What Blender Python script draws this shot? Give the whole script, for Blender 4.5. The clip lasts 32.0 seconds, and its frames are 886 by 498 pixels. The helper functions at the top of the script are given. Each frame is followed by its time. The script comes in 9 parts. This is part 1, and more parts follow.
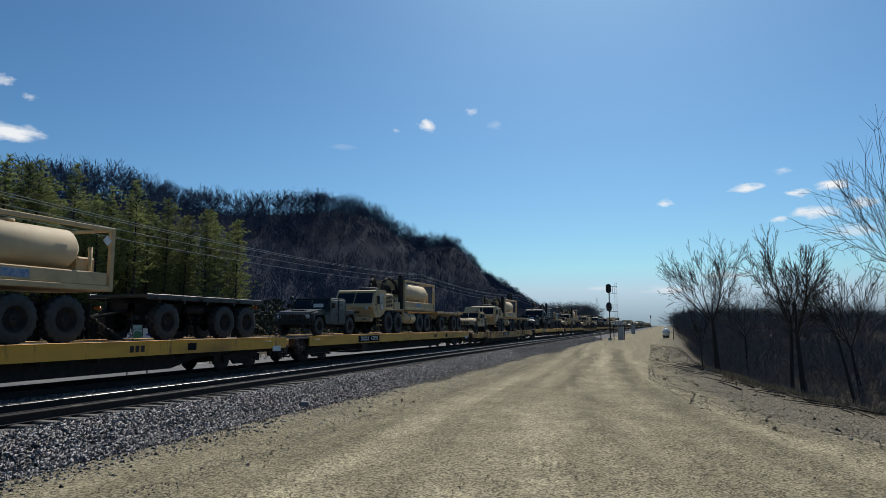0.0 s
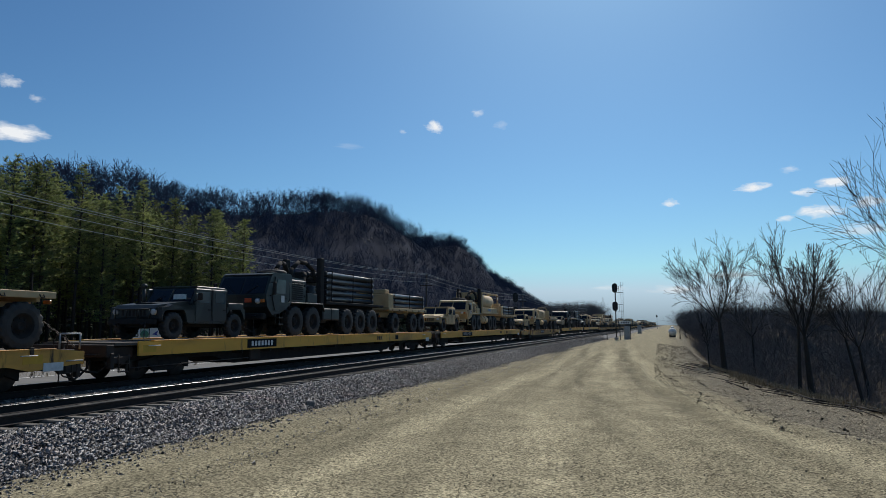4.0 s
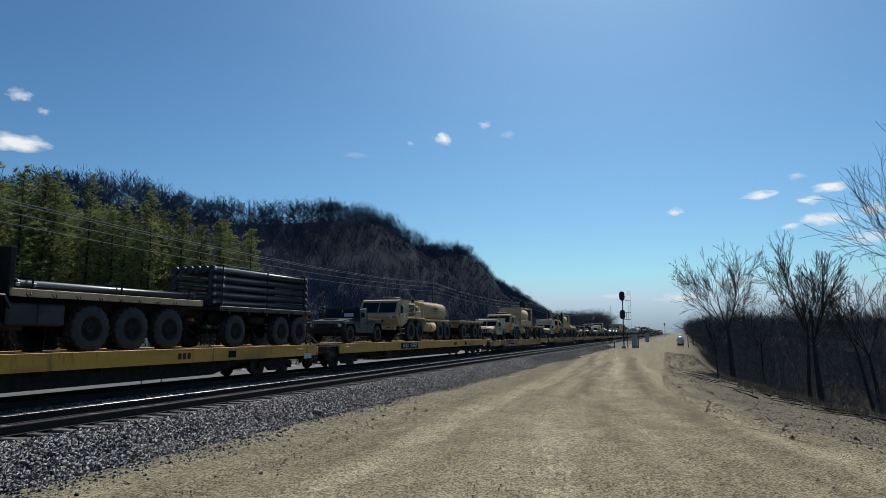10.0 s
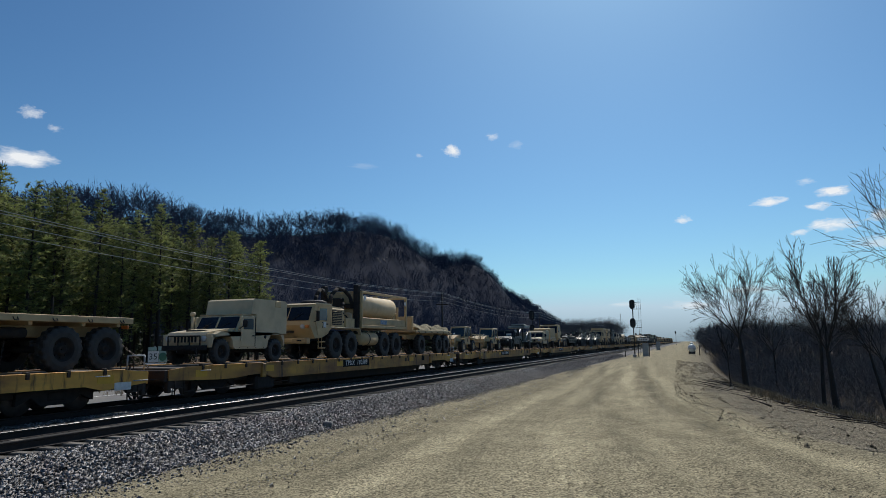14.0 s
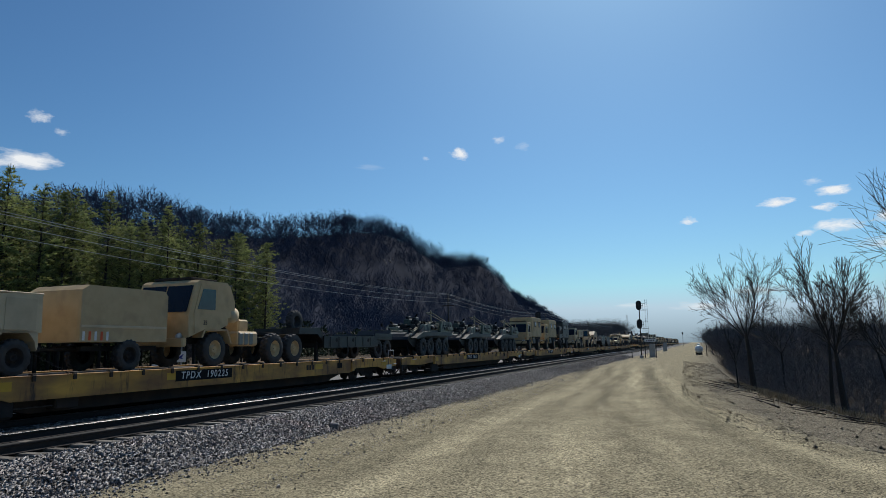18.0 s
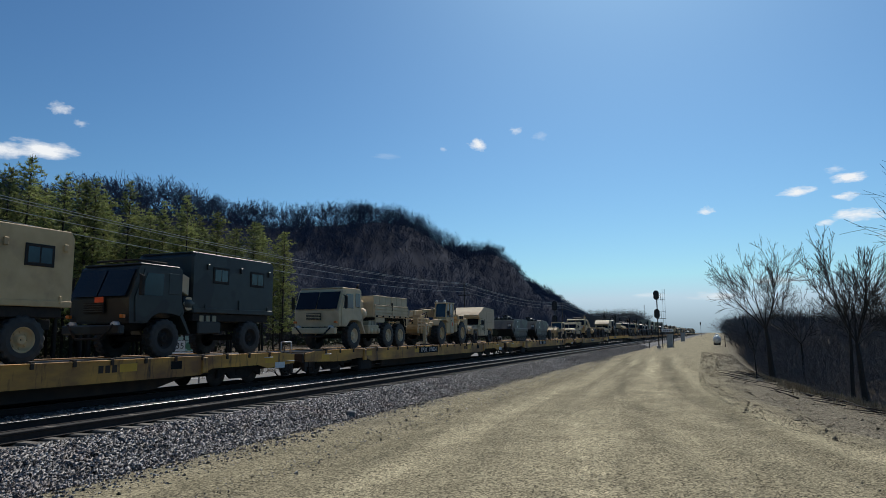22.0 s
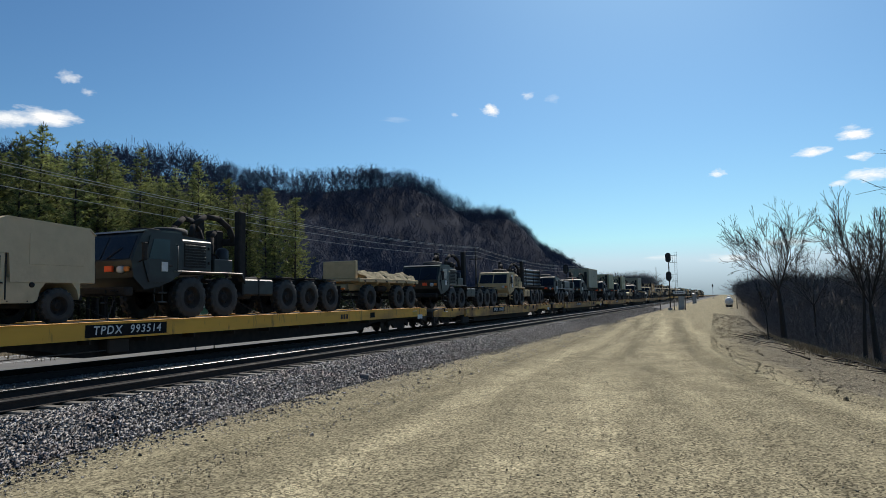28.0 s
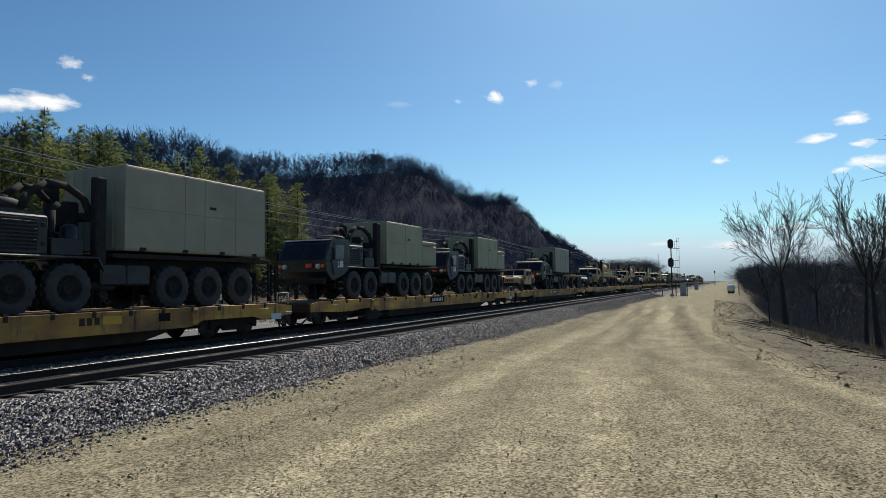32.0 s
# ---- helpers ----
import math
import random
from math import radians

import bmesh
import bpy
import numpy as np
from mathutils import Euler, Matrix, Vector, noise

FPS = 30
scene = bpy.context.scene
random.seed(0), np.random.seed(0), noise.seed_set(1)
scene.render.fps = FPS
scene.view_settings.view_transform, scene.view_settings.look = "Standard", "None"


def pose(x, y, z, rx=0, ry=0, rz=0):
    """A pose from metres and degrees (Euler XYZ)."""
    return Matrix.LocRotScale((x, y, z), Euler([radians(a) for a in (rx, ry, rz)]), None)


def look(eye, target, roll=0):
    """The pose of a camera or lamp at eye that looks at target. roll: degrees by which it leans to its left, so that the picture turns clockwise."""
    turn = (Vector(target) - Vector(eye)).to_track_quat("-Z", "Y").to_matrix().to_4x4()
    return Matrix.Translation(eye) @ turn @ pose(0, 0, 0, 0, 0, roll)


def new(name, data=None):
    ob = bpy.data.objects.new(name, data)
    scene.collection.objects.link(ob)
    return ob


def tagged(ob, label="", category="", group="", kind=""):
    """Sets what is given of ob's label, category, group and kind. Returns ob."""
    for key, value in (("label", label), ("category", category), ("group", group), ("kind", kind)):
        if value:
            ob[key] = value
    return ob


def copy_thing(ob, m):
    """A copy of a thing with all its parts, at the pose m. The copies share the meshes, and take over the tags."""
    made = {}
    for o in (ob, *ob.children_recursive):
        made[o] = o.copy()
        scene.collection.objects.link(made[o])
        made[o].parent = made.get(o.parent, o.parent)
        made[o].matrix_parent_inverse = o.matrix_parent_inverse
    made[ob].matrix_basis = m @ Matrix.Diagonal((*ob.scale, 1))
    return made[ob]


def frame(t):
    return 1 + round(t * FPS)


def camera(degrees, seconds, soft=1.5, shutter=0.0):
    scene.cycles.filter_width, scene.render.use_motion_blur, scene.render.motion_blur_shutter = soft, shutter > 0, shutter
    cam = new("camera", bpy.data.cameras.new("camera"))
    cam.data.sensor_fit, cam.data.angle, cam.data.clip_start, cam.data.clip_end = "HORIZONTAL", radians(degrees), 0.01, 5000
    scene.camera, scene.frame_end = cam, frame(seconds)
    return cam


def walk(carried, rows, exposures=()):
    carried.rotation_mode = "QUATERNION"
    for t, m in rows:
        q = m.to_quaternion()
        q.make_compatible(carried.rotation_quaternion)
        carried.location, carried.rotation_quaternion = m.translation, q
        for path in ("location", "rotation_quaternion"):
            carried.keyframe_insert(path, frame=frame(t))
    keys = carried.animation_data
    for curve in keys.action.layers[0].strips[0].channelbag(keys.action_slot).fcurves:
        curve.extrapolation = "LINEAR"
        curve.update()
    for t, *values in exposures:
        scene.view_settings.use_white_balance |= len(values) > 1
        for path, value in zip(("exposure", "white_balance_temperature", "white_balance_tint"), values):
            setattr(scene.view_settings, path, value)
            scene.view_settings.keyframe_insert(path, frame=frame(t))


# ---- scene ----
EYE = 2.3
AIM = (
    (0.0, 18.15, 6.58, -0.00),
    (0.5, 18.24, 6.60, 0.07),
    (1.0, 18.29, 6.57, 0.17),
    (1.5, 18.36, 6.52, 0.11),
    (2.0, 18.38, 6.39, -0.07),
    (2.5, 18.42, 6.42, -0.04),
    (3.0, 18.54, 6.46, -0.15),
    (3.5, 18.61, 6.49, 0.00),
    (5.5, 18.76, 6.70, -0.01),
    (6.0, 18.78, 6.81, 0.16),
    (6.5, 18.87, 6.96, 0.13),
    (7.0, 18.97, 6.89, 0.11),
    (7.5, 18.98, 6.87, -0.02),
    (8.0, 19.02, 7.03, -0.16),
    (8.5, 19.05, 7.16, -0.19),
    (9.0, 19.06, 7.23, -0.19),
    (9.5, 19.10, 7.33, -0.26),
    (10.0, 19.21, 7.28, -0.12),
    (10.5, 19.33, 7.40, -0.34),
    (11.0, 19.42, 7.63, -0.39),
    (11.5, 19.52, 7.74, -0.27),
    (12.0, 19.63, 7.77, -0.46),
    (12.5, 19.70, 7.83, -0.70),
    (13.0, 19.77, 7.88, -0.67),
    (13.5, 19.83, 8.02, -0.62),
    (14.0, 19.96, 8.16, -0.66),
    (14.5, 19.98, 8.16, -0.62),
    (16.5, 20.38, 8.07, -0.84),
    (17.0, 20.47, 8.22, -0.79),
    (17.5, 20.54, 8.22, -0.95),
    (18.0, 20.48, 8.27, -0.71),
    (18.5, 20.58, 8.38, -0.49),
    (19.0, 20.98, 8.55, -0.05),
    (19.5, 21.32, 8.59, -0.25),
    (20.0, 21.52, 8.40, -0.65),
    (20.5, 21.60, 8.02, -0.62),
    (21.0, 21.78, 7.73, -0.60),
    (21.5, 21.84, 7.56, -0.51),
    (22.0, 21.91, 7.36, -0.47),
    (22.5, 22.02, 6.91, -0.59),
    (23.0, 22.10, 6.36, -0.68),
    (23.5, 22.24, 5.97, -0.62),
    (24.0, 22.37, 5.69, -0.66),
    (24.5, 22.31, 5.66, -0.75),
    (25.0, 22.43, 5.54, -0.64),
    (25.5, 22.54, 5.16, -0.65),
    (27.5, 22.81, 4.43, -0.73),
    (28.0, 22.90, 4.28, -0.88),
    (28.5, 23.02, 4.08, -0.79),
    (29.0, 23.08, 3.90, -0.74),
    (29.5, 23.09, 3.87, -0.67),
    (30.0, 23.14, 3.65, -0.77),
    (30.5, 23.18, 3.47, -0.85),
    (31.0, 23.14, 3.25, -0.92),
    (31.5, 23.10, 3.09, -0.91),
    (32.0, 23.10, 3.05, -0.73),
)
cam = camera(67.6, 32.0, soft=0.65, shutter=0.0)


def aim(yaw, pitch, roll):
    return pose(0, 0, EYE, 90 + pitch, 0, yaw) @ pose(0, 0, 0, 0, 0, roll)


walk(cam, [(t, aim(a, b, c)) for t, a, b, c in AIM], exposures=((0.0, -0.08, 6500, 10), (20.5, -0.09, 6500, 10), (24.0, 0.08, 6600, 10), (32.0, 0.18, 6900, 10)))

# ---- light ----
SUN_AZ, SUN_EL = -4.0, 46.0
world = bpy.data.worlds.new("sky")
scene.world = world
world.use_nodes = True
wn, wl = world.node_tree.nodes, world.node_tree.links
sky = wn.new("ShaderNodeTexSky")
sky.sky_type, sky.sun_disc = "NISHITA", False
sky.sun_elevation, sky.sun_rotation = radians(SUN_EL), radians(SUN_AZ)
sky.altitude, sky.air_density, sky.dust_density, sky.ozone_density = 250, 1.0, 0.85, 1.0
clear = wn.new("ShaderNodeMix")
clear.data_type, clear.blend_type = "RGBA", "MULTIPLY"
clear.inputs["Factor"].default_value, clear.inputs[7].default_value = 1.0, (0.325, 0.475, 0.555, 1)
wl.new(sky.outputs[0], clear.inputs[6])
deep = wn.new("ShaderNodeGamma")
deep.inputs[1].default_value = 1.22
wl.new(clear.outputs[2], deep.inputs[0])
# the low sky stays pale blue
parts, join = wn.new("ShaderNodeSeparateColor"), wn.new("ShaderNodeCombineColor")
wl.new(deep.outputs[0], parts.inputs[0])
for ch, share in ((0, 0.64), (1, 0.85)):
    cap, low = wn.new("ShaderNodeMath"), wn.new("ShaderNodeMath")
    cap.operation, low.operation = "MULTIPLY", "MINIMUM"
    cap.inputs[1].default_value = share
    wl.new(parts.outputs[2], cap.inputs[0])
    wl.new(cap.outputs[0], low.inputs[0])
    wl.new(parts.outputs[ch], low.inputs[1])
    wl.new(low.outputs[0], join.inputs[ch])
wl.new(parts.outputs[2], join.inputs[2])
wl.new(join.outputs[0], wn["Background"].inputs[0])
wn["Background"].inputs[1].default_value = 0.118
sun = new("sun", bpy.data.lights.new("sun", "SUN"))
sun.data.energy, sun.data.angle, sun.data.color = 3.6, radians(0.5), (1.0, 0.95, 0.87)
sun.matrix_world = look((0, 0, 60), (-60 * math.sin(radians(SUN_AZ)), -60 * math.cos(radians(SUN_AZ)), 60 - 60 * math.tan(radians(SUN_EL))))


# ---- materials ----
def mat(name, a, b=None, scale=4.0, rough=0.8, metal=0.0, dirt=None, dirt_scale=0.7, dirt_at=0.55, dirt_mix=0.8, dirt_soft=(0.1, 0.14), bump=0.0, bump_scale=40.0, vary=0.0, detail=6.0, spec=0.5, world_space=False, stretch=(1, 1, 1)):
    """Two colours mixed by fine noise, dirt over them by coarse noise, and relief."""
    m = bpy.data.materials.new(name)
    m.use_nodes = True
    n, l = m.node_tree.nodes, m.node_tree.links
    p = n["Principled BSDF"]
    p.inputs["Roughness"].default_value, p.inputs["Metallic"].default_value = rough, metal
    p.inputs["Specular IOR Level"].default_value = spec
    tc = n.new("ShaderNodeTexCoord")
    co = tc.outputs["Object"]
    if world_space:
        co = n.new("ShaderNodeNewGeometry").outputs["Position"]
    mp = n.new("ShaderNodeMapping")
    mp.inputs["Scale"].default_value = stretch
    l.new(co, mp.inputs[0])
    co = mp.outputs[0]

    def fac(sc, lo, hi, det=detail):
        t = n.new("ShaderNodeTexNoise")
        t.inputs["Scale"].default_value, t.inputs["Detail"].default_value = sc, det
        l.new(co, t.inputs["Vector"])
        r = n.new("ShaderNodeMapRange")
        r.inputs[1].default_value, r.inputs[2].default_value = lo, hi
        l.new(t.outputs["Fac"], r.inputs[0])
        return t, r

    def mix(f, c1, c2):
        x = n.new("ShaderNodeMix")
        x.data_type = "RGBA"
        l.new(f, x.inputs["Factor"])
        for s, c in ((6, c1), (7, c2)):
            if isinstance(c, tuple):
                x.inputs[s].default_value = (*c, 1)
            else:
                l.new(c, x.inputs[s])
        return x.outputs[2]

    out = None
    b = b or tuple(v * 0.75 for v in a)
    out = mix(fac(scale, 0.32, 0.68)[1].outputs[0], a, b)
    if dirt:
        r = fac(dirt_scale, dirt_at - dirt_soft[0], dirt_at + dirt_soft[1])[1]
        k = n.new("ShaderNodeMath")
        k.operation = "MULTIPLY"
        k.inputs[1].default_value = dirt_mix
        l.new(r.outputs[0], k.inputs[0])
        out = mix(k.outputs[0], out, dirt)
    if vary:
        oi = n.new("ShaderNodeObjectInfo")
        h = n.new("ShaderNodeHueSaturation")
        r = n.new("ShaderNodeMapRange")
        r.inputs[3].default_value, r.inputs[4].default_value = 1 - vary, 1 + vary
        l.new(oi.outputs["Random"], r.inputs[0])
        l.new(r.outputs[0], h.inputs["Value"])
        l.new(out, h.inputs["Color"])
        out = h.outputs[0]
    l.new(out, p.inputs["Base Color"])
    if bump:
        t, _ = fac(bump_scale, 0, 1)
        bn = n.new("ShaderNodeBump")
        bn.inputs["Strength"].default_value, bn.inputs["Distance"].default_value = bump, 0.5 / bump_scale
        l.new(t.outputs["Fac"], bn.inputs["Height"])
        l.new(bn.outputs[0], p.inputs["Normal"])
    return m


def island(m, lo, hi):
    """Vary the brightness of a material piece by piece."""
    n, l = m.node_tree.nodes, m.node_tree.links
    p = n["Principled BSDF"]
    src = p.inputs["Base Color"].links[0].from_socket
    g, r, h = n.new("ShaderNodeNewGeometry"), n.new("ShaderNodeMapRange"), n.new("ShaderNodeHueSaturation")
    r.inputs[3].default_value, r.inputs[4].default_value = lo, hi
    l.new(g.outputs["Random Per Island"], r.inputs[0])
    l.new(r.outputs[0], h.inputs["Value"])
    l.new(src, h.inputs["Color"])
    l.new(h.outputs[0], p.inputs["Base Color"])
    return m


def speckled(m, scale, lo, hi):
    """Stone by stone change of brightness."""
    n, l = m.node_tree.nodes, m.node_tree.links
    p = n["Principled BSDF"]
    src = p.inputs["Base Color"].links[0].from_socket
    g, v, r, h = n.new("ShaderNodeNewGeometry"), n.new("ShaderNodeTexVoronoi"), n.new("ShaderNodeMapRange"), n.new("ShaderNodeHueSaturation")
    v.inputs["Scale"].default_value = scale
    l.new(g.outputs["Position"], v.inputs["Vector"])
    r.inputs[1].default_value, r.inputs[2].default_value, r.inputs[3].default_value, r.inputs[4].default_value = 0.15, 0.85, lo, hi
    l.new(v.outputs["Color"], r.inputs[0])
    l.new(r.outputs[0], h.inputs["Value"])
    l.new(src, h.inputs["Color"])
    l.new(h.outputs[0], p.inputs["Base Color"])
    return m


# bed colour darker than the loose stones, painting the shade in their gaps
M_BALLAST = speckled(mat("ballast_rock", (0.12, 0.116, 0.112), (0.05, 0.048, 0.046), 16, 0.9, dirt=(0.13, 0.10, 0.09), dirt_scale=0.8, dirt_at=0.6, dirt_mix=0.4, bump=0.8, bump_scale=16, world_space=True), 11, 0.1, 1.9)
M_STONE = island(mat("loose_stone", (0.33, 0.315, 0.305), (0.18, 0.172, 0.17), 30, 0.6, dirt=(0.19, 0.12, 0.11), dirt_scale=0.9, dirt_at=0.6, dirt_mix=0.4, world_space=True), 0.25, 1.6)
M_PEBBLE = island(mat("road_pebble", (0.33, 0.285, 0.21), (0.21, 0.18, 0.135), 30, 0.85, world_space=True), 0.4, 1.4)
M_RAIL = mat("rail_side_rust", (0.018, 0.014, 0.012), (0.03, 0.02, 0.016), 12, 0.9, 0.0, bump=0.3, bump_scale=60)
M_RAILTOP = mat("rail_head_worn_steel", (0.34, 0.33, 0.33), (0.2, 0.19, 0.19), 6, 0.36, 1.0, stretch=(1, 0.05, 1))
M_RAILDULL = mat("rail_head_dull_steel", (0.035, 0.032, 0.03), (0.02, 0.018, 0.017), 6, 0.75, 0.0, spec=0.15, stretch=(1, 0.05, 1))
M_OILY = mat("oil_blackened_ballast", (0.022, 0.02, 0.019), (0.011, 0.010, 0.010), 9, 0.8, bump=0.8, bump_scale=18, world_space=True)
M_TIE = mat("weathered_tie_wood", (0.20, 0.175, 0.145), (0.10, 0.088, 0.075), 14, 0.9, vary=0.3, bump=0.5, bump_scale=30, stretch=(0.3, 1, 1))
M_BARK = mat("dark_bark", (0.04, 0.033, 0.028), (0.022, 0.019, 0.017), 14, 0.95, bump=0.6, bump_scale=30)
M_TWIG = island(mat("bare_twig", (0.042, 0.035, 0.03), (0.026, 0.022, 0.02), 6, 0.95), 0.6, 1.3)
M_BRUSH = island(mat("brush_stem", (0.19, 0.166, 0.152), (0.11, 0.097, 0.092), 3, 0.95, spec=0.1), 0.4, 1.5)
# the blue in this base colour stands in for haze over the bluff
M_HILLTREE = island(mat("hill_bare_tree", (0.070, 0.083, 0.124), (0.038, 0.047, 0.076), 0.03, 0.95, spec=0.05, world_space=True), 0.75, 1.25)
M_FOOTTREE = island(mat("slope_bare_brush", (0.075, 0.065, 0.058), (0.045, 0.040, 0.038), 0.03, 0.95, spec=0.05, world_space=True), 0.6, 1.4)
M_CLIFF = mat("weathered_cliff_rock", (0.085, 0.084, 0.092), (0.04, 0.041, 0.047), 0.25, 0.95, bump=1.0, bump_scale=0.5, world_space=True, stretch=(1, 1, 2.5))
M_NEEDLE = island(mat("pine_needles", (0.27, 0.30, 0.095), (0.16, 0.20, 0.07), 0.5, 0.75, dirt=(0.20, 0.17, 0.05), dirt_scale=0.25, dirt_at=0.62, dirt_mix=0.7, vary=0.3), 0.55, 1.4)


def see_through(m, amount):
    n, l = m.node_tree.nodes, m.node_tree.links
    p = n["Principled BSDF"]
    tr, mx = n.new("ShaderNodeBsdfTranslucent"), n.new("ShaderNodeMixShader")
    l.new(p.inputs["Base Color"].links[0].from_socket, tr.inputs[0])
    mx.inputs[0].default_value = amount
    l.new(p.outputs[0], mx.inputs[1])
    l.new(tr.outputs[0], mx.inputs[2])
    l.new(mx.outputs[0], n["Material Output"].inputs[0])
    return m


def upward(m, v):
    """Shade thin twigs and needles as one soft mass."""
    n, l = m.node_tree.nodes, m.node_tree.links
    c = n.new("ShaderNodeCombineXYZ")
    for i in range(3):
        c.inputs[i].default_value = v[i]
    g, a, u = n.new("ShaderNodeNewGeometry"), n.new("ShaderNodeVectorMath"), n.new("ShaderNodeVectorMath")
    a.operation, u.operation = "ADD", "NORMALIZE"
    l.new(g.outputs["Normal"], a.inputs[0])
    l.new(c.outputs[0], a.inputs[1])
    l.new(a.outputs[0], u.inputs[0])
    l.new(u.outputs[0], n["Principled BSDF"].inputs["Normal"])
    return m


for soft in (M_FOOTTREE, M_BRUSH):
    upward(soft, (0.4, 0.0, 1.6))
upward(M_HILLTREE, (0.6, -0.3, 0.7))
see_through(upward(M_NEEDLE, (0.3, 0.1, 0.8)), 0.5)
M_CEDAR = island(mat("cedar_leaves", (0.06, 0.075, 0.03), (0.04, 0.05, 0.025), 0.4, 0.85, world_space=True), 0.5, 1.4)
M_GRASS = island(mat("dry_grass", (0.30, 0.24, 0.15), (0.20, 0.15, 0.09), 3, 0.9, world_space=True), 0.5, 1.3)


def ground_material():
    m = mat("sandy_gravel_ground", (0.365, 0.318, 0.205), (0.27, 0.236, 0.152), 0.9, 0.95, bump=1.0, bump_scale=45, detail=12, world_space=True, spec=0.05)
    n, l = m.node_tree.nodes, m.node_tree.links
    p = n["Principled BSDF"]
    src = p.inputs["Base Color"].links[0].from_socket
    g = n.new("ShaderNodeNewGeometry")
    # speckle of single stones
    v = n.new("ShaderNodeTexVoronoi")
    v.inputs["Scale"].default_value = 34
    l.new(g.outputs["Position"], v.inputs["Vector"])
    r = n.new("ShaderNodeMapRange")
    r.inputs[1].default_value, r.inputs[2].default_value, r.inputs[3].default_value, r.inputs[4].default_value = 0.15, 0.85, 0.3, 1.6
    l.new(v.outputs["Color"], r.inputs[0])
    grit = n.new("ShaderNodeTexNoise")
    grit.inputs["Scale"].default_value, grit.inputs["Detail"].default_value, grit.inputs["Roughness"].default_value = 14, 9, 0.85
    l.new(g.outputs["Position"], grit.inputs["Vector"])
    r0 = n.new("ShaderNodeMapRange")
    r0.inputs[1].default_value, r0.inputs[2].default_value, r0.inputs[3].default_value, r0.inputs[4].default_value = 0.36, 0.64, 0.62, 1.38
    l.new(grit.outputs["Fac"], r0.inputs[0])
    both = n.new("ShaderNodeMath")
    both.operation = "MULTIPLY"
    l.new(r.outputs[0], both.inputs[0])
    l.new(r0.outputs[0], both.inputs[1])
    h = n.new("ShaderNodeHueSaturation")
    l.new(src, h.inputs["Color"])
    # long streaks along the lane, left by tyres
    run = n.new("ShaderNodeAttribute")
    run.attribute_name = "along"
    t = n.new("ShaderNodeTexNoise")
    t.inputs["Scale"].default_value, t.inputs["Detail"].default_value, t.inputs["Roughness"].default_value = 2.3, 6, 0.6
    l.new(run.outputs["Vector"], t.inputs["Vector"])
    r2 = n.new("ShaderNodeMapRange")
    r2.inputs[1].default_value, r2.inputs[2].default_value, r2.inputs[3].default_value, r2.inputs[4].default_value = 0.36, 0.66, 0.86, 1.12
    l.new(t.outputs["Fac"], r2.inputs[0])
    h2 = n.new("ShaderNodeHueSaturation")
    l.new(r2.outputs[0], h2.inputs["Value"])
    l.new(h.outputs[0], h2.inputs["Color"])
    # bright fines pressed into the wheel paths, coarse dark gravel thrown beside them
    wa = n.new("ShaderNodeAttribute")
    wa.attribute_name = "worn"
    wn2, wm, wr = n.new("ShaderNodeTexNoise"), n.new("ShaderNodeMath"), n.new("ShaderNodeMapRange")
    wn2.inputs["Scale"].default_value, wn2.inputs["Detail"].default_value = 2.2, 8
    l.new(g.outputs["Position"], wn2.inputs["Vector"])
    wm.operation = "MULTIPLY"
    l.new(wa.outputs["Fac"], wm.inputs[0])
    l.new(wn2.outputs["Fac"], wm.inputs[1])
    wr.inputs[1].default_value, wr.inputs[2].default_value, wr.inputs[3].default_value, wr.inputs[4].default_value = -0.5, 0.5, 0.57, 1.42
    l.new(wm.outputs[0], wr.inputs[0])
    h3 = n.new("ShaderNodeHueSaturation")
    l.new(wr.outputs[0], h3.inputs["Value"])
    l.new(h2.outputs[0], h3.inputs["Color"])
    # zone colours from the ground's own vertex attribute: 0 lane, 1 dark rubble, 2 leaf litter and field; the bluff's
    # dark blue colour holds distance haze and tree shade
    at = n.new("ShaderNodeAttribute")
    at.attribute_name = "zone"
    sep = n.new("ShaderNodeSeparateColor")
    l.new(at.outputs["Color"], sep.inputs[0])
    col = h3.outputs[0]
    stony = n.new("ShaderNodeHueSaturation")
    l.new(both.outputs[0], stony.inputs["Value"])
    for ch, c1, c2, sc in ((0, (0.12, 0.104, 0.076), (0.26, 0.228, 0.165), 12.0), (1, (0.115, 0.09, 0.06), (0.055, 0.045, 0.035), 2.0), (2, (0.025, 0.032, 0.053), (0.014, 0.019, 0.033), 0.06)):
        tt = n.new("ShaderNodeTexNoise")
        tt.inputs["Scale"].default_value, tt.inputs["Detail"].default_value = sc, 8
        l.new(g.outputs["Position"], tt.inputs["Vector"])
        rr = n.new("ShaderNodeMapRange")
        rr.inputs[1].default_value, rr.inputs[2].default_value = 0.35, 0.65
        l.new(tt.outputs["Fac"], rr.inputs[0])
        a = n.new("ShaderNodeMix")
        a.data_type = "RGBA"
        a.inputs[6].default_value, a.inputs[7].default_value = (*c1, 1), (*c2, 1)
        l.new(rr.outputs[0], a.inputs["Factor"])
        b = n.new("ShaderNodeMix")
        b.data_type = "RGBA"
        l.new(sep.outputs[ch], b.inputs["Factor"])
        l.new(col, b.inputs[6])
        l.new(a.outputs[2], b.inputs[7])
        col = b.outputs[2]
        if ch == 1:
            l.new(col, stony.inputs["Color"])
            col = stony.outputs[0]
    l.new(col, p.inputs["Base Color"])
    return m


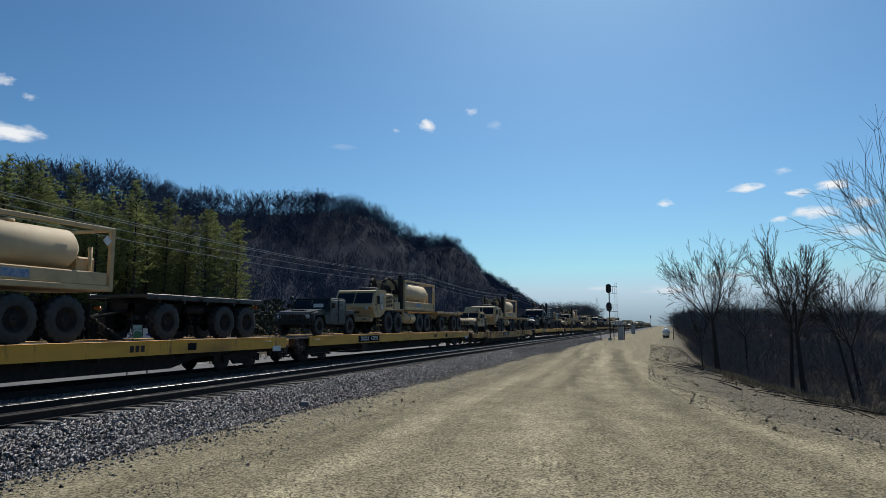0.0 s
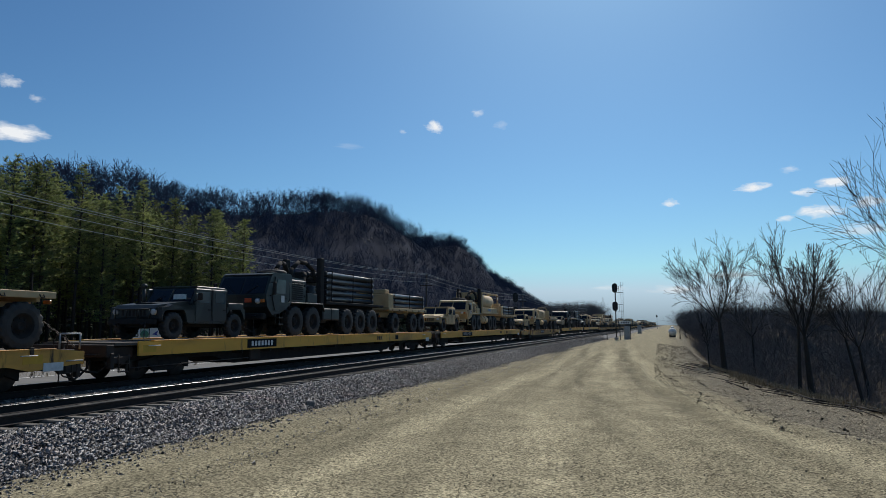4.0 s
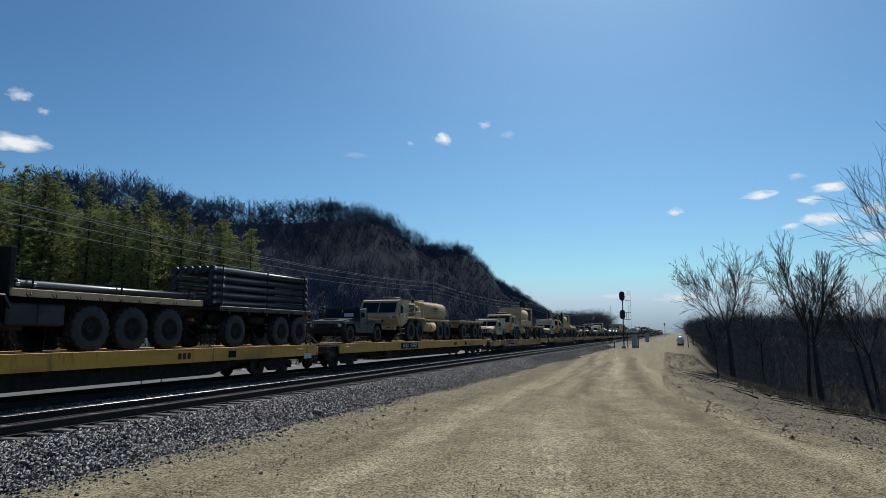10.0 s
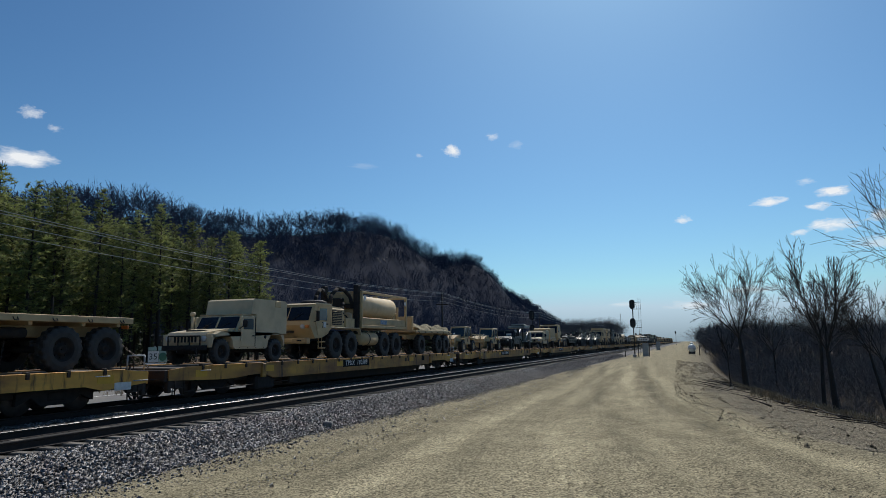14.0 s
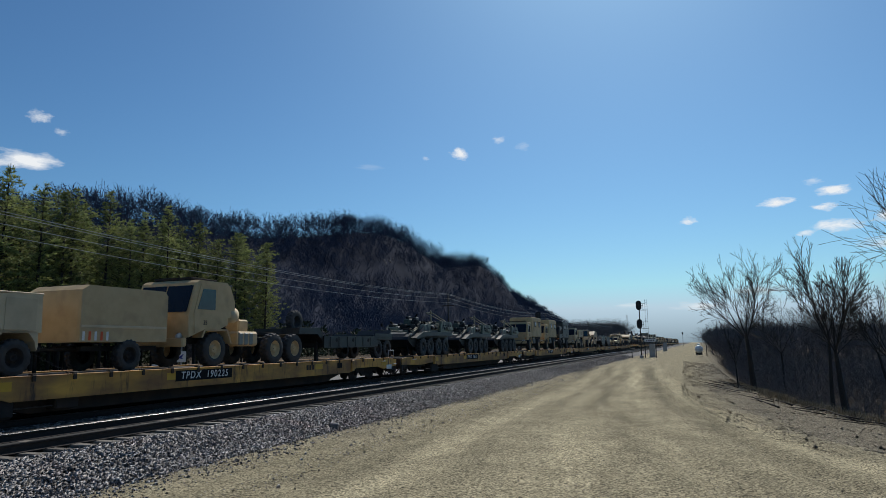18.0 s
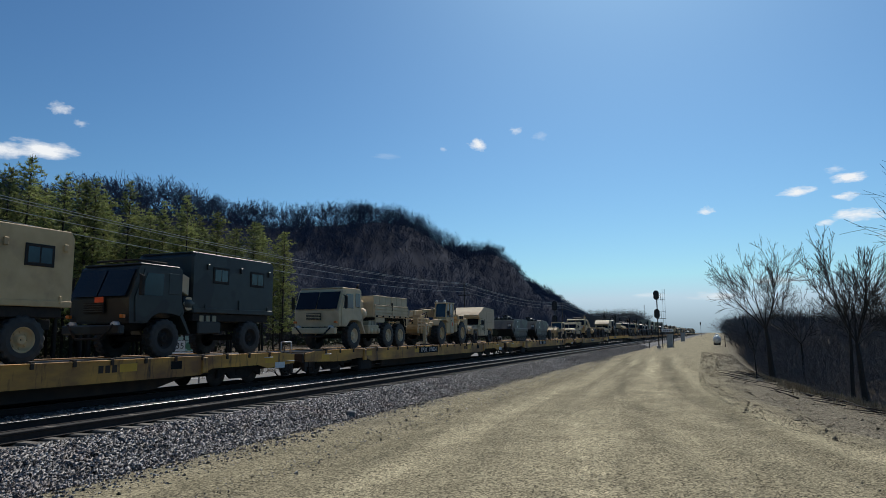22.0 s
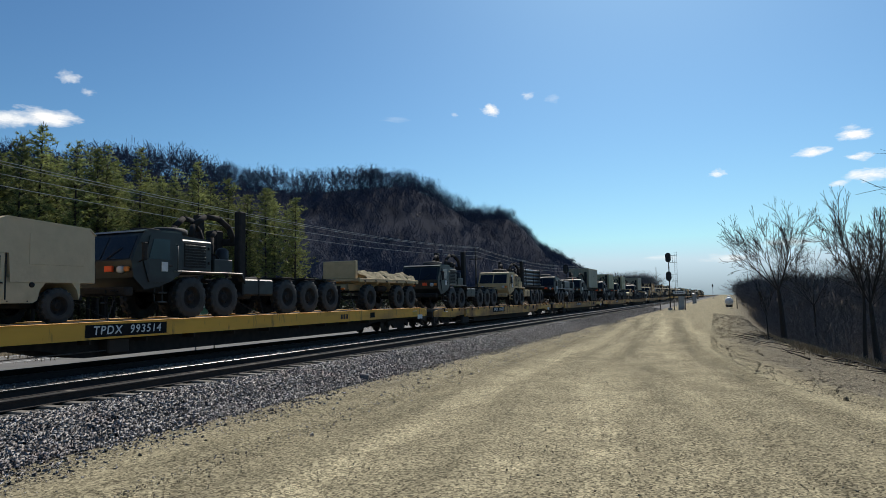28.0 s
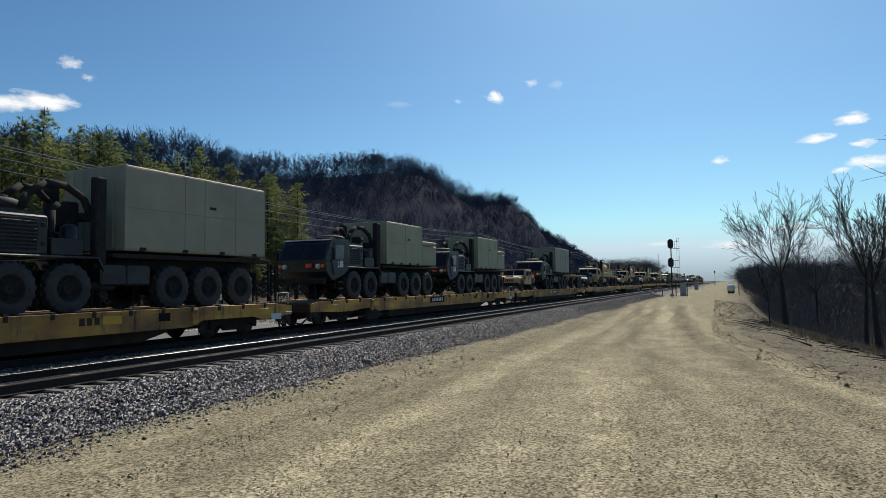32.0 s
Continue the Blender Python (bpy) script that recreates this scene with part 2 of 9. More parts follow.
# ---- mesh tools ----
class G:
    """Vertices and faces of one part, collected from shaped pieces."""

    def __init__(self):
        self.v, self.f, self.smooth = [], [], []

    def add(self, vs, fs, smooth=False):
        k = len(self.v)
        self.v += [tuple(p) for p in vs]
        self.f += [tuple(i + k for i in q) for q in fs]
        self.smooth += [smooth] * len(fs)
        return self

    def box(self, x0, x1, y0, y1, z0, z1, c=0.015):
        """A box with chamfered edges."""
        c = min(c, 0.45 * abs(x1 - x0), 0.45 * abs(y1 - y0), 0.45 * abs(z1 - z0))
        lo, hi = (min(x0, x1), min(y0, y1), min(z0, z1)), (max(x0, x1), max(y0, y1), max(z0, z1))
        vs, key = [], {}
        for sx in (0, 1):
            for sy in (0, 1):
                for sz in (0, 1):
                    s = (sx, sy, sz)
                    for ax in range(3):
                        p = [(hi[i] if s[i] else lo[i]) if i == ax else (hi[i] - c if s[i] else lo[i] + c) for i in range(3)]
                        key[s, ax] = len(vs)
                        vs.append(p)
        fs = []
        for ax in range(3):
            u, w = (ax + 1) % 3, (ax + 2) % 3
            for s in (0, 1):
                q = []
                for a, b in ((0, 0), (1, 0), (1, 1), (0, 1)):
                    t = [0, 0, 0]
                    t[ax], t[u], t[w] = s, a, b
                    q.append(key[tuple(t), ax])
                fs.append(q if s else q[::-1])
            for a in (0, 1):
                for b in (0, 1):
                    t0, t1 = [0, 0, 0], [0, 0, 0]
                    t0[u], t0[w], t1[u], t1[w] = a, b, a, b
                    t1[ax] = 1
                    q = [key[tuple(t0), u], key[tuple(t1), u], key[tuple(t1), w], key[tuple(t0), w]]
                    fs.append(q if a != b else q[::-1])
        for (sx, sy, sz) in ((a, b, d) for a in (0, 1) for b in (0, 1) for d in (0, 1)):
            q = [key[(sx, sy, sz), i] for i in range(3)]
            fs.append(q if (sx + sy + sz) % 2 else q[::-1])
        return self.add(vs, fs)

    def prism(self, prof, x0, x1, inset=0.0):
        """A (y, z) outline pushed across from x0 to x1; inset narrows it to its middle at the two ends."""
        n = len(prof)
        cy, cz = sum(p[0] for p in prof) / n, sum(p[1] for p in prof) / n

        def ring(x, k):
            return [(x, cy + (y - cy) * k, cz + (z - cz) * k) for y, z in prof]

        if inset:
            d = abs(x1 - x0) * 0.04 * (1 if x1 > x0 else -1)
            rings = [ring(x0, 1 - inset), ring(x0 + d, 1), ring(x1 - d, 1), ring(x1, 1 - inset)]
        else:
            rings = [ring(x0, 1), ring(x1, 1)]
        vs = [p for r in rings for p in r]
        fs = [(i, (i + 1) % n, (i + 1) % n + n, i + n) for i in range(n)]
        fs = [tuple(j + k * n for j in q) for k in range(len(rings) - 1) for q in fs]
        fs += [tuple(range(n))[::-1], tuple(i + n * (len(rings) - 1) for i in range(n))]
        return self.add(vs, fs)

    def tube(self, p0, p1, r0, r1=None, n=10, smooth=True, caps=True):
        r1 = r0 if r1 is None else r1
        a, b = Vector(p0), Vector(p1)
        d = (b - a).normalized()
        u = d.orthogonal().normalized()
        w = d.cross(u)
        vs = []
        for p, r in ((a, r0), (b, r1)):
            for i in range(n):
                t = 2 * math.pi * i / n
                vs.append(p + (u * math.cos(t) + w * math.sin(t)) * r)
        fs = [(i, (i + 1) % n, (i + 1) % n + n, i + n) for i in range(n)]
        self.add(vs, fs, smooth)
        if caps:
            k = len(self.v) - 2 * n
            self.f += [tuple(k + i for i in range(n))[::-1], tuple(k + n + i for i in range(n))]
            self.smooth += [False, False]
        return self

    def path(self, pts, r, n=6):
        for a, b in zip(pts, pts[1:]):
            self.tube(a, b, r, n=n)
        return self

    def lathe(self, prof, axis="x", n=20, at=(0, 0, 0), caps=True):
        """Rings of (along, radius) about an axis through at."""
        vs = []
        for s, r in prof:
            for i in range(n):
                t = 2 * math.pi * i / n
                a, b = r * math.cos(t), r * math.sin(t)
                p = {"x": (s, a, b), "y": (b, s, a), "z": (a, b, s)}[axis]
                vs.append((p[0] + at[0], p[1] + at[1], p[2] + at[2]))
        fs = [(k * n + i, k * n + (i + 1) % n, (k + 1) * n + (i + 1) % n, (k + 1) * n + i) for k in range(len(prof) - 1) for i in range(n)]
        self.add(vs, fs, True)
        if not caps:
            return self
        k, m = len(self.v) - len(vs), len(prof)
        self.f += [tuple(k + i for i in range(n))[::-1], tuple(k + (m - 1) * n + i for i in range(n))]
        self.smooth += [False, False]
        return self

    def mesh(self, name, material):
        me = bpy.data.meshes.new(name)
        me.from_pydata(self.v, [], self.f)
        me.polygons.foreach_set("use_smooth", self.smooth)
        me.materials.append(material)
        bm = bmesh.new()
        bm.from_mesh(me)
        bmesh.ops.recalc_face_normals(bm, faces=bm.faces)
        bm.to_mesh(me)
        bm.free()
        return me


def part(name, g, material, parent, label="", at=None):
    """Link the pieces of g as one mesh under a thing or a part."""
    ob = new(name, g.mesh(name, material) if isinstance(g, G) else g)
    ob.parent = parent
    if at:
        ob.location = at
    return tagged(ob, label) if label else ob


def thing(name, label, category, group=""):
    return tagged(new(name), label, category, group)


def mesh_np(name, verts, faces, material):
    me = bpy.data.meshes.new(name)
    verts, faces = np.asarray(verts, np.float32), np.asarray(faces, np.int32)
    k = faces.shape[1]
    me.vertices.add(len(verts))
    me.vertices.foreach_set("co", verts.ravel())
    me.loops.add(faces.size)
    me.loops.foreach_set("vertex_index", faces.ravel())
    me.polygons.add(len(faces))
    me.polygons.foreach_set("loop_start", np.arange(0, faces.size, k, dtype=np.int32))
    me.update(calc_edges=True)
    me.validate()
    me.materials.append(material)
    return me


def scatter(name, templates, places, material):
    """One mesh of many turned and scaled copies. places: rows of x, y, z, scale, turn, template."""
    vs, fs, k = [], [], 0
    places = np.asarray(places, float)
    for ti, (tv, tf) in enumerate(templates):
        rows = places[places[:, 5].astype(int) == ti]
        if not len(rows):
            continue
        c, s = np.cos(rows[:, 4])[:, None], np.sin(rows[:, 4])[:, None]
        x = (tv[None, :, 0] * c - tv[None, :, 1] * s) * rows[:, 3:4] + rows[:, 0:1]
        y = (tv[None, :, 0] * s + tv[None, :, 1] * c) * rows[:, 3:4] + rows[:, 1:2]
        z = tv[None, :, 2] * rows[:, 3:4] + rows[:, 2:3]
        vs.append(np.stack([x, y, z], -1).reshape(-1, 3))
        off = np.arange(len(rows))[:, None, None] * len(tv) + k
        fs.append((tf[None] + off).reshape(-1, tf.shape[1]))
        k += len(rows) * len(tv)
    return mesh_np(name, np.concatenate(vs), np.concatenate(fs), material)


rng = np.random.default_rng(7)

# ---- plan: the line runs along +y; near track, train track, lane ----
NEAR_X, TRAIN_X, RAIL_Z, DECK = -12.6, -16.7, 0.6, 1.78
LANE_Y = (-40, 8, 12.5, 15, 18.4, 22, 30.6, 42, 57, 85, 120, 200, 500, 2500)
LANE_X = (9, 6.2, 4.8, 3.7, 2.1, 1.2, 0.0, -0.4, -0.6, -0.9, -0.5, 1.0, 4, 20)
BANK_Y = (-40, 10, 19, 23.6, 26, 29, 33, 41, 50, 68, 80, 121, 200, 500, 2500)
BANK_X = (17, 10, 7.2, 5.8, 5.1, 4.5, 3.7, 2.85, 2.3, 1.9, 1.9, 2.4, 4, 8, 40)
RIDGE_Y = (-600, 100, 180, 215, 260, 330, 382, 445, 527, 608, 667, 712, 780, 830, 974, 1085, 1166, 1259, 1424, 1600, 1900, 2400)
RIDGE_Z = (42, 44, 49, 54, 63, 75, 83, 94, 101, 108, 105, 96, 102, 102, 88, 80, 69, 60, 38, 24, 10, 1)
# worn tyre paths over the lot, from far to near: centre line and share of bright fines
PATHS = (
    (((-15.8, 131), (-5.4, 45.7), (-3.6, 27.7), (-2.3, 21.6), (-0.6, 15.2), (1.2, 9), (2.2, 5)), 0.3, -1.0),
    (((-9.5, 131), (-2.9, 46.4), (-1.2, 28.4), (-0.1, 22.2), (1.0, 16.5), (2.0, 12.9), (2.6, 10.5), (4.5, 5)), 0.26, -0.9),
    (((-12.0, 131), (-5.8, 54.7), (-4.3, 27.5), (-3.3, 16.1), (-2.8, 10.9), (-2.4, 5)), 0.42, 0.7),
    (((-13.0, 131), (-6.6, 45), (-5.8, 27), (-5.7, 15.4), (-5.1, 9.7), (-4.6, 5)), 0.45, 0.9),
    (((-11.0, 131), (-4.5, 55), (-1.3, 19), (-0.3, 13.9), (0.4, 10.7), (1.6, 5)), 0.4, 0.9),
    (((-8.0, 131), (-2.9, 25.3), (-2.3, 14.7), (-1.8, 9.6), (-1.5, 5)), 0.5, 0.75),
    (((-14.0, 131), (-7.6, 45), (-7.3, 22), (-7.0, 12), (-6.4, 5)), 0.5, -0.5),
    (((-7.5, 131), (-2.0, 46), (0.0, 28.0), (1.3, 20), (2.8, 14.5), (4.2, 10)), 0.35, 0.8),
)


def smooth01(t):
    t = np.clip(t, 0, 1)
    return t * t * (3 - 2 * t)


def ground_z(x, y):
    x, y = np.asarray(x, float), np.asarray(y, float)
    z = np.zeros(np.broadcast(x, y).shape)
    bank = np.interp(y, BANK_Y, BANK_X)
    z = z - 2.6 * smooth01((x - bank + 0.6) / 5.0)
    z = z - 0.25 * smooth01((x - np.interp(y, LANE_Y, LANE_X)) / 2.0) * (x < bank + 6)
    wob = 10 * np.sin(y / 97.0) + 6 * np.sin(y / 41.0 + 1.0)
    h = np.interp(y, RIDGE_Y, RIDGE_Z)
    t = (-105 - x + wob * smooth01((-x - 100) / 60)) / 195.0
    face = 0.72 * smooth01(t * 1.05) + 0.28 * smooth01((t - 0.5) / 0.35)
    z = z + h * face
    z = z + 5 * np.sin(x / 31 + y / 53) * smooth01((t - 0.1) / 0.5) * np.clip(h / 60, 0, 1)
    return z


def axis_steps(stops):
    out = []
    for (a, b, d) in stops:
        out += list(np.arange(a, b, d))
    return np.array(out + [stops[-1][1]])


def ground():
    xs = axis_steps(((-2600, -700, 190), (-700, -420, 40), (-420, -90, 8), (-90, -26, 4), (-26, -10, 1.0), (-10, 7, 0.17), (7, 12, 0.35), (12, 40, 2.5), (40, 200, 20), (200, 2600, 240)))
    ys = axis_steps(((-900, -60, 60), (-60, -4, 7), (-4, 4, 1), (4, 30, 0.3), (30, 60, 0.8), (60, 140, 2), (140, 1000, 12), (1000, 2000, 30), (2000, 4600, 200)))
    X, Y = np.meshgrid(xs, ys)
    Z = ground_z(X, Y)
    lane, bank = np.interp(Y, LANE_Y, LANE_X), np.interp(Y, BANK_Y, BANK_X)
    rut, worn = np.zeros_like(X), np.zeros_like(X)
    for k, (pts, w, tone) in enumerate(PATHS):
        py, px = np.array([p[1] for p in pts])[::-1], np.array([p[0] for p in pts])[::-1]
        off = X - np.interp(Y, py, px) - 0.12 * np.sin(Y / 3.1 + k)
        core, rim = np.exp(-((off / w) ** 2)), np.exp(-(((np.abs(off) - 1.9 * w) / (0.8 * w)) ** 2))
        patch = 0.7 + 0.35 * np.sin(Y * 0.9 + 2.1 * k) * np.sin(Y * 0.37 + k)
        rut += -0.035 * core + 0.018 * rim
        worn += patch * (tone * core - 0.3 * rim)
    worn *= np.clip((110 - Y) / 60, 0, 1) * (X > -8.8)
    near = (X > -9.2) & (X < bank)
    Z = Z + np.where(near, rut + 0.012 * np.sin(X * 2.1 + Y * 0.3) * np.sin(Y * 0.5 - X), 0)
    rubble = (X > lane) & (X < bank + 3)
    Z = Z + np.where(rubble, 0.02 * rng.standard_normal(X.shape) * (Y < 140), 0)
    Z = np.where((X < -9.6) & (X > -19.5), -0.05, Z)
    ny, nx = X.shape
    idx = np.arange(ny * nx).reshape(ny, nx)
    faces = np.stack([idx[:-1, :-1], idx[:-1, 1:], idx[1:, 1:], idx[1:, :-1]], -1).reshape(-1, 4)
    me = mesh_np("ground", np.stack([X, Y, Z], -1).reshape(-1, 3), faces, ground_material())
    me.polygons.foreach_set("use_smooth", [True] * len(me.polygons))
    zone = np.zeros((ny, nx, 4), np.float32)
    zone[..., 3] = 1
    zone[..., 0] = smooth01((X - lane + 0.5 + 0.5 * np.sin(Y * 0.9) * np.sin(Y * 0.37 + X)) / (1.4 + 0.03 * np.clip(Y, 0, 100)))
    toe = smooth01((-7.6 - X + 0.7 * np.sin(Y * 0.8 + X) * np.sin(Y * 0.31)) / 2.2) * (X > -10.5)
    zone[..., 0] = np.maximum(zone[..., 0], 0.62 * toe)
    zone[..., 0] = np.maximum(zone[..., 0], 0.75 * ((X < -18.5) & (X > -27)))
    zone[..., 1] = np.maximum(smooth01((X - bank - 0.3) / 2.5), smooth01((-X - 26) / 6))
    # bluff zone, whose ground colour has haze and tree shade painted in
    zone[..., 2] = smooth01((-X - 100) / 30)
    run = np.zeros((ny, nx, 3), np.float32)
    left = np.interp(Y, (5, 9.7, 15.4, 27, 45, 131), (-8.6, -8.8, -8.9, -9.0, -9.2, -14))
    run[..., 0], run[..., 1] = 9.5 * (X - left) / np.maximum(lane - left, 5), Y * 0.045
    me.attributes.new("worn", "FLOAT", "POINT").data.foreach_set("value", np.clip(worn, -1, 1).astype(np.float32).ravel())
    me.attributes.new("along", "FLOAT_VECTOR", "POINT").data.foreach_set("vector", run.ravel())
    at = me.color_attributes.new("zone", "FLOAT_COLOR", "POINT")
    at.data.foreach_set("color", zone.ravel())
    tagged(new("ground", me), "sandy gravel lot with tyre tracks, ditch and bluff", "ground", kind="structure")


ground()


# ---- tracks ----
def extrude_y(prof, y0, y1):
    n = len(prof)
    vs = [(x, y, z) for y in (y0, y1) for x, z in prof]
    fs = [(i, (i + 1) % n, (i + 1) % n + n, i + n) for i in range(n)] + [tuple(range(n)), tuple(range(n, 2 * n))]
    return G().add(vs, fs)


TIE_MESH = G().box(-1.3, 1.3, -0.115, 0.115, -0.17, 0.0, 0.02).mesh("tie", M_TIE)


def track(name, x, label, dull=0):
    top = tagged(new(name), label, "track", kind="structure")
    top.location = (x, 0, RAIL_Z)
    for s in (-1, 1):
        c = s * 0.755
        side = extrude_y([(c - 0.075, -0.18), (c - 0.075, -0.165), (c - 0.012, -0.145), (c - 0.012, -0.05), (c - 0.036, -0.035), (c - 0.037, -0.004), (c + 0.037, -0.004), (c + 0.036, -0.035), (c + 0.012, -0.05), (c + 0.012, -0.145), (c + 0.075, -0.165), (c + 0.075, -0.18)], -150, 1500)
        r = part("rail", side, M_RAIL, top)
        part("rail_head", extrude_y([(c - 0.032, -0.004), (c - 0.026, 0.0), (c + 0.026, 0.0), (c + 0.032, -0.004)], -150, 1500), M_RAILDULL if s == dull else M_RAILTOP, r, "worn steel rail head")
    n = 130
    for i in range(n):
        ob = new("tie", TIE_MESH)
        ob.parent = top
        ob.location = (random.uniform(-0.04, 0.04), 2 + 0.55 * i + random.uniform(-0.03, 0.03), -0.18 + random.uniform(-0.01, 0.01))
        ob.rotation_euler = (0, 0, random.uniform(-0.012, 0.012))
    far = G()
    for i in range(900):
        y = -150 + 0.55 * i
        if y > 2 - 0.3 and y < 2 + 0.55 * n:
            continue
        far.add([(a * 1.3, y + b * 0.115, z) for z in (-0.35, -0.18) for a, b in ((-1, -1), (1, -1), (1, 1), (-1, 1))], [(4, 5, 6, 7), (0, 1, 5, 4), (1, 2, 6, 5), (2, 3, 7, 6), (3, 0, 4, 7)])
    tagged(part("tie_row", far, M_TIE, top), kind="stuff")
    return top


track("track_near", NEAR_X, "railway track with worn steel rails on wooden ties", dull=1)
track("track_far", TRAIN_X, "railway track under the military train")


def ballast():
    prof = [(-9.35, -0.02), (-9.9, 0.10), (-10.6, 0.30), (-11.15, 0.375), (-13.9, 0.385), (-14.6, 0.35), (-15.2, 0.412), (-18.1, 0.412), (-18.8, 0.3), (-19.8, 0.0)]
    ys = list(np.arange(-150, 0, 10)) + list(np.arange(0, 90, 0.7)) + list(np.arange(90, 1500, 12))
    vs = []
    for y in ys:
        for i, (x, z) in enumerate(prof):
            near = 0 < y < 90
            j = 0.3 if near and i < 2 else 0.08 if near and i < 3 else 0.03
            vs.append((x + random.uniform(-j, j), y, z + random.uniform(-0.012, 0.012) - (0.03 if i < 3 else 0)))
    n = len(prof)
    fs = [(k * n + i, k * n + i + 1, (k + 1) * n + i + 1, (k + 1) * n + i) for k in range(len(ys) - 1) for i in range(n - 1)]
    tagged(new("ballast", mesh_np("ballast", vs, fs, M_BALLAST)), "grey crushed stone railway ballast bed", "ballast", kind="structure")
    for x in (NEAR_X, TRAIN_X):
        tagged(new("ballast_bed", G().box(x - 0.72, x + 0.72, -150, 1500, 0.3, 0.425).mesh("ballast_bed", M_OILY)), "oil-blackened ballast between the rails", "ballast", kind="structure")
    # loose stones
    tem = []
    for k in range(6):
        c = np.array([(a, b, d) for d in (-1, 1) for a, b in ((-1, -1), (1, -1), (1, 1), (-1, 1))], float)
        c = c * rng.uniform(0.45, 1.0, (8, 3)) * rng.uniform(0.6, 1.0, 3)
        c = np.array([Euler(rng.uniform(0, 6, 3)).to_matrix() @ Vector(p) for p in c])
        tem.append((c, np.array([(0, 3, 2, 1), (4, 5, 6, 7), (0, 1, 5, 4), (1, 2, 6, 5), (2, 3, 7, 6), (3, 0, 4, 7)])))
    px, pz = np.array([p[0] for p in prof])[::-1], np.array([p[1] for p in prof])[::-1]
    rows = []

    def strip(n, x0, x1, y0, y1, lo, hi, power=1.0, lift=0.0):
        x, y = rng.uniform(x0, x1, n), y0 + (y1 - y0) * rng.uniform(0, 1, n) ** power
        z = np.interp(x, px, pz) + lift
        s = rng.uniform(lo, hi, n)
        return np.stack([x, y, z, s, rng.uniform(0, 6.3, n), rng.integers(0, 6, n)], 1)

    rows = [strip(58000, -11.25, -9.35, 5, 50, 0.028, 0.062, 1.45, 0.012), strip(14000, -11.3, -9.2, 45, 115, 0.035, 0.065, 1.2), strip(9000, -15.8, -13.5, 5, 60, 0.025, 0.05, 1.4), strip(2600, -9.5, -8.6, 5, 60, 0.015, 0.035, 1.5, 0.0)]
    n = 6500
    x, y = -9.6 + np.minimum(rng.exponential(0.42, n), 3.0), 5 + 60 * rng.uniform(0, 1, n) ** 1.5
    rows.append(np.stack([x, y, np.maximum(ground_z(x, y), np.interp(x, px, pz)) + 0.004, rng.uniform(0.012, 0.045, n), rng.uniform(0, 6.3, n), rng.integers(0, 6, n)], 1))
    n = 7000
    x, y = -9.7 + 3.0 * rng.uniform(0, 1, n) ** 2, 5 + 50 * rng.uniform(0, 1, n) ** 1.6
    rows.append(np.stack([x, y, np.maximum(ground_z(x, y), np.interp(x, px, pz)), rng.uniform(0.006, 0.022, n), rng.uniform(0, 6.3, n), rng.integers(0, 6, n)], 1))
    tagged(new("ballast_stones", scatter("ballast_stones", tem, np.concatenate(rows), M_STONE)), "loose angular grey ballast stones", "stones", kind="stuff")
    # pebbles on the lane and rubble on its edge
    n = 26000
    x, y = rng.uniform(-8.8, 6, n), 6 + 34 * rng.uniform(0, 1, n) ** 1.8
    keep = x < np.interp(y, LANE_Y, LANE_X) + 0.5
    a = np.stack([x, y, ground_z(x, y) + 0.002, rng.uniform(0.005, 0.011, n) * (1 + 1.0 * (rng.uniform(0, 1, n) > 0.9)), rng.uniform(0, 6.3, n), rng.integers(0, 6, n)], 1)[keep]
    n = 30000
    y = 11 + 75 * rng.uniform(0, 1, n) ** 1.5
    u = rng.uniform(-0.15, 1.15, n)
    x = np.interp(y, LANE_Y, LANE_X) * (1 - u) + np.interp(y, BANK_Y, BANK_X) * u
    b = np.stack([x, y, ground_z(x, y) + 0.005, rng.uniform(0.009, 0.022, n) * (1 + 2.2 * (rng.uniform(0, 1, n) > 0.98)), rng.uniform(0, 6.3, n), rng.integers(0, 6, n)], 1)
    tagged(new("lane_gravel", scatter("lane_gravel", tem, np.concatenate([a, b]), M_PEBBLE)), "brown gravel and rubble along the lane edge", "gravel", kind="stuff")
    ob = new("stone_block", G().box(-0.13, 0.13, -0.1, 0.1, -0.02, 0.16, 0.03).mesh("stone_block", M_STONE))
    ob.location, ob.rotation_euler = (-9.55, 16.7, 0.03), (0.05, 0.1, 0.4)
    tagged(ob, "squared grey stone lying on the ballast slope", "stone")


ballast()


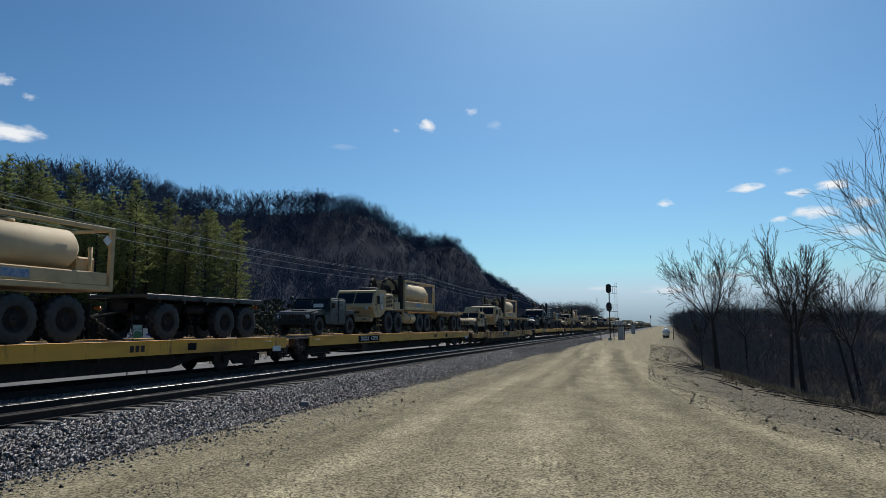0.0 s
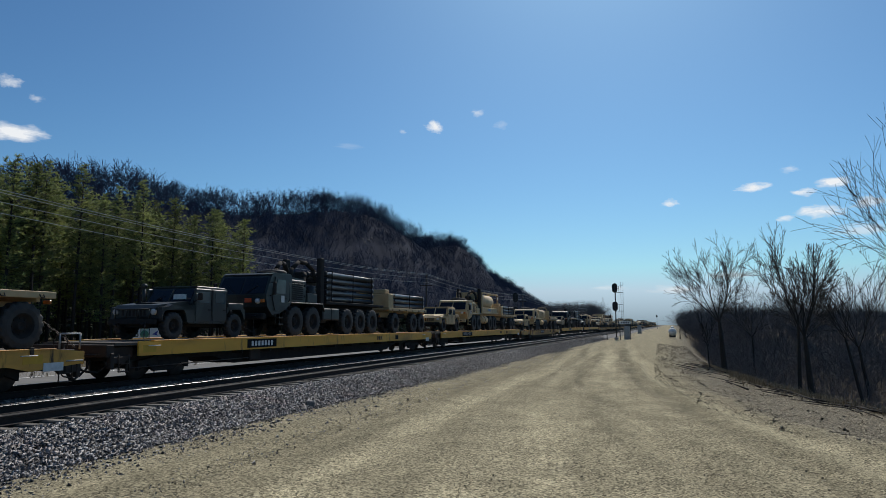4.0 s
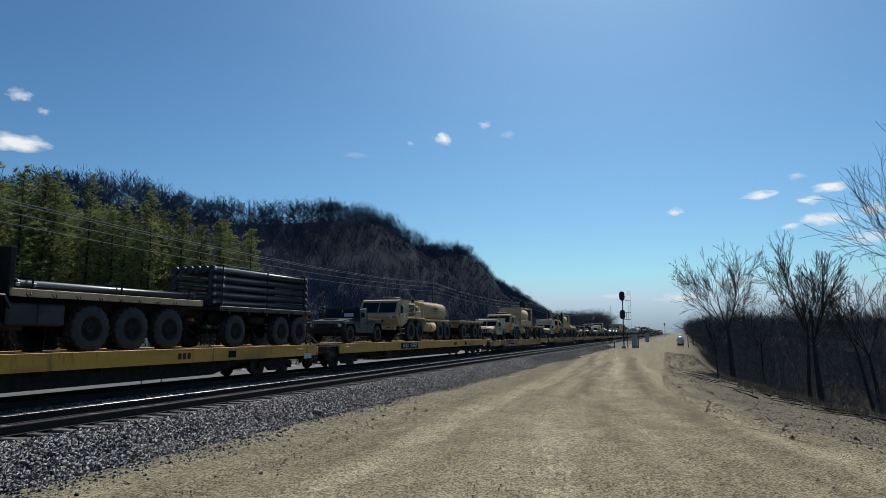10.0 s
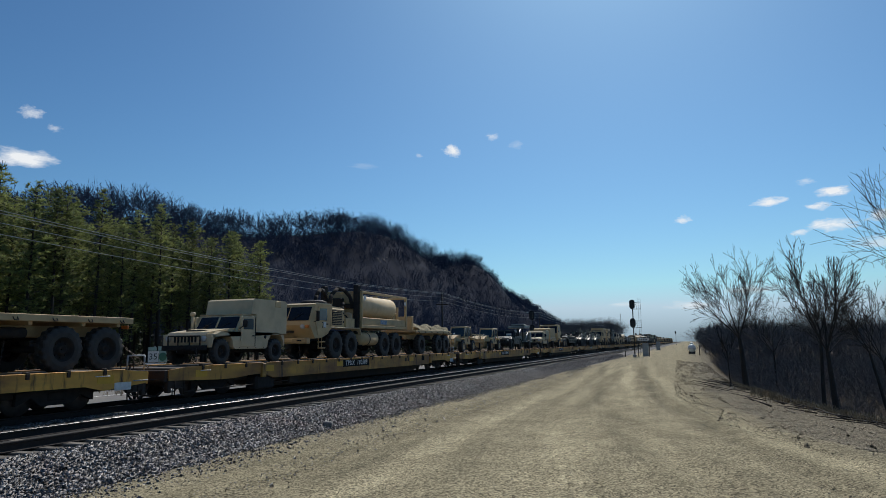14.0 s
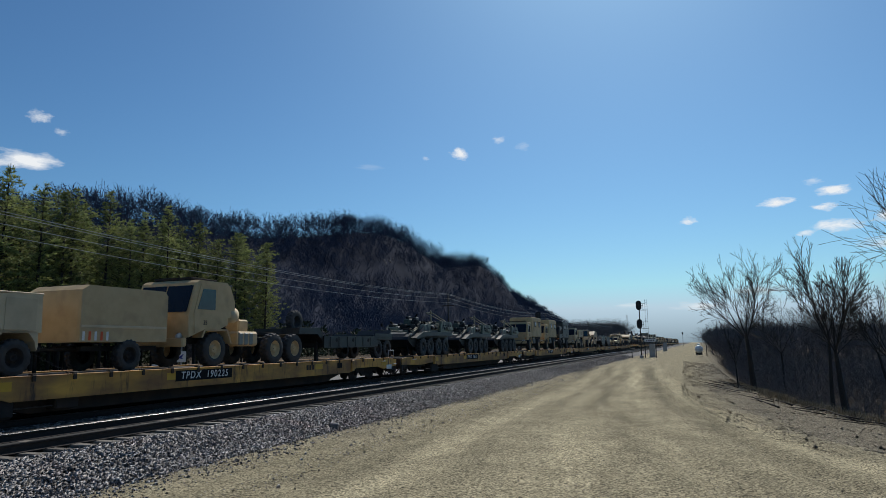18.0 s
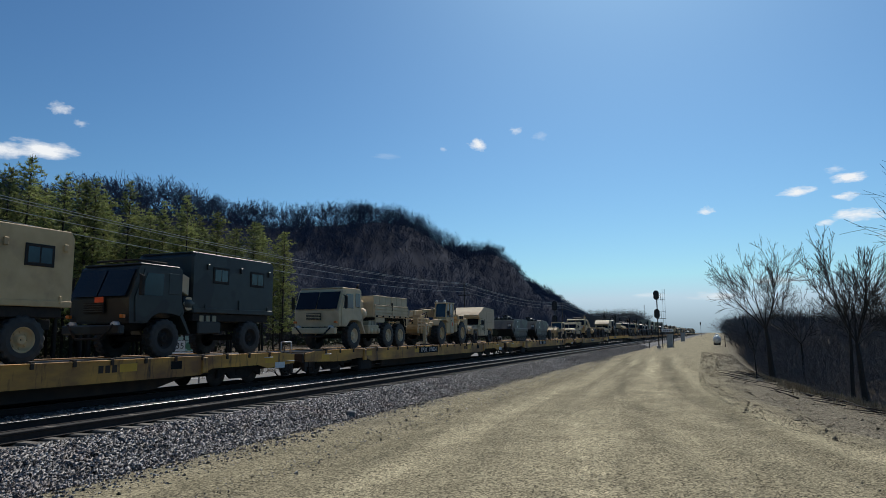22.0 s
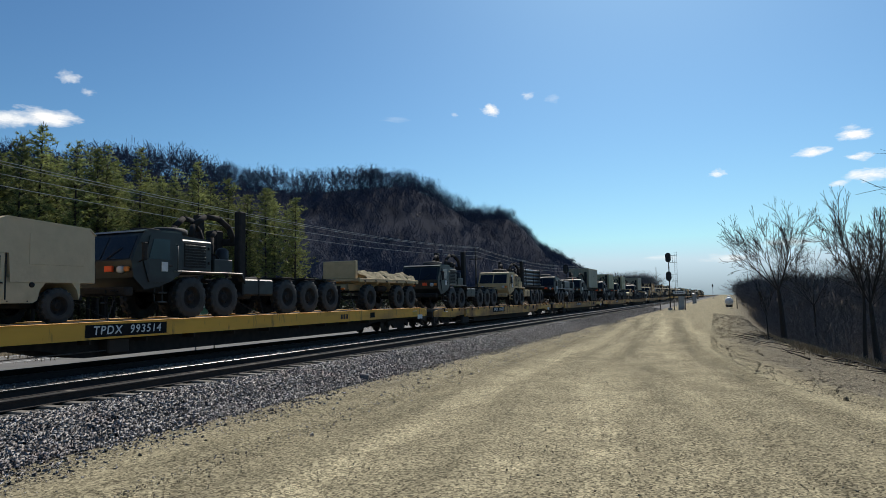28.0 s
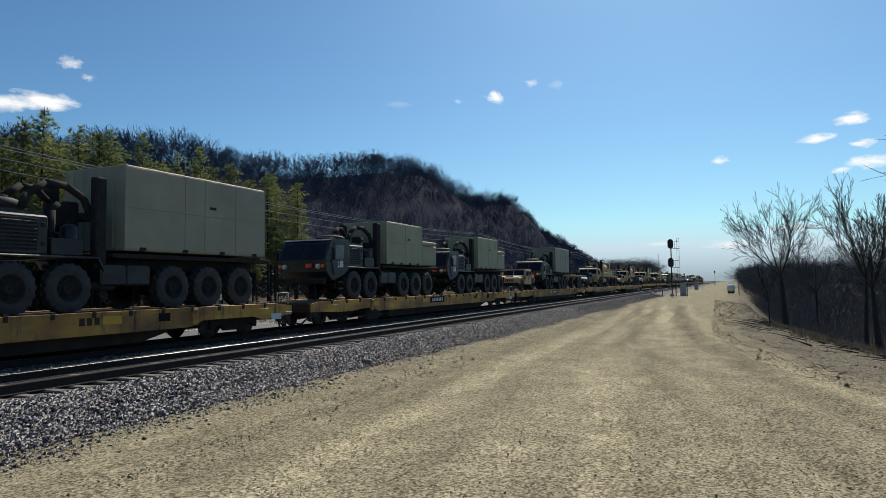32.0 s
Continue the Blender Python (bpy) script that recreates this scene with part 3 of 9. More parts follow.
# ---- trees ----
def branches(r, height, trunk_r, fork_at, forks, spread, levels, seed, lean=(0, 0), bend=0.09, shrink=0.6, kids=(2, 3), slim=False):
    """Segments (start, end, radius, radius, level) of a bare tree. slim: long arching limbs with many side twigs."""
    rnd = random.Random(seed)
    out = []

    def grow(p, d, length, rad, lev):
        n = (5 if lev and lev < 3 else 4 if lev < 4 else 3) if slim else 3 if lev < 3 else 2
        for i in range(n):
            d = (d + Vector((rnd.gauss(0, bend), rnd.gauss(0, bend), rnd.gauss(0.015 if slim else 0.05, bend * 0.5)))).normalized()
            q = p + d * (length / n)
            r2 = rad * ((0.85 if i < n - 1 else 0.75) if slim else 0.86 if i < n - 1 else 0.74)
            out.append((p.copy(), q.copy(), rad, r2, lev))
            p, rad = q, r2
            if lev < levels and i < n - 1 and lev > 0 and rnd.random() < (0.72 if slim else 0.8):
                a = rnd.uniform(0, 6.28)
                side = (d.orthogonal().normalized() * math.cos(a) + d.cross(d.orthogonal().normalized()) * math.sin(a))
                grow(p, (d + side * rnd.uniform(0.35, 0.7)).normalized(), length * rnd.uniform(0.4, 0.65), rad * 0.5, lev + 1)
        if lev < levels:
            k = forks if lev == 0 else rnd.randint(*kids)
            a0 = rnd.uniform(0, 6.28)
            for j in range(k):
                a = a0 + 6.28 * j / k + rnd.uniform(-0.4, 0.4)
                u = d.orthogonal().normalized()
                side = u * math.cos(a) + d.cross(u) * math.sin(a)
                s = spread * (rnd.uniform(0.75, 1.25) if slim else 1) if lev == 0 else spread * rnd.uniform(0.6, 1.2) * (0.65 if slim else 1)
                grow(p, (d + side * s).normalized(), length * shrink * rnd.uniform(0.8, 1.15) if lev else (height - fork_at) * 0.5 * rnd.uniform(0.85, 1.2), rad * ((0.62 if lev else 0.5) if slim else 0.66 if lev else 0.6), lev + 1)

    grow(Vector((0, 0, -0.3)), Vector((lean[0], lean[1], 1)).normalized(), fork_at + 0.3, trunk_r, 0)
    return out


def limb_mesh(segs, lo, hi, sides):
    g = G()
    for a, b, r0, r1, lev in segs:
        if lo <= lev <= hi:
            g.tube(a, b, max(r0, 0.010), max(r1, 0.008), sides(lev), caps=False)
    return g


def bare_tree(x, y, height, trunk_r, fork_at, forks, spread, levels, seed, lean=(0, 0), label="leafless dark tree on the ditch bank", reach=0, **kw):
    t = thing("bare_tree", label, "tree", "bare trees beside the lane")
    t.location = (x, y, float(ground_z(x, y)))
    segs = branches(random, height, trunk_r, fork_at, forks, spread, levels, seed, lean, slim=True, bend=0.055, **kw)
    if reach:
        # fit the crown to its real height and spread
        fz = (height - fork_at) / (max(s[1].z for s in segs) - fork_at)
        fx = reach / max(abs(s[1].x - lean[0] * s[1].z) for s in segs)

        def fit(p):
            up = p.z - fork_at
            c = Vector((lean[0] * p.z, lean[1] * p.z, 0))
            return Vector((c.x + (p.x - c.x) * fx, c.y + (p.y - c.y) * fx, p.z if up < 0 else fork_at + up * fz))

        segs = [(fit(a), fit(b), r0, r1, lev) for a, b, r0, r1, lev in segs]
    part("trunk", limb_mesh(segs, 0, 1, lambda v: 8), M_BARK, t)
    part("crown", limb_mesh(segs, 2, 9, lambda v: 5 if v < 4 else 3), M_TWIG, t, "crown of bare forking twigs")
    return t


bare_tree(3.4, 47.0, 9.3, 0.22, 3.3, 6, 0.75, 5, 11, label="vase-shaped leafless tree on the ditch bank", reach=3.7, kids=(2, 2))
bare_tree(5.9, 33.0, 8.9, 0.17, 3.6, 5, 0.6, 5, 5, (0.02, 0), label="leafless tree with a long bare stem by the ditch", reach=2.9, kids=(2, 2))
bare_tree(5.5, 33.4, 7.6, 0.11, 4.2, 3, 0.36, 4, 8, (-0.03, 0), reach=2.2, kids=(2, 2))
bare_tree(8.4, 34.0, 8.4, 0.10, 4.6, 3, 0.4, 4, 21, (-0.2, 0), reach=2.6, kids=(2, 2))
bare_tree(6.6, 60.0, 9.0, 0.13, 4.2, 4, 0.6, 4, 33, (0.06, 0), reach=3.8, kids=(2, 2))
bare_tree(9.5, 52.0, 8.2, 0.12, 4.0, 4, 0.55, 4, 36, (-0.05, 0), reach=3.2, kids=(2, 2))
bare_tree(12.4, 36.0, 16.0, 0.30, 4.0, 8, 0.9, 4, 43, (-0.02, 0), label="tall leafless tree spreading over the ditch", reach=7.0)
bare_tree(14.2, 33.5, 14.0, 0.2, 3.4, 7, 0.95, 4, 57, (-0.05, 0), label="tall leafless tree spreading over the ditch", reach=6.2, kids=(2, 2))
bare_tree(10.8, 44.0, 9.6, 0.14, 3.6, 5, 0.7, 4, 61, (-0.03, 0), reach=3.6, kids=(2, 2))
bare_tree(19.5, 50.0, 15.5, 0.26, 4.6, 6, 0.6, 4, 47, (-0.08, 0), reach=6.5, kids=(2, 2))
bare_tree(2.2, 41.0, 3.4, 0.05, 1.2, 3, 0.4, 3, 51, (-0.12, 0), label="thin bent sapling on the rubble bank", reach=1.0)


def simple_tree(seed, segs_max, levels=3, forks=5, spread=0.55, wide=1.0, taper=False, stem=0.22, round_to=0):
    """A unit-height bare tree of ribbons, as a template."""
    segs = branches(random, 1.0, 0.016, stem, forks, spread, levels, seed, kids=(2, 3), shrink=0.7, bend=0.13)
    top = max(s[1].z for s in segs)
    vs, fs = [], []
    rnd = random.Random(seed)
    main, twigs = [s for s in segs if s[4] < levels], [s for s in segs if s[4] == levels]
    rnd.shuffle(twigs)
    for a, b, r0, r1, lev in main + twigs[:max(0, segs_max - len(main))]:
        d = (b - a)
        u = d.cross(Vector((rnd.uniform(-1, 1), rnd.uniform(-1, 1), 0.1))).normalized()
        w0, w1 = max(r0, 0.0045) * wide, max(r1, 0.003) * wide
        k = len(vs)
        if taper:
            vs += [a - u * w0, a + u * w0, b + d * 0.3]
            fs.append((k, k + 1, k + 2))
            continue
        vs += [a - u * w0, a + u * w0, b + u * w1, b - u * w1]
        fs.append((k, k + 1, k + 2, k + 3))
    v = np.array([tuple(p) for p in vs]) / top
    if round_to:
        v[:, :2] *= round_to / np.quantile(np.hypot(v[:, 0], v[:, 1]), 0.8)
        # the crown ends in a rounded outline
        c = np.array([0, 0, 0.58])
        q = (v - c) / np.array([round_to * 1.02, round_to * 1.02, 0.42])
        far = np.linalg.norm(q, axis=1)
        out = (far > 1) & (v[:, 2] > 0.4)
        v[out] = (c + (v - c) / far[:, None] * (1 + 0.12 * np.minimum(far - 1, 1))[:, None])[out]
    return v, np.array(fs)


def woods():
    fine = [simple_tree(100 + i, 240, levels=3, forks=4 + i % 3, spread=0.5 + 0.08 * (i % 3), wide=0.65) for i in range(6)]
    crown = [simple_tree(120 + i, 400, levels=3, forks=6 + i % 2, spread=0.6, wide=1.1, stem=0.27, round_to=0.40 + 0.03 * (i % 3)) for i in range(8)]
    wisp = [simple_tree(170 + i, 150, levels=3, forks=5, spread=0.6, wide=1.7, stem=0.12, round_to=0.36) for i in range(6)]
    # bluff: round crowns along the crest, then the face
    rows = []
    for i in range(720):
        y = 110 + 1500 * (i / 720) ** 1.2 + rng.uniform(-4, 4)
        x = -246 - 62 * rng.uniform(0, 1)
        tall = rng.uniform(17, 23.5) + 2.5 * math.sin(y / 23) * math.sin(y / 61)
        rows.append((x, y, float(ground_z(x, y)) - 1.0, tall * (1 - 0.35 * smooth01((y - 900) / 500)), rng.uniform(0, 6), rng.integers(0, 8)))
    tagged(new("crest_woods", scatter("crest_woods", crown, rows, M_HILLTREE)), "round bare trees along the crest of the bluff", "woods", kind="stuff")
    n = 5600
    y, x = 110 + 1500 * rng.uniform(0, 1, n) ** 1.25, -rng.uniform(125, 285, n)
    z = ground_z(x, y) - 1
    keep = z > 1
    face = np.stack([x, y, z, rng.uniform(8, 14.5, n), rng.uniform(0, 6, n), rng.integers(0, 6, n)], 1)[keep]
    n = 3000
    y, x = 110 + 1500 * rng.uniform(0, 1, n) ** 1.2, -rng.uniform(250, 306, n)
    face = np.concatenate([face, np.stack([x, y, ground_z(x, y) - 0.8, rng.uniform(4, 8, n), rng.uniform(0, 6, n), rng.integers(0, 6, n)], 1)])
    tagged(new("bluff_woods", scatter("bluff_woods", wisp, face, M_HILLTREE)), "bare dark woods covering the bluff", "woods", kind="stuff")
    n = 2600
    y, x = 95 + 900 * rng.uniform(0, 1, n) ** 1.2, -rng.uniform(84, 135, n)
    foot = np.stack([x, y, ground_z(x, y) - 0.3, rng.uniform(4, 8.5, n), rng.uniform(0, 6, n), rng.integers(0, 6, n)], 1)
    tagged(new("foot_brush", scatter("foot_brush", wisp, foot, M_FOOTTREE)), "pale bare saplings at the foot of the bluff", "brush", kind="stuff")
    # rock ledges that show through the woods
    for y, up, w, h in ((525, 0.72, 60, 11), (575, 0.62, 54, 12), (625, 0.74, 44, 10), (735, 0.82, 18, 7)):
        xs = np.linspace(-140, -265, 200)
        zz = ground_z(xs, np.full(200, float(y)))
        k = int(np.argmin(np.abs(zz - up * np.interp(y, RIDGE_Y, RIDGE_Z))))
        vs, fs = [], []
        nu, nv = 24, 7
        for j in range(nv):
            for i in range(nu):
                e = math.sin(math.pi * (0.04 + 0.92 * i / (nu - 1))) ** 0.3 * (0.75 + 0.25 * math.sin(i * 1.9 + y))
                vs.append((xs[k] + 0.6 - 2.2 * j / nv * 2 + rng.uniform(-0.9, 0.9) - (1 - e) * 6, y + (i / (nu - 1) - 0.5) * w + rng.uniform(-0.4, 0.4), zz[k] - 3 + (0.65 * h * j / (nv - 1)) * (0.3 + 0.7 * e) + rng.uniform(-0.5, 0.5)))
        fs = [(j * nu + i, j * nu + i + 1, (j + 1) * nu + i + 1, (j + 1) * nu + i) for j in range(nv - 1) for i in range(nu - 1)]
        fs += [((nv - 1) * nu + i, (nv - 1) * nu + i + 1, len(vs) + i + 1, len(vs) + i) for i in range(nu - 1)]
        vs += [(vs[(nv - 1) * nu + i][0] - 12, vs[(nv - 1) * nu + i][1], vs[(nv - 1) * nu + i][2] + 0.5) for i in range(nu)]
        tagged(new("rock_ledge", mesh_np("rock_ledge", vs, fs, M_CLIFF)), "grey limestone ledge showing on the wooded bluff", "cliff", "limestone ledges", kind="structure")
    # far trees beyond the line and the lowland on the other side of the ditch
    n = 420
    y = rng.uniform(250, 900, n)
    x = -y * rng.uniform(0.095, 0.17, n)
    a = np.stack([x, y, 0 * x, rng.uniform(10, 17, n) * y / 420, rng.uniform(0, 6, n), rng.integers(0, 6, n)], 1)
    n = 1500
    y = 75 + 400 * rng.uniform(0, 1, n) ** 1.3
    x = np.interp(y, BANK_Y, BANK_X) + 4 + rng.uniform(0, 1, n) ** 1.5 * 150
    b = np.stack([x, y, ground_z(x, y), rng.uniform(5.0, 8.6, n) + 0.014 * y, rng.uniform(0, 6, n), rng.integers(0, 6, n)], 1)
    n = 160
    y = 150 + 60 * rng.uniform(0, 1, n)
    x = 3.5 + rng.uniform(0, 9, n)
    c = np.stack([x, y, ground_z(x, y), rng.uniform(4.5, 7.2, n), rng.uniform(0, 6, n), rng.integers(0, 6, n)], 1)
    tagged(new("lowland_woods", scatter("lowland_woods", fine, np.concatenate([b, c]), M_BRUSH)), "bare grey lowland woods beyond the ditch", "woods", kind="stuff")
    tagged(new("distant_trees", scatter("distant_trees", fine, a, M_BRUSH)), "hazy bare trees at the end of the line", "woods", kind="stuff")
    # thicket in the ditch
    bt = [simple_tree(200 + i, 170, levels=3, forks=6, spread=0.7, wide=0.8) for i in range(5)]
    n = 2600
    y = 17 + 110 * rng.uniform(0, 1, n) ** 1.4
    x = np.interp(y, BANK_Y, BANK_X) + 1.2 + rng.uniform(0, 1, n) ** 1.2 * (9 + 0.3 * y)
    s = rng.uniform(1.6, 4.3, n) * np.clip((x - np.interp(y, BANK_Y, BANK_X)) / 3.5, 0.35, 1) * np.clip(0.45 + (y - 30) / 50, 0.45, 1)
    rows = np.stack([x, y, ground_z(x, y) - 0.1, s, rng.uniform(0, 6, n), rng.integers(0, 5, n)], 1)
    tagged(new("thicket", scatter("thicket", bt, rows[(rows[:, 1] < 112) | (rows[:, 0] > 5)], M_BRUSH)), "tangled leafless brush filling the ditch", "brush", kind="stuff")
    # dry grass along the bank
    blade = []
    for k in range(3):
        vs, fs = [], []
        for j in range(9):
            a, l, t = rng.uniform(0, 6.28), rng.uniform(0.5, 1.0), rng.uniform(0.1, 0.6)
            p = np.array([rng.uniform(-0.25, 0.25), rng.uniform(-0.25, 0.25), 0])
            tip = p + np.array([math.cos(a) * t, math.sin(a) * t, l])
            w = np.array([-math.sin(a), math.cos(a), 0]) * 0.02
            m = (p + tip) / 2 + np.array([0, 0, 0.12])
            q = len(vs)
            vs += [p - w, p + w, m + w * 0.8, m - w * 0.8, tip, tip]
            fs += [(q, q + 1, q + 2, q + 3), (q + 3, q + 2, q + 4, q + 5)]
        blade.append((np.array(vs), np.array(fs)))
    n = 3600
    y = 14 + 36 * rng.uniform(0, 1, n) ** 1.2
    x = np.interp(y, BANK_Y, BANK_X) + rng.normal(0.6, 0.6, n)
    rows = np.stack([x, y, ground_z(x, y), rng.uniform(0.12, 0.45, n) * np.clip((56 - y) / 20, 0.35, 1), rng.uniform(0, 6, n), rng.integers(0, 3, n)], 1)
    n = 900
    y2, x2 = rng.uniform(5, 80, n), rng.uniform(-30, -25, n)
    rows2 = np.stack([x2, y2, ground_z(x2, y2), rng.uniform(0.2, 0.5, n), rng.uniform(0, 6, n), rng.integers(0, 3, n)], 1)
    tagged(new("dry_grass", scatter("dry_grass", blade, np.concatenate([rows, rows2]), M_GRASS)), "tufts of dry straw-coloured grass", "grass", kind="stuff")
    # dead sticks on the bank
    vs = []
    g = G()
    rnd = random.Random(3)
    for i in range(60):
        y = rnd.uniform(20, 46)
        x = float(np.interp(y, BANK_Y, BANK_X)) + rnd.gauss(-0.5, 0.6)
        a, l = rnd.uniform(-0.5, 0.5) + 0.9, rnd.uniform(0.4, 2.2)
        z = float(ground_z(x, y))
        g.tube((x, y, z + 0.06), (x - math.cos(a) * l, y + math.sin(a) * l, z + 0.12 + rnd.uniform(0, 0.15)), rnd.uniform(0.012, 0.04), 0.01, 5)
    tagged(new("dead_sticks", g.mesh("dead_sticks", M_BARK)), "dead branches lying on the rubble bank", "branches", kind="stuff")


woods()


def pine_crown(seed, height, low):
    """Close whorls of upswept boughs with sprays of fine needles."""
    r = np.random.default_rng(seed)
    wood, tips, ways = G(), [], []
    z = height * low
    while z < height * 0.99:
        u = z / height
        full = min(1.0, 0.45 + (u - low) * 3.0)
        reach = (3.5 * (1 - u) ** 0.62 * full + 0.25) * r.uniform(0.85, 1.1)
        for a in r.uniform(0, 6.28, 6 if u < 0.9 else 5):
            L = reach * r.uniform(0.55, 1.1)
            d = np.array([math.cos(a), math.sin(a), r.uniform(-0.08, 0.35) + 0.5 * u])
            p0 = np.array([0, 0, z])
            wood.tube(p0, p0 + d * L * 0.85, 0.028, 0.01, 3, caps=False)
            for s in np.arange(0.25, 1.01, 0.5 / max(L, 0.5)):
                tips.append(p0 + d * L * s + r.normal(0, 0.15, 3))
                ways.append(d)
        z += r.uniform(0.38, 0.6)
    # dead lower boughs
    for k in range(26):
        a, zz = r.uniform(0, 6.28), height * r.uniform(0.1, low + 0.08)
        L = r.uniform(0.7, 2.2)
        wood.tube((0, 0, zz), (math.cos(a) * L, math.sin(a) * L, zz + r.uniform(-0.3, 0.3)), 0.02, 0.007, 3, caps=False)
    tips, ways = np.repeat(np.array(tips), 11, 0), np.repeat(np.array(ways), 11, 0)
    q = r.normal(0, 1, tips.shape) + ways * 0.9
    q[:, 2] = np.abs(q[:, 2]) * 0.75
    q *= r.uniform(0.26, 0.58, (len(q), 1)) / np.linalg.norm(q, axis=1)[:, None]
    w = np.cross(q, r.normal(0, 1, q.shape))
    w *= r.uniform(0.03, 0.07, (len(q), 1)) / np.linalg.norm(w, axis=1)[:, None]
    v = np.stack([tips - w, tips + w, tips + q], 1).reshape(-1, 3)
    return v, np.arange(len(v)).reshape(-1, 3), wood


def pines():
    kinds = []
    for k, h in enumerate((18.6, 19.4, 18.0, 19.0, 18.3, 19.6)):
        v, f, wood = pine_crown(60 + k, h, (0.22, 0.34, 0.16, 0.3, 0.26, 0.38)[k])
        t = thing("pine_tree", "tall green pine with a bare dark trunk", "tree", "pine plantation behind the line")
        part("trunk", wood.tube((0, 0, -0.3), (0, 0, h * 0.55), 0.18, 0.12, 8).tube((0, 0, h * 0.55), (0, 0, h), 0.12, 0.02, 6), M_BARK, t)
        part("crown", mesh_np("crown", v, f, M_NEEDLE), M_NEEDLE, t, "shaggy green needle tufts")
        kinds.append(t)
    spots = []
    for row in range(6):
        for i in range(35):
            y = -14 + 2.9 * i + 1.45 * (row % 2) + random.uniform(-1.0, 1.0)
            x = -57.5 - 3.8 * row + random.uniform(-1.2, 1.2)
            if y < 84 - row * 0.8:
                spots.append((x, y))
    for k, (x, y) in enumerate(spots):
        z = float(ground_z(x, y))
        s = random.uniform(0.88, 1.02) * (1 - 0.0016 * max(y - 40, 0))
        m = pose(x, y, z, random.uniform(-1.5, 1.5), random.uniform(-1.5, 1.5), random.uniform(0, 360)) @ Matrix.Diagonal((s, s, s, 1))
        if k < 6:
            kinds[k].matrix_basis = m
        else:
            c = copy_thing(kinds[random.randrange(6)], m)
            c.scale = (s, s, s)
    # young cedars and bushes at the foot of the bluff
    r = np.random.default_rng(5)
    vs, fs = [], []
    tem = []
    for k in range(4):
        vs, fs = [], []
        for j in range(170):
            h = r.uniform(0.03, 1)
            a, rad = r.uniform(0, 6.28), (1 - h) ** 0.7 * 0.36 * r.uniform(0.4, 1.05)
            c = np.array([math.cos(a) * rad, math.sin(a) * rad, h])
            q = np.array([math.cos(a), math.sin(a), r.uniform(-0.2, 0.9)]) * r.uniform(0.05, 0.12)
            w = np.cross(q, r.normal(0, 1, 3))
            w = w / np.linalg.norm(w) * r.uniform(0.02, 0.05)
            i = len(vs)
            vs += [c - w, c + w, c + q + w * 0.6, c + q - w * 0.6]
            fs.append((i, i + 1, i + 2, i + 3))
        tem.append((np.array(vs), np.array(fs)))
    n = 420
    y = 105 + 520 * r.uniform(0, 1, n) ** 1.1
    x = -r.uniform(74, 108, n) - 8 * np.sin(y / 40)
    rows = np.stack([x, y, ground_z(x, y), r.uniform(2.5, 7.5, n), r.uniform(0, 6, n), r.integers(0, 4, n)], 1)
    n = 260
    x, y = -r.uniform(79, 92, n), r.uniform(-25, 86, n)
    rows = np.concatenate([rows, np.stack([x, y, ground_z(x, y), r.uniform(3.5, 7, n), r.uniform(0, 6, n), r.integers(0, 4, n)], 1)])
    n = 150
    x, y = -r.uniform(60, 78, n), r.uniform(-20, 84, n)
    rows = np.concatenate([rows, np.stack([x, y, ground_z(x, y), r.uniform(0.8, 2.2, n), r.uniform(0, 6, n), r.integers(0, 4, n)], 1)])
    tagged(new("cedar_scrub", scatter("cedar_scrub", tem, rows, M_CEDAR)), "green cedar scrub along the foot of the bluff", "scrub", kind="stuff")


pines()

# ---- railway furniture ----
M_POLE = mat("weathered_pole_wood", (0.10, 0.08, 0.065), (0.06, 0.05, 0.042), 6, 0.9, stretch=(1, 1, 0.1))
M_WIRE = mat("weathered_wire", (0.6, 0.57, 0.52), (0.5, 0.47, 0.43), 3, 0.5, 0.2)
M_BLACK = mat("black_paint", (0.015, 0.015, 0.016), (0.022, 0.022, 0.022), 5, 0.55)
M_GREYMETAL = mat("grey_galvanised_steel", (0.36, 0.37, 0.38), (0.28, 0.29, 0.30), 5, 0.5, 0.6, dirt=(0.2, 0.18, 0.15), dirt_mix=0.4)
M_WHITE = mat("white_enamel", (0.78, 0.78, 0.76), (0.7, 0.7, 0.68), 3, 0.4, dirt=(0.55, 0.52, 0.46), dirt_mix=0.4)
M_ASPHALT = mat("worn_asphalt", (0.17, 0.165, 0.155), (0.12, 0.118, 0.112), 0.8, 0.9, dirt=(0.22, 0.2, 0.17), dirt_scale=0.15, dirt_at=0.55, dirt_mix=0.6, bump=0.4, bump_scale=60, world_space=True)
M_SAGE = mat("faded_green_sign_face", (0.42, 0.55, 0.47), (0.36, 0.48, 0.41), 4, 0.5)
M_GREENSIGN = mat("green_sign_emblem", (0.08, 0.22, 0.13), None, 4, 0.5)
M_BLUESIGN = mat("blue_sign_arrow", (0.05, 0.06, 0.3), None, 4, 0.5)
M_LENS = mat("dark_signal_lens", (0.02, 0.02, 0.025), None, 3, 0.15)


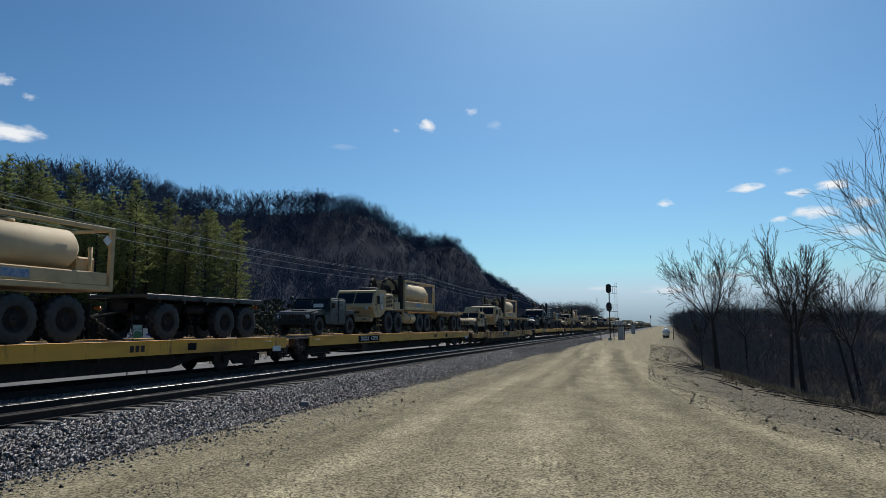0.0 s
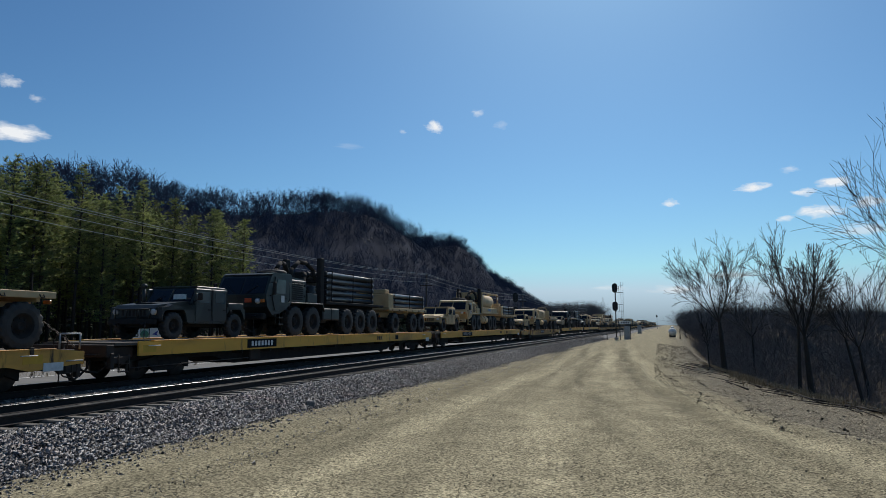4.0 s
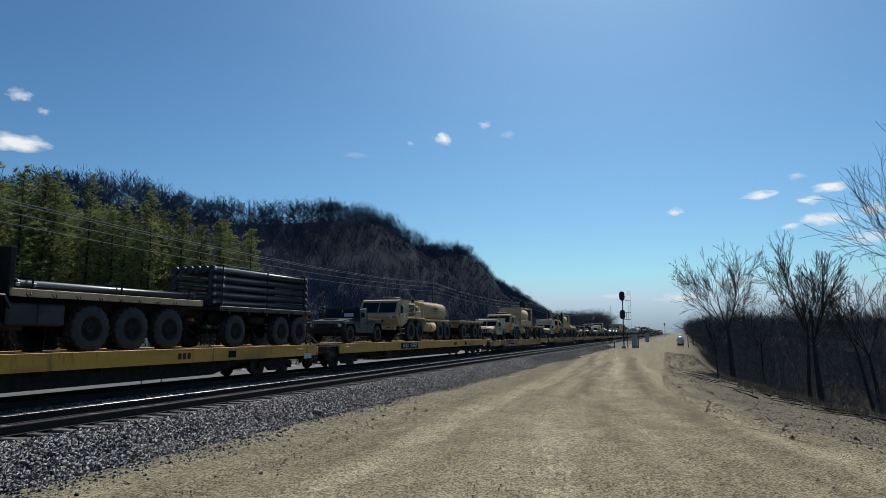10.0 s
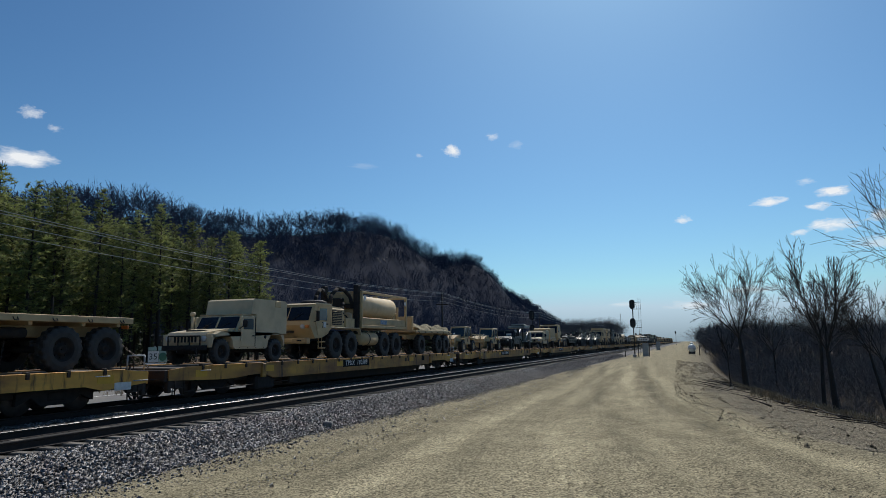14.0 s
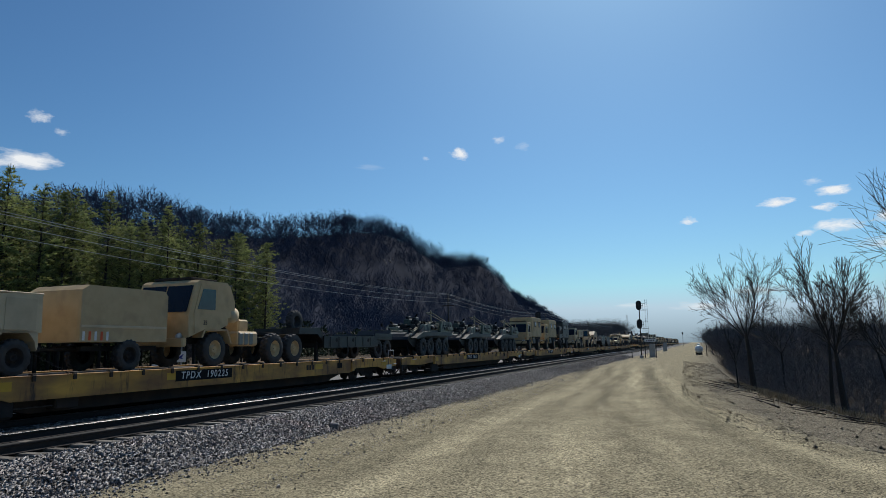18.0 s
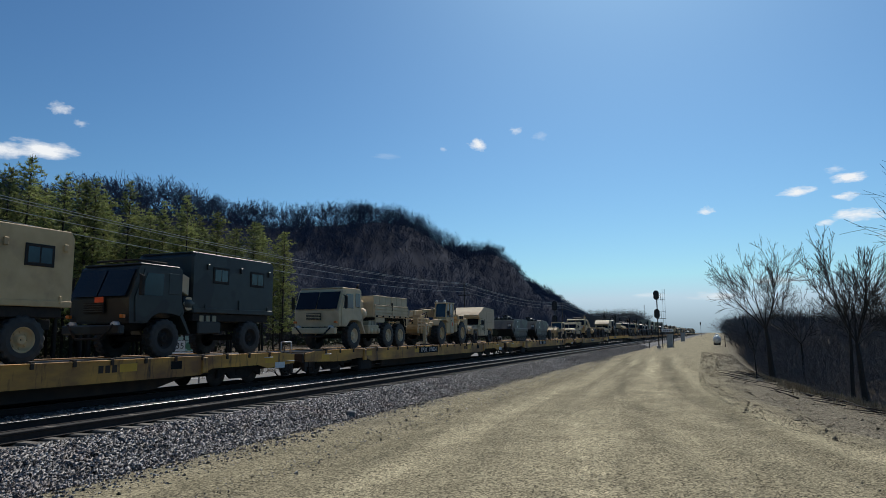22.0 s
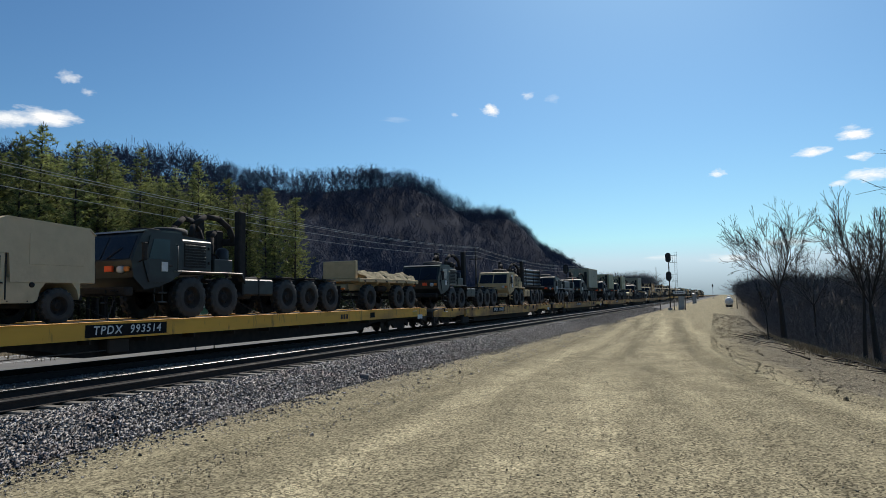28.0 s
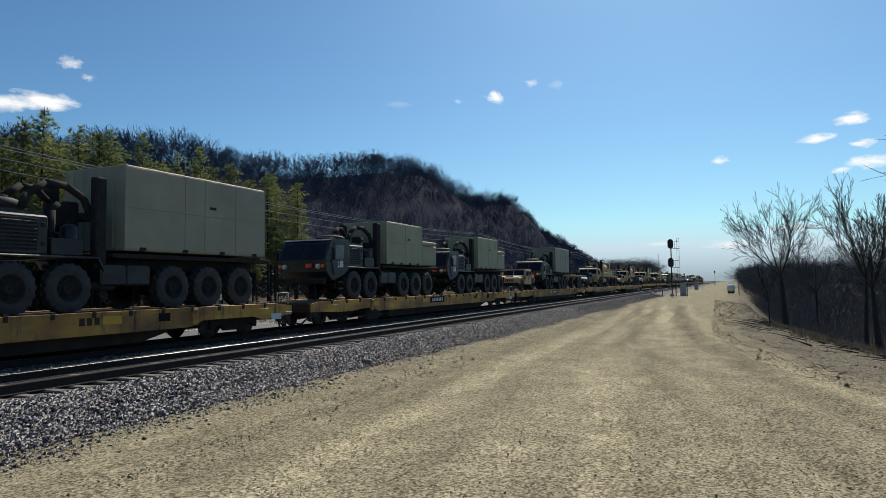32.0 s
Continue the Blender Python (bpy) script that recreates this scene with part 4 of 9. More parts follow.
def power_line():
    g = {}
    poles = (-58.0, 17.5, 93.0, 163.0, 233.0, 303.0)
    for i, y in enumerate(poles):
        t = thing("utility_pole", "weathered wooden utility pole with a crossarm", "pole", "utility poles behind the line")
        t.location = (-34.0, y, 0)
        part("post", G().tube((0, 0, -0.3), (0, 0, 9.95), 0.16, 0.11, 10), M_POLE, t)
        part("crossarm", G().box(-0.95, 0.95, -0.18, -0.08, 8.05, 8.17), M_POLE, t)
        for z in (9.72, 9.06, 8.46):
            part("insulator", G().lathe([(z - 0.02, 0.04), (z + 0.04, 0.06), (z + 0.08, 0.035), (z + 0.12, 0.045), (z + 0.14, 0.02)], "z", 8, (0.25, 0, 0)).box(0.05, 0.28, -0.02, 0.02, z - 0.04, z - 0.01), M_GREYMETAL, t)
    for x, z in ((0.25, 9.86), (0.12, 9.74), (0.25, 9.2), (0.25, 8.6)):
        w, line = G(), []
        for a, b in zip(poles, poles[1:]):
            pts = []
            for k in range(13):
                u = k / 12
                pts.append((-34 + x, a + (b - a) * u, z - 0.9 * 4 * u * (1 - u)))
            line += pts if not line else pts[1:]
        ring = [(0.02 * math.cos(a), 0.02 * math.sin(a)) for a in (0.8, 2.37, 3.94, 5.5)]
        w.add([(p[0] + a, p[1], p[2] + b) for p in line for a, b in ring], [(k * 4 + i, k * 4 + (i + 1) % 4, k * 4 + 4 + (i + 1) % 4, k * 4 + 4 + i) for k in range(len(line) - 1) for i in range(4)])
        tagged(new("power_wire", w.mesh("power_wire", M_WIRE)), "sagging overhead wire strung between wooden poles", "wire", "power wires")


power_line()


def signal(x, y, heads, ladder, label):
    t = thing("signal_mast", label, "railway signal", "line-side signals")
    t.location = (x, y, 0)
    top = heads[0] + 0.7
    part("mast", G().tube((0, 0, 0), (0, 0, top - 0.2), 0.09, 0.08, 10), M_BLACK, t)
    part("foundation", G().box(-0.3, 0.3, -0.3, 0.3, -0.1, 0.35, 0.03), M_GREYMETAL, t)
    for z in heads:
        prof = [(0.42 * math.cos(a), z + 0.32 * (1 if math.sin(a) > 0 else -1) + 0.42 * math.sin(a)) for a in np.linspace(0, 2 * math.pi, 24, endpoint=False)]
        n = len(prof)
        plate = G().add([(px - 0.06, -0.12, pz) for px, pz in prof] + [(px - 0.06, -0.08, pz) for px, pz in prof], [tuple(range(n)), tuple(range(n, 2 * n))] + [(i, (i + 1) % n, (i + 1) % n + n, i + n) for i in range(n)])
        h = part("backboard", plate, M_BLACK, t, "oval black signal backboard")
        for k in (-0.36, 0.0, 0.36):
            part("lens", G().lathe([(-0.16, 0.1), (-0.125, 0.11)], "y", 12, (-0.06, 0, z + k)), M_LENS, h)
            part("visor", G().lathe([(-0.4, 0.13), (-0.42, 0.15), (-0.12, 0.15)], "y", 12, (-0.06, 0, z + k)), M_BLACK, h)
    if ladder:
        for z in heads:
            part("platform", G().box(0.1, 1.25, -0.25, 0.25, z - 0.78, z - 0.72).box(0.25, 1.2, -0.02, 0.02, z + 0.28, z + 0.33).box(0.55, 0.6, -0.25, -0.2, z - 0.75, z + 0.33).box(0.1, 0.6, -0.02, 0.02, z - 0.1, z - 0.05), M_BLACK, t)
        lad = G()
        for s in (0.85, 1.2):
            lad.tube((s, 0.1, 0.3), (s, 0.1, top + 0.2), 0.018, n=5)
        for k in range(28):
            lad.tube((0.85, 0.1, 0.5 + 0.31 * k), (1.2, 0.1, 0.5 + 0.31 * k), 0.012, n=4)
        part("ladder", lad, M_GREYMETAL, t)
    return t


signal(-7.7, 108, (8.1, 5.2), True, "black two-headed signal mast with ladder and platforms")
signal(-22.6, 103, (6.6, 4.4), False, "black signal mast standing behind the train")
signal(-6.0, 420, (7.5,), False, "distant single-headed signal mast")


def line_side():
    for x, y, w, h in ((-6.3, 112, 0.9, 2.0), (-7.2, 186, 1.0, 2.2)):
        c = thing("relay_cabinet", "grey steel relay cabinet on the ground", "cabinet", "relay cabinets")
        c.location = (x, y, 0)
        part("body", G().box(-w / 2, w / 2, -0.35, 0.35, 0.1, h, 0.03), M_GREYMETAL, c)
        part("roof", G().box(-w / 2 - 0.06, w / 2 + 0.06, -0.42, 0.42, h, h + 0.07), M_GREYMETAL, c)
        part("plinth", G().box(-w / 2 - 0.05, w / 2 + 0.05, -0.4, 0.4, -0.05, 0.12), M_GREYMETAL, c)
        d = part("door", G().box(-w / 2 + 0.06, w / 2 - 0.06, -0.375, -0.35, 0.2, h - 0.1), M_GREYMETAL, c)
        part("handle", G().box(w / 2 - 0.2, w / 2 - 0.16, -0.41, -0.375, 1.0, 1.2), M_BLACK, d)
    for x, y, h in ((-9.0, 106.5, 0.9), (-7.1, 107.5, 2.6), (-5.5, 107.5, 2.5)):
        p = thing("post", "dark steel post beside the signal", "post", "signal posts")
        p.location = (x, y, 0)
        part("shaft", G().box(-0.06, 0.06, -0.06, 0.06, -0.2, h), M_BLACK, p)
    s = thing("name_board", "long white board with unreadable dark bars on posts", "sign")
    s.location = (-6.3, 107.3, 0)
    part("board", G().box(-0.85, 0.85, -0.03, 0.03, 2.45, 2.85), M_WHITE, s)
    for k in range(5):
        part("bar", G().box(-0.6 + 0.26 * k, -0.44 + 0.26 * k, -0.037, -0.03, 2.56, 2.74, 0.002), M_BLACK, s)
    t = thing("propane_tank", "white steel propane tank on a skid beside the lane", "tank")
    t.location = (0.75, 128, 0.1)
    part("shell", G().lathe([(-1.75, 0.15), (-1.7, 0.38), (-1.5, 0.6), (-1.2, 0.7), (1.2, 0.7), (1.5, 0.6), (1.7, 0.38), (1.75, 0.15)], "y", 24, (0, 0, 0.95)), M_WHITE, t)
    part("dome", G().lathe([(1.6, 0.3), (1.8, 0.3), (1.92, 0.2), (1.95, 0.05)], "z", 14), M_WHITE, t)
    for y in (-1.0, 1.0):
        part("saddle", G().box(-0.55, 0.55, y - 0.1, y + 0.1, -0.05, 0.5), M_BLACK, t)
    p = thing("post", "short dark post beside the propane tank", "post")
    p.location = (2.0, 126, float(ground_z(2.0, 126)))
    part("shaft", G().tube((0, 0, -0.2), (0, 0, 1.9), 0.07, n=8), M_POLE, p)
    # highway behind the line, with its route signs
    r = G().box(-29.5, -22.6, -200, 900, -0.1, 0.05)
    tagged(new("road", r.mesh("road", M_ASPHALT)), "worn grey highway running behind the railway", "road", kind="structure")
    for x in (-22.9, -26.05, -29.2):
        tagged(new("trim", G().box(x - 0.05, x + 0.05, -200, 900, 0.05, 0.056).mesh("edge_line", M_WHITE)), "faded white line painted on the highway", "road line", kind="structure")
    t = thing("route_sign", "white route marker boards on two steel posts", "road sign")
    t.location = (-25.6 + 3.6, 23.3, 0.1)
    for k, (a, z0) in enumerate(((0.0, 1.5), (0.95, 1.5))):
        part("post", G().box(a - 0.04, a + 0.04, -0.03, 0.03, -0.2, 2.5), M_GREYMETAL, t)
    for a0, a1, z0, z1, m, y in ((-0.3, 0.2, 1.72, 2.25, M_WHITE, -0.05), (0.22, 0.62, 1.72, 2.25, M_SAGE, -0.05), (0.66, 1.2, 1.78, 2.3, M_WHITE, -0.05), (-0.3, 0.1, 2.28, 2.44, M_SAGE, -0.05), (0.18, 0.62, 2.28, 2.48, M_SAGE, -0.05), (-0.45, 0.0, 1.5, 1.69, M_WHITE, -0.05), (0.04, 0.6, 1.46, 1.69, M_WHITE, -0.05)):
        part("board", G().box(a0, a1, y - 0.015, y + 0.01, z0, z1, 0.004), m, t)
    part("emblem", G().lathe([(-0.075, 0.14), (-0.072, 0.2), (-0.068, 0.2)], "y", 20, (0.42, 0, 1.98)), M_GREENSIGN, t)
    part("arrow", G().add([(x, -0.07, z) for x, z in ((0.78, 1.98), (1.1, 2.2), (1.0, 2.0), (1.08, 1.92))] + [(x, -0.066, z) for x, z in ((0.78, 1.98), (1.1, 2.2), (1.0, 2.0), (1.08, 1.92))], [(0, 1, 2, 3), (7, 6, 5, 4), (0, 4, 5, 1), (1, 5, 6, 2), (2, 6, 7, 3), (3, 7, 4, 0)]), M_BLUESIGN, t)
    cu = bpy.data.curves.new("figure", "FONT")
    cu.body, cu.size, cu.align_x, cu.align_y, cu.extrude = "35", 0.42, "CENTER", "CENTER", 0.002
    tmp = bpy.data.objects.new("figure", cu)
    me = bpy.data.meshes.new_from_object(tmp)
    bpy.data.objects.remove(tmp)
    me.materials.clear()
    me.materials.append(M_BLACK)
    f = new("figure", me)
    f.parent, f.matrix_basis = t, pose(-0.05, -0.072, 1.98, 90, 0, 0)
    t.rotation_euler, t.scale = (0, 0, radians(32)), (0.85, 0.85, 0.9)
    m = thing("radio_tower", "thin distant lattice radio mast", "mast")
    m.location = (-57, 640, 0)
    lat = G()
    for a in range(3):
        c, s2 = math.cos(a * 2.094) * 0.5, math.sin(a * 2.094) * 0.5
        lat.tube((c, s2, 0), (c * 0.6, s2 * 0.6, 28), 0.09, n=4)
    for k in range(20):
        for a in range(3):
            p0, p1 = a * 2.094, (a + 1) * 2.094
            lat.tube((math.cos(p0) * 0.5, math.sin(p0) * 0.5, 1.4 * k), (math.cos(p1) * 0.42, math.sin(p1) * 0.42, 1.4 * k + 1.4), 0.05, n=3)
    part("lattice", lat, M_GREYMETAL, m)


line_side()


# ---- clouds: thin far sheets of vapour ----
def cloud_material():
    m = bpy.data.materials.new("cloud_vapour")
    m.use_nodes = True
    n, l = m.node_tree.nodes, m.node_tree.links
    n.remove(n["Principled BSDF"])
    tc = n.new("ShaderNodeTexCoord")
    ln = n.new("ShaderNodeVectorMath")
    ln.operation = "LENGTH"
    un = n.new("ShaderNodeVectorMath")
    un.operation = "MULTIPLY_ADD"
    un.inputs[1].default_value, un.inputs[2].default_value = (2, 2, 0), (-1, -1, 0)
    l.new(tc.outputs["Generated"], un.inputs[0])
    l.new(un.outputs[0], ln.inputs[0])
    g = n.new("ShaderNodeMapRange")
    g.inputs[1].default_value, g.inputs[2].default_value, g.inputs[3].default_value, g.inputs[4].default_value = 0.1, 1.0, 0.34, -0.36
    l.new(ln.outputs["Value"], g.inputs[0])
    oi = n.new("ShaderNodeObjectInfo")
    t = n.new("ShaderNodeTexNoise")
    t.noise_dimensions = "4D"
    t.inputs["Scale"].default_value, t.inputs["Detail"].default_value, t.inputs["Roughness"].default_value = 2.0, 7, 0.6
    w = n.new("ShaderNodeMath")
    w.operation = "MULTIPLY"
    w.inputs[1].default_value = 40
    l.new(oi.outputs["Random"], w.inputs[0])
    l.new(w.outputs[0], t.inputs["W"])
    l.new(un.outputs[0], t.inputs["Vector"])
    a = n.new("ShaderNodeMath")
    a.operation = "ADD"
    l.new(g.outputs[0], a.inputs[0])
    l.new(t.outputs["Fac"], a.inputs[1])
    r = n.new("ShaderNodeMapRange")
    r.inputs[1].default_value, r.inputs[2].default_value = 0.52, 0.84
    l.new(a.outputs[0], r.inputs[0])
    k = n.new("ShaderNodeMath")
    k.operation = "MULTIPLY"
    l.new(oi.outputs["Alpha"], k.inputs[1])
    l.new(r.outputs[0], k.inputs[0])
    e = n.new("ShaderNodeEmission")
    e.inputs[0].default_value, e.inputs[1].default_value = (0.94, 0.97, 1.0, 1), 0.95
    tr = n.new("ShaderNodeBsdfTransparent")
    mx = n.new("ShaderNodeMixShader")
    l.new(k.outputs[0], mx.inputs[0])
    l.new(tr.outputs[0], mx.inputs[1])
    l.new(e.outputs[0], mx.inputs[2])
    l.new(mx.outputs[0], n["Material Output"].inputs[0])
    return m


def clouds():
    m = cloud_material()
    # azimuth and elevation at the start and at the end, half width and half height in degrees, density
    for az, el, az2, el2, w, h, a in (
        (-19.6, 17.2, -18.4, 15.9, 1.6, 1.1, 1.0), (-15.6, 18.3, -15.2, 16.9, 1.1, 0.7, 0.45), (-22.3, 16.7, -21.6, 15.6, 0.6, 0.4, 0.3), (-13.6, 17.2, -13.1, 16.7, 1.2, 0.7, 0.2),
        (-52.0, 14.0, -54.3, 13.9, 4.6, 1.5, 1.0), (-55.5, 13.6, -57.0, 13.4, 3.4, 1.6, 0.9), (-52.8, 17.5, -52.7, 16.8, 1.7, 1.0, 0.7), (-51.0, 16.6, -51.5, 15.9, 1.0, 0.6, 0.4),
        (0.6, 10.0, -0.2, 9.6, 1.3, 0.65, 0.8), (7.0, 10.8, 6.8, 10.6, 2.5, 0.75, 1.0), (10.4, 10.1, 9.6, 9.9, 1.7, 0.6, 0.9), (12.8, 10.5, 9.0, 11.7, 2.4, 0.8, 1.0), (11.4, 8.5, 10.0, 8.5, 3.0, 0.9, 1.0), (9.1, 8.2, 8.2, 8.1, 1.3, 0.5, 0.7), (14.6, 9.0, 13.4, 8.9, 2.6, 0.9, 0.9), (9.5, 11.9, 9.2, 12.1, 1.3, 0.6, 0.4),
        (-27.0, 15.2, -26.9, 15.4, 2.2, 0.5, 0.12), (0.5, 2.9, 0.3, 2.9, 3.4, 0.7, 0.6), (-4.5, 3.1, -4.6, 3.1, 2.6, 0.4, 0.4), (5.0, 4.0, 4.8, 4.0, 4.0, 0.8, 0.5), (14.0, 7.0, 13.6, 7.0, 4.0, 0.9, 0.5)):
        d, n = 4200.0, 12
        sx, sy = d * math.tan(radians(w)), d * math.tan(radians(h))
        vs = [(sx * (2 * i / n - 1), sy * (2 * j / n - 1), 0.5 * math.sin(i * 1.3) * math.cos(j * 1.7)) for j in range(n + 1) for i in range(n + 1)]
        fs = [(j * (n + 1) + i, j * (n + 1) + i + 1, (j + 1) * (n + 1) + i + 1, (j + 1) * (n + 1) + i) for j in range(n) for i in range(n)]
        ob = new("cloud", mesh_np("cloud", vs, fs, m))
        ob.color = (1, 1, 1, a)
        tagged(ob, "small white fair-weather cloud", "cloud", "clouds", "structure")
        CLOUDS.append((ob, (az, el), (az2, el2)))


def cloud_pose(az, el):
    az, el = radians(az), radians(el)
    c = Vector((math.sin(az) * math.cos(el), math.cos(az) * math.cos(el), math.sin(el))) * 4200.0
    return look(c, (0, 0, EYE))


CLOUDS = []
clouds()

# ---- paints of the train ----
def streaked(m, tint, at):
    """Rain-drawn rust that runs down the side of a sill."""
    n, l = m.node_tree.nodes, m.node_tree.links
    p = n["Principled BSDF"]
    src = p.inputs["Base Color"].links[0].from_socket
    tc = n.new("ShaderNodeTexCoord")
    mp, t, r, x, sh = n.new("ShaderNodeMapping"), n.new("ShaderNodeTexNoise"), n.new("ShaderNodeMapRange"), n.new("ShaderNodeMix"), n.new("ShaderNodeVectorMath")
    mp.inputs["Scale"].default_value = (1, 4.5, 0.9)
    sh.operation = "ADD"
    l.new(tc.outputs["Object"], sh.inputs[0])
    l.new(sh.outputs[0], mp.inputs[0])
    l.new(mp.outputs[0], t.inputs["Vector"])
    t.inputs["Scale"].default_value, t.inputs["Detail"].default_value, t.inputs["Roughness"].default_value = 1.0, 7, 0.65
    r.inputs[1].default_value, r.inputs[2].default_value = at - 0.06, at + 0.1
    l.new(t.outputs["Fac"], r.inputs[0])
    x.data_type = "RGBA"
    l.new(r.outputs[0], x.inputs["Factor"])
    l.new(src, x.inputs[6])
    x.inputs[7].default_value = (*tint, 1)
    l.new(x.outputs[2], p.inputs["Base Color"])
    return m


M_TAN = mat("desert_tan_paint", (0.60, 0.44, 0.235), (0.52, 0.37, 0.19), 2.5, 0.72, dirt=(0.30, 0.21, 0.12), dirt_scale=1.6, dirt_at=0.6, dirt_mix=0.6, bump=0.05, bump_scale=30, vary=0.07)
# paint of the pale vehicles, and the sunlit tone on tops of tan ones
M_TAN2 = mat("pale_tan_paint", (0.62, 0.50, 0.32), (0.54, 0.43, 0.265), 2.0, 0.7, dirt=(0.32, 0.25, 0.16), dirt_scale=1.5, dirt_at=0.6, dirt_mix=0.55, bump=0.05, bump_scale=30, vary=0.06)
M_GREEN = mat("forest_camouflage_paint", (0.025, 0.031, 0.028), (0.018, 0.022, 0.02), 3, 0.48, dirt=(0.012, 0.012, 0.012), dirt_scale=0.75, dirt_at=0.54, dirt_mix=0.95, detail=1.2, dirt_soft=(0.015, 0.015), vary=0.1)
# camouflage paint, and the brighter sky-lit tone on tops of dark green vehicles
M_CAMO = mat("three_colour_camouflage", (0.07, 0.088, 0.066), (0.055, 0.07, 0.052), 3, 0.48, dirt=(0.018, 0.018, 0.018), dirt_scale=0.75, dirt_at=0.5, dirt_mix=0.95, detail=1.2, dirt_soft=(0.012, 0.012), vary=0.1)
M_RUBBER = mat("tyre_rubber", (0.020, 0.020, 0.020), (0.032, 0.031, 0.029), 6, 0.7, dirt=(0.08, 0.072, 0.06), dirt_scale=2.0, dirt_at=0.62, dirt_mix=0.45)
M_GLASS = mat("dark_windscreen_glass", (0.012, 0.015, 0.022), (0.009, 0.011, 0.016), 2, 0.08, spec=0.35)
M_PANE = mat("blue_tinted_window_glass", (0.022, 0.05, 0.068), (0.016, 0.034, 0.048), 2, 0.1, spec=0.5)
M_UNDER = mat("greasy_black_chassis", (0.025, 0.024, 0.024), (0.04, 0.036, 0.033), 5, 0.85, spec=0.15)
M_YELLOW = streaked(mat("rusty_yellow_car_paint", (0.70, 0.36, 0.06), (0.50, 0.25, 0.05), 1.8, 0.65, dirt=(0.17, 0.075, 0.035), dirt_scale=0.85, dirt_at=0.52, dirt_mix=0.85, stretch=(1, 0.6, 1.6), vary=0.15), (0.06, 0.033, 0.02), 0.6)
M_ORANGE = streaked(mat("orange_yellow_car_paint", (0.84, 0.42, 0.045), (0.72, 0.35, 0.04), 1.2, 0.6, dirt=(0.25, 0.13, 0.04), dirt_scale=0.6, dirt_at=0.6, dirt_mix=0.6, stretch=(1, 0.4, 1.5), vary=0.08), (0.13, 0.06, 0.03), 0.64)
M_RUST = mat("brown_rusty_underframe", (0.06, 0.036, 0.022), (0.03, 0.02, 0.015), 3, 0.85, dirt=(0.02, 0.018, 0.016), dirt_scale=0.6, dirt_at=0.5)
M_DECKWOOD = mat("worn_deck_planks", (0.12, 0.095, 0.07), (0.07, 0.06, 0.05), 5, 0.9, stretch=(0.3, 3, 1))
M_PANEL = mat("black_number_panel", (0.012, 0.012, 0.013), (0.02, 0.02, 0.02), 3, 0.9, spec=0.1)
M_LETTER = mat("white_stencil_paint", (0.75, 0.75, 0.73), (0.6, 0.6, 0.58), 8, 0.7)
M_STEEL = mat("worn_wheel_steel", (0.06, 0.05, 0.045), (0.10, 0.085, 0.075), 6, 0.6, 0.5)
M_PIPE = mat("black_bridge_tubes", (0.014, 0.015, 0.018), (0.022, 0.024, 0.027), 4, 0.4)
M_BOXGREY = mat("grey_olive_container_paint", (0.36, 0.325, 0.225), (0.31, 0.28, 0.195), 1.5, 0.65, dirt=(0.2, 0.18, 0.14), dirt_scale=0.6, dirt_at=0.6, dirt_mix=0.45, bump=0.03)
M_BOXOLIVE = mat("pale_olive_shelter_paint", (0.40, 0.375, 0.225), (0.35, 0.33, 0.195), 1.5, 0.65, dirt=(0.22, 0.21, 0.13), dirt_scale=0.6, dirt_at=0.6, dirt_mix=0.5)
M_PATCHED = mat("faded_camouflage_panel", (0.17, 0.185, 0.125), (0.13, 0.145, 0.10), 3, 0.5, dirt=(0.012, 0.013, 0.012), dirt_scale=1.7, dirt_at=0.49, dirt_mix=0.97, detail=1.2, dirt_soft=(0.012, 0.012), vary=0.15)
M_FIELDGREY = mat("grey_green_equipment_paint", (0.27, 0.285, 0.25), (0.2, 0.21, 0.19), 3, 0.5, dirt=(0.1, 0.1, 0.09), dirt_scale=1.2, dirt_at=0.6, dirt_mix=0.5)
M_LAMP = mat("headlamp_glass", (0.6, 0.6, 0.58), (0.5, 0.5, 0.5), 9, 0.12)
M_AMBER = mat("amber_marker", (0.7, 0.2, 0.03), None, 6, 0.3)
M_SIGNORANGE = mat("orange_safety_panel", (0.75, 0.11, 0.03), (0.65, 0.09, 0.03), 6, 0.7)
M_NET = mat("bundled_camouflage_net", (0.36, 0.30, 0.19), (0.13, 0.125, 0.07), 3.5, 0.95, bump=1.0, bump_scale=18)
M_CANVAS = mat("tan_canvas", (0.62, 0.49, 0.32), (0.55, 0.43, 0.28), 3, 0.9, bump=0.2, bump_scale=9)
M_BLUELABEL = mat("blue_printed_label", (0.08, 0.17, 0.33), (0.3, 0.36, 0.42), 9, 0.6)
M_STENCIL = mat("black_stencil_paint", (0.02, 0.02, 0.02), None, 6, 0.8)

MESHES = {}


def cached(key, make):
    if key not in MESHES:
        MESHES[key] = make()
    return MESHES[key]


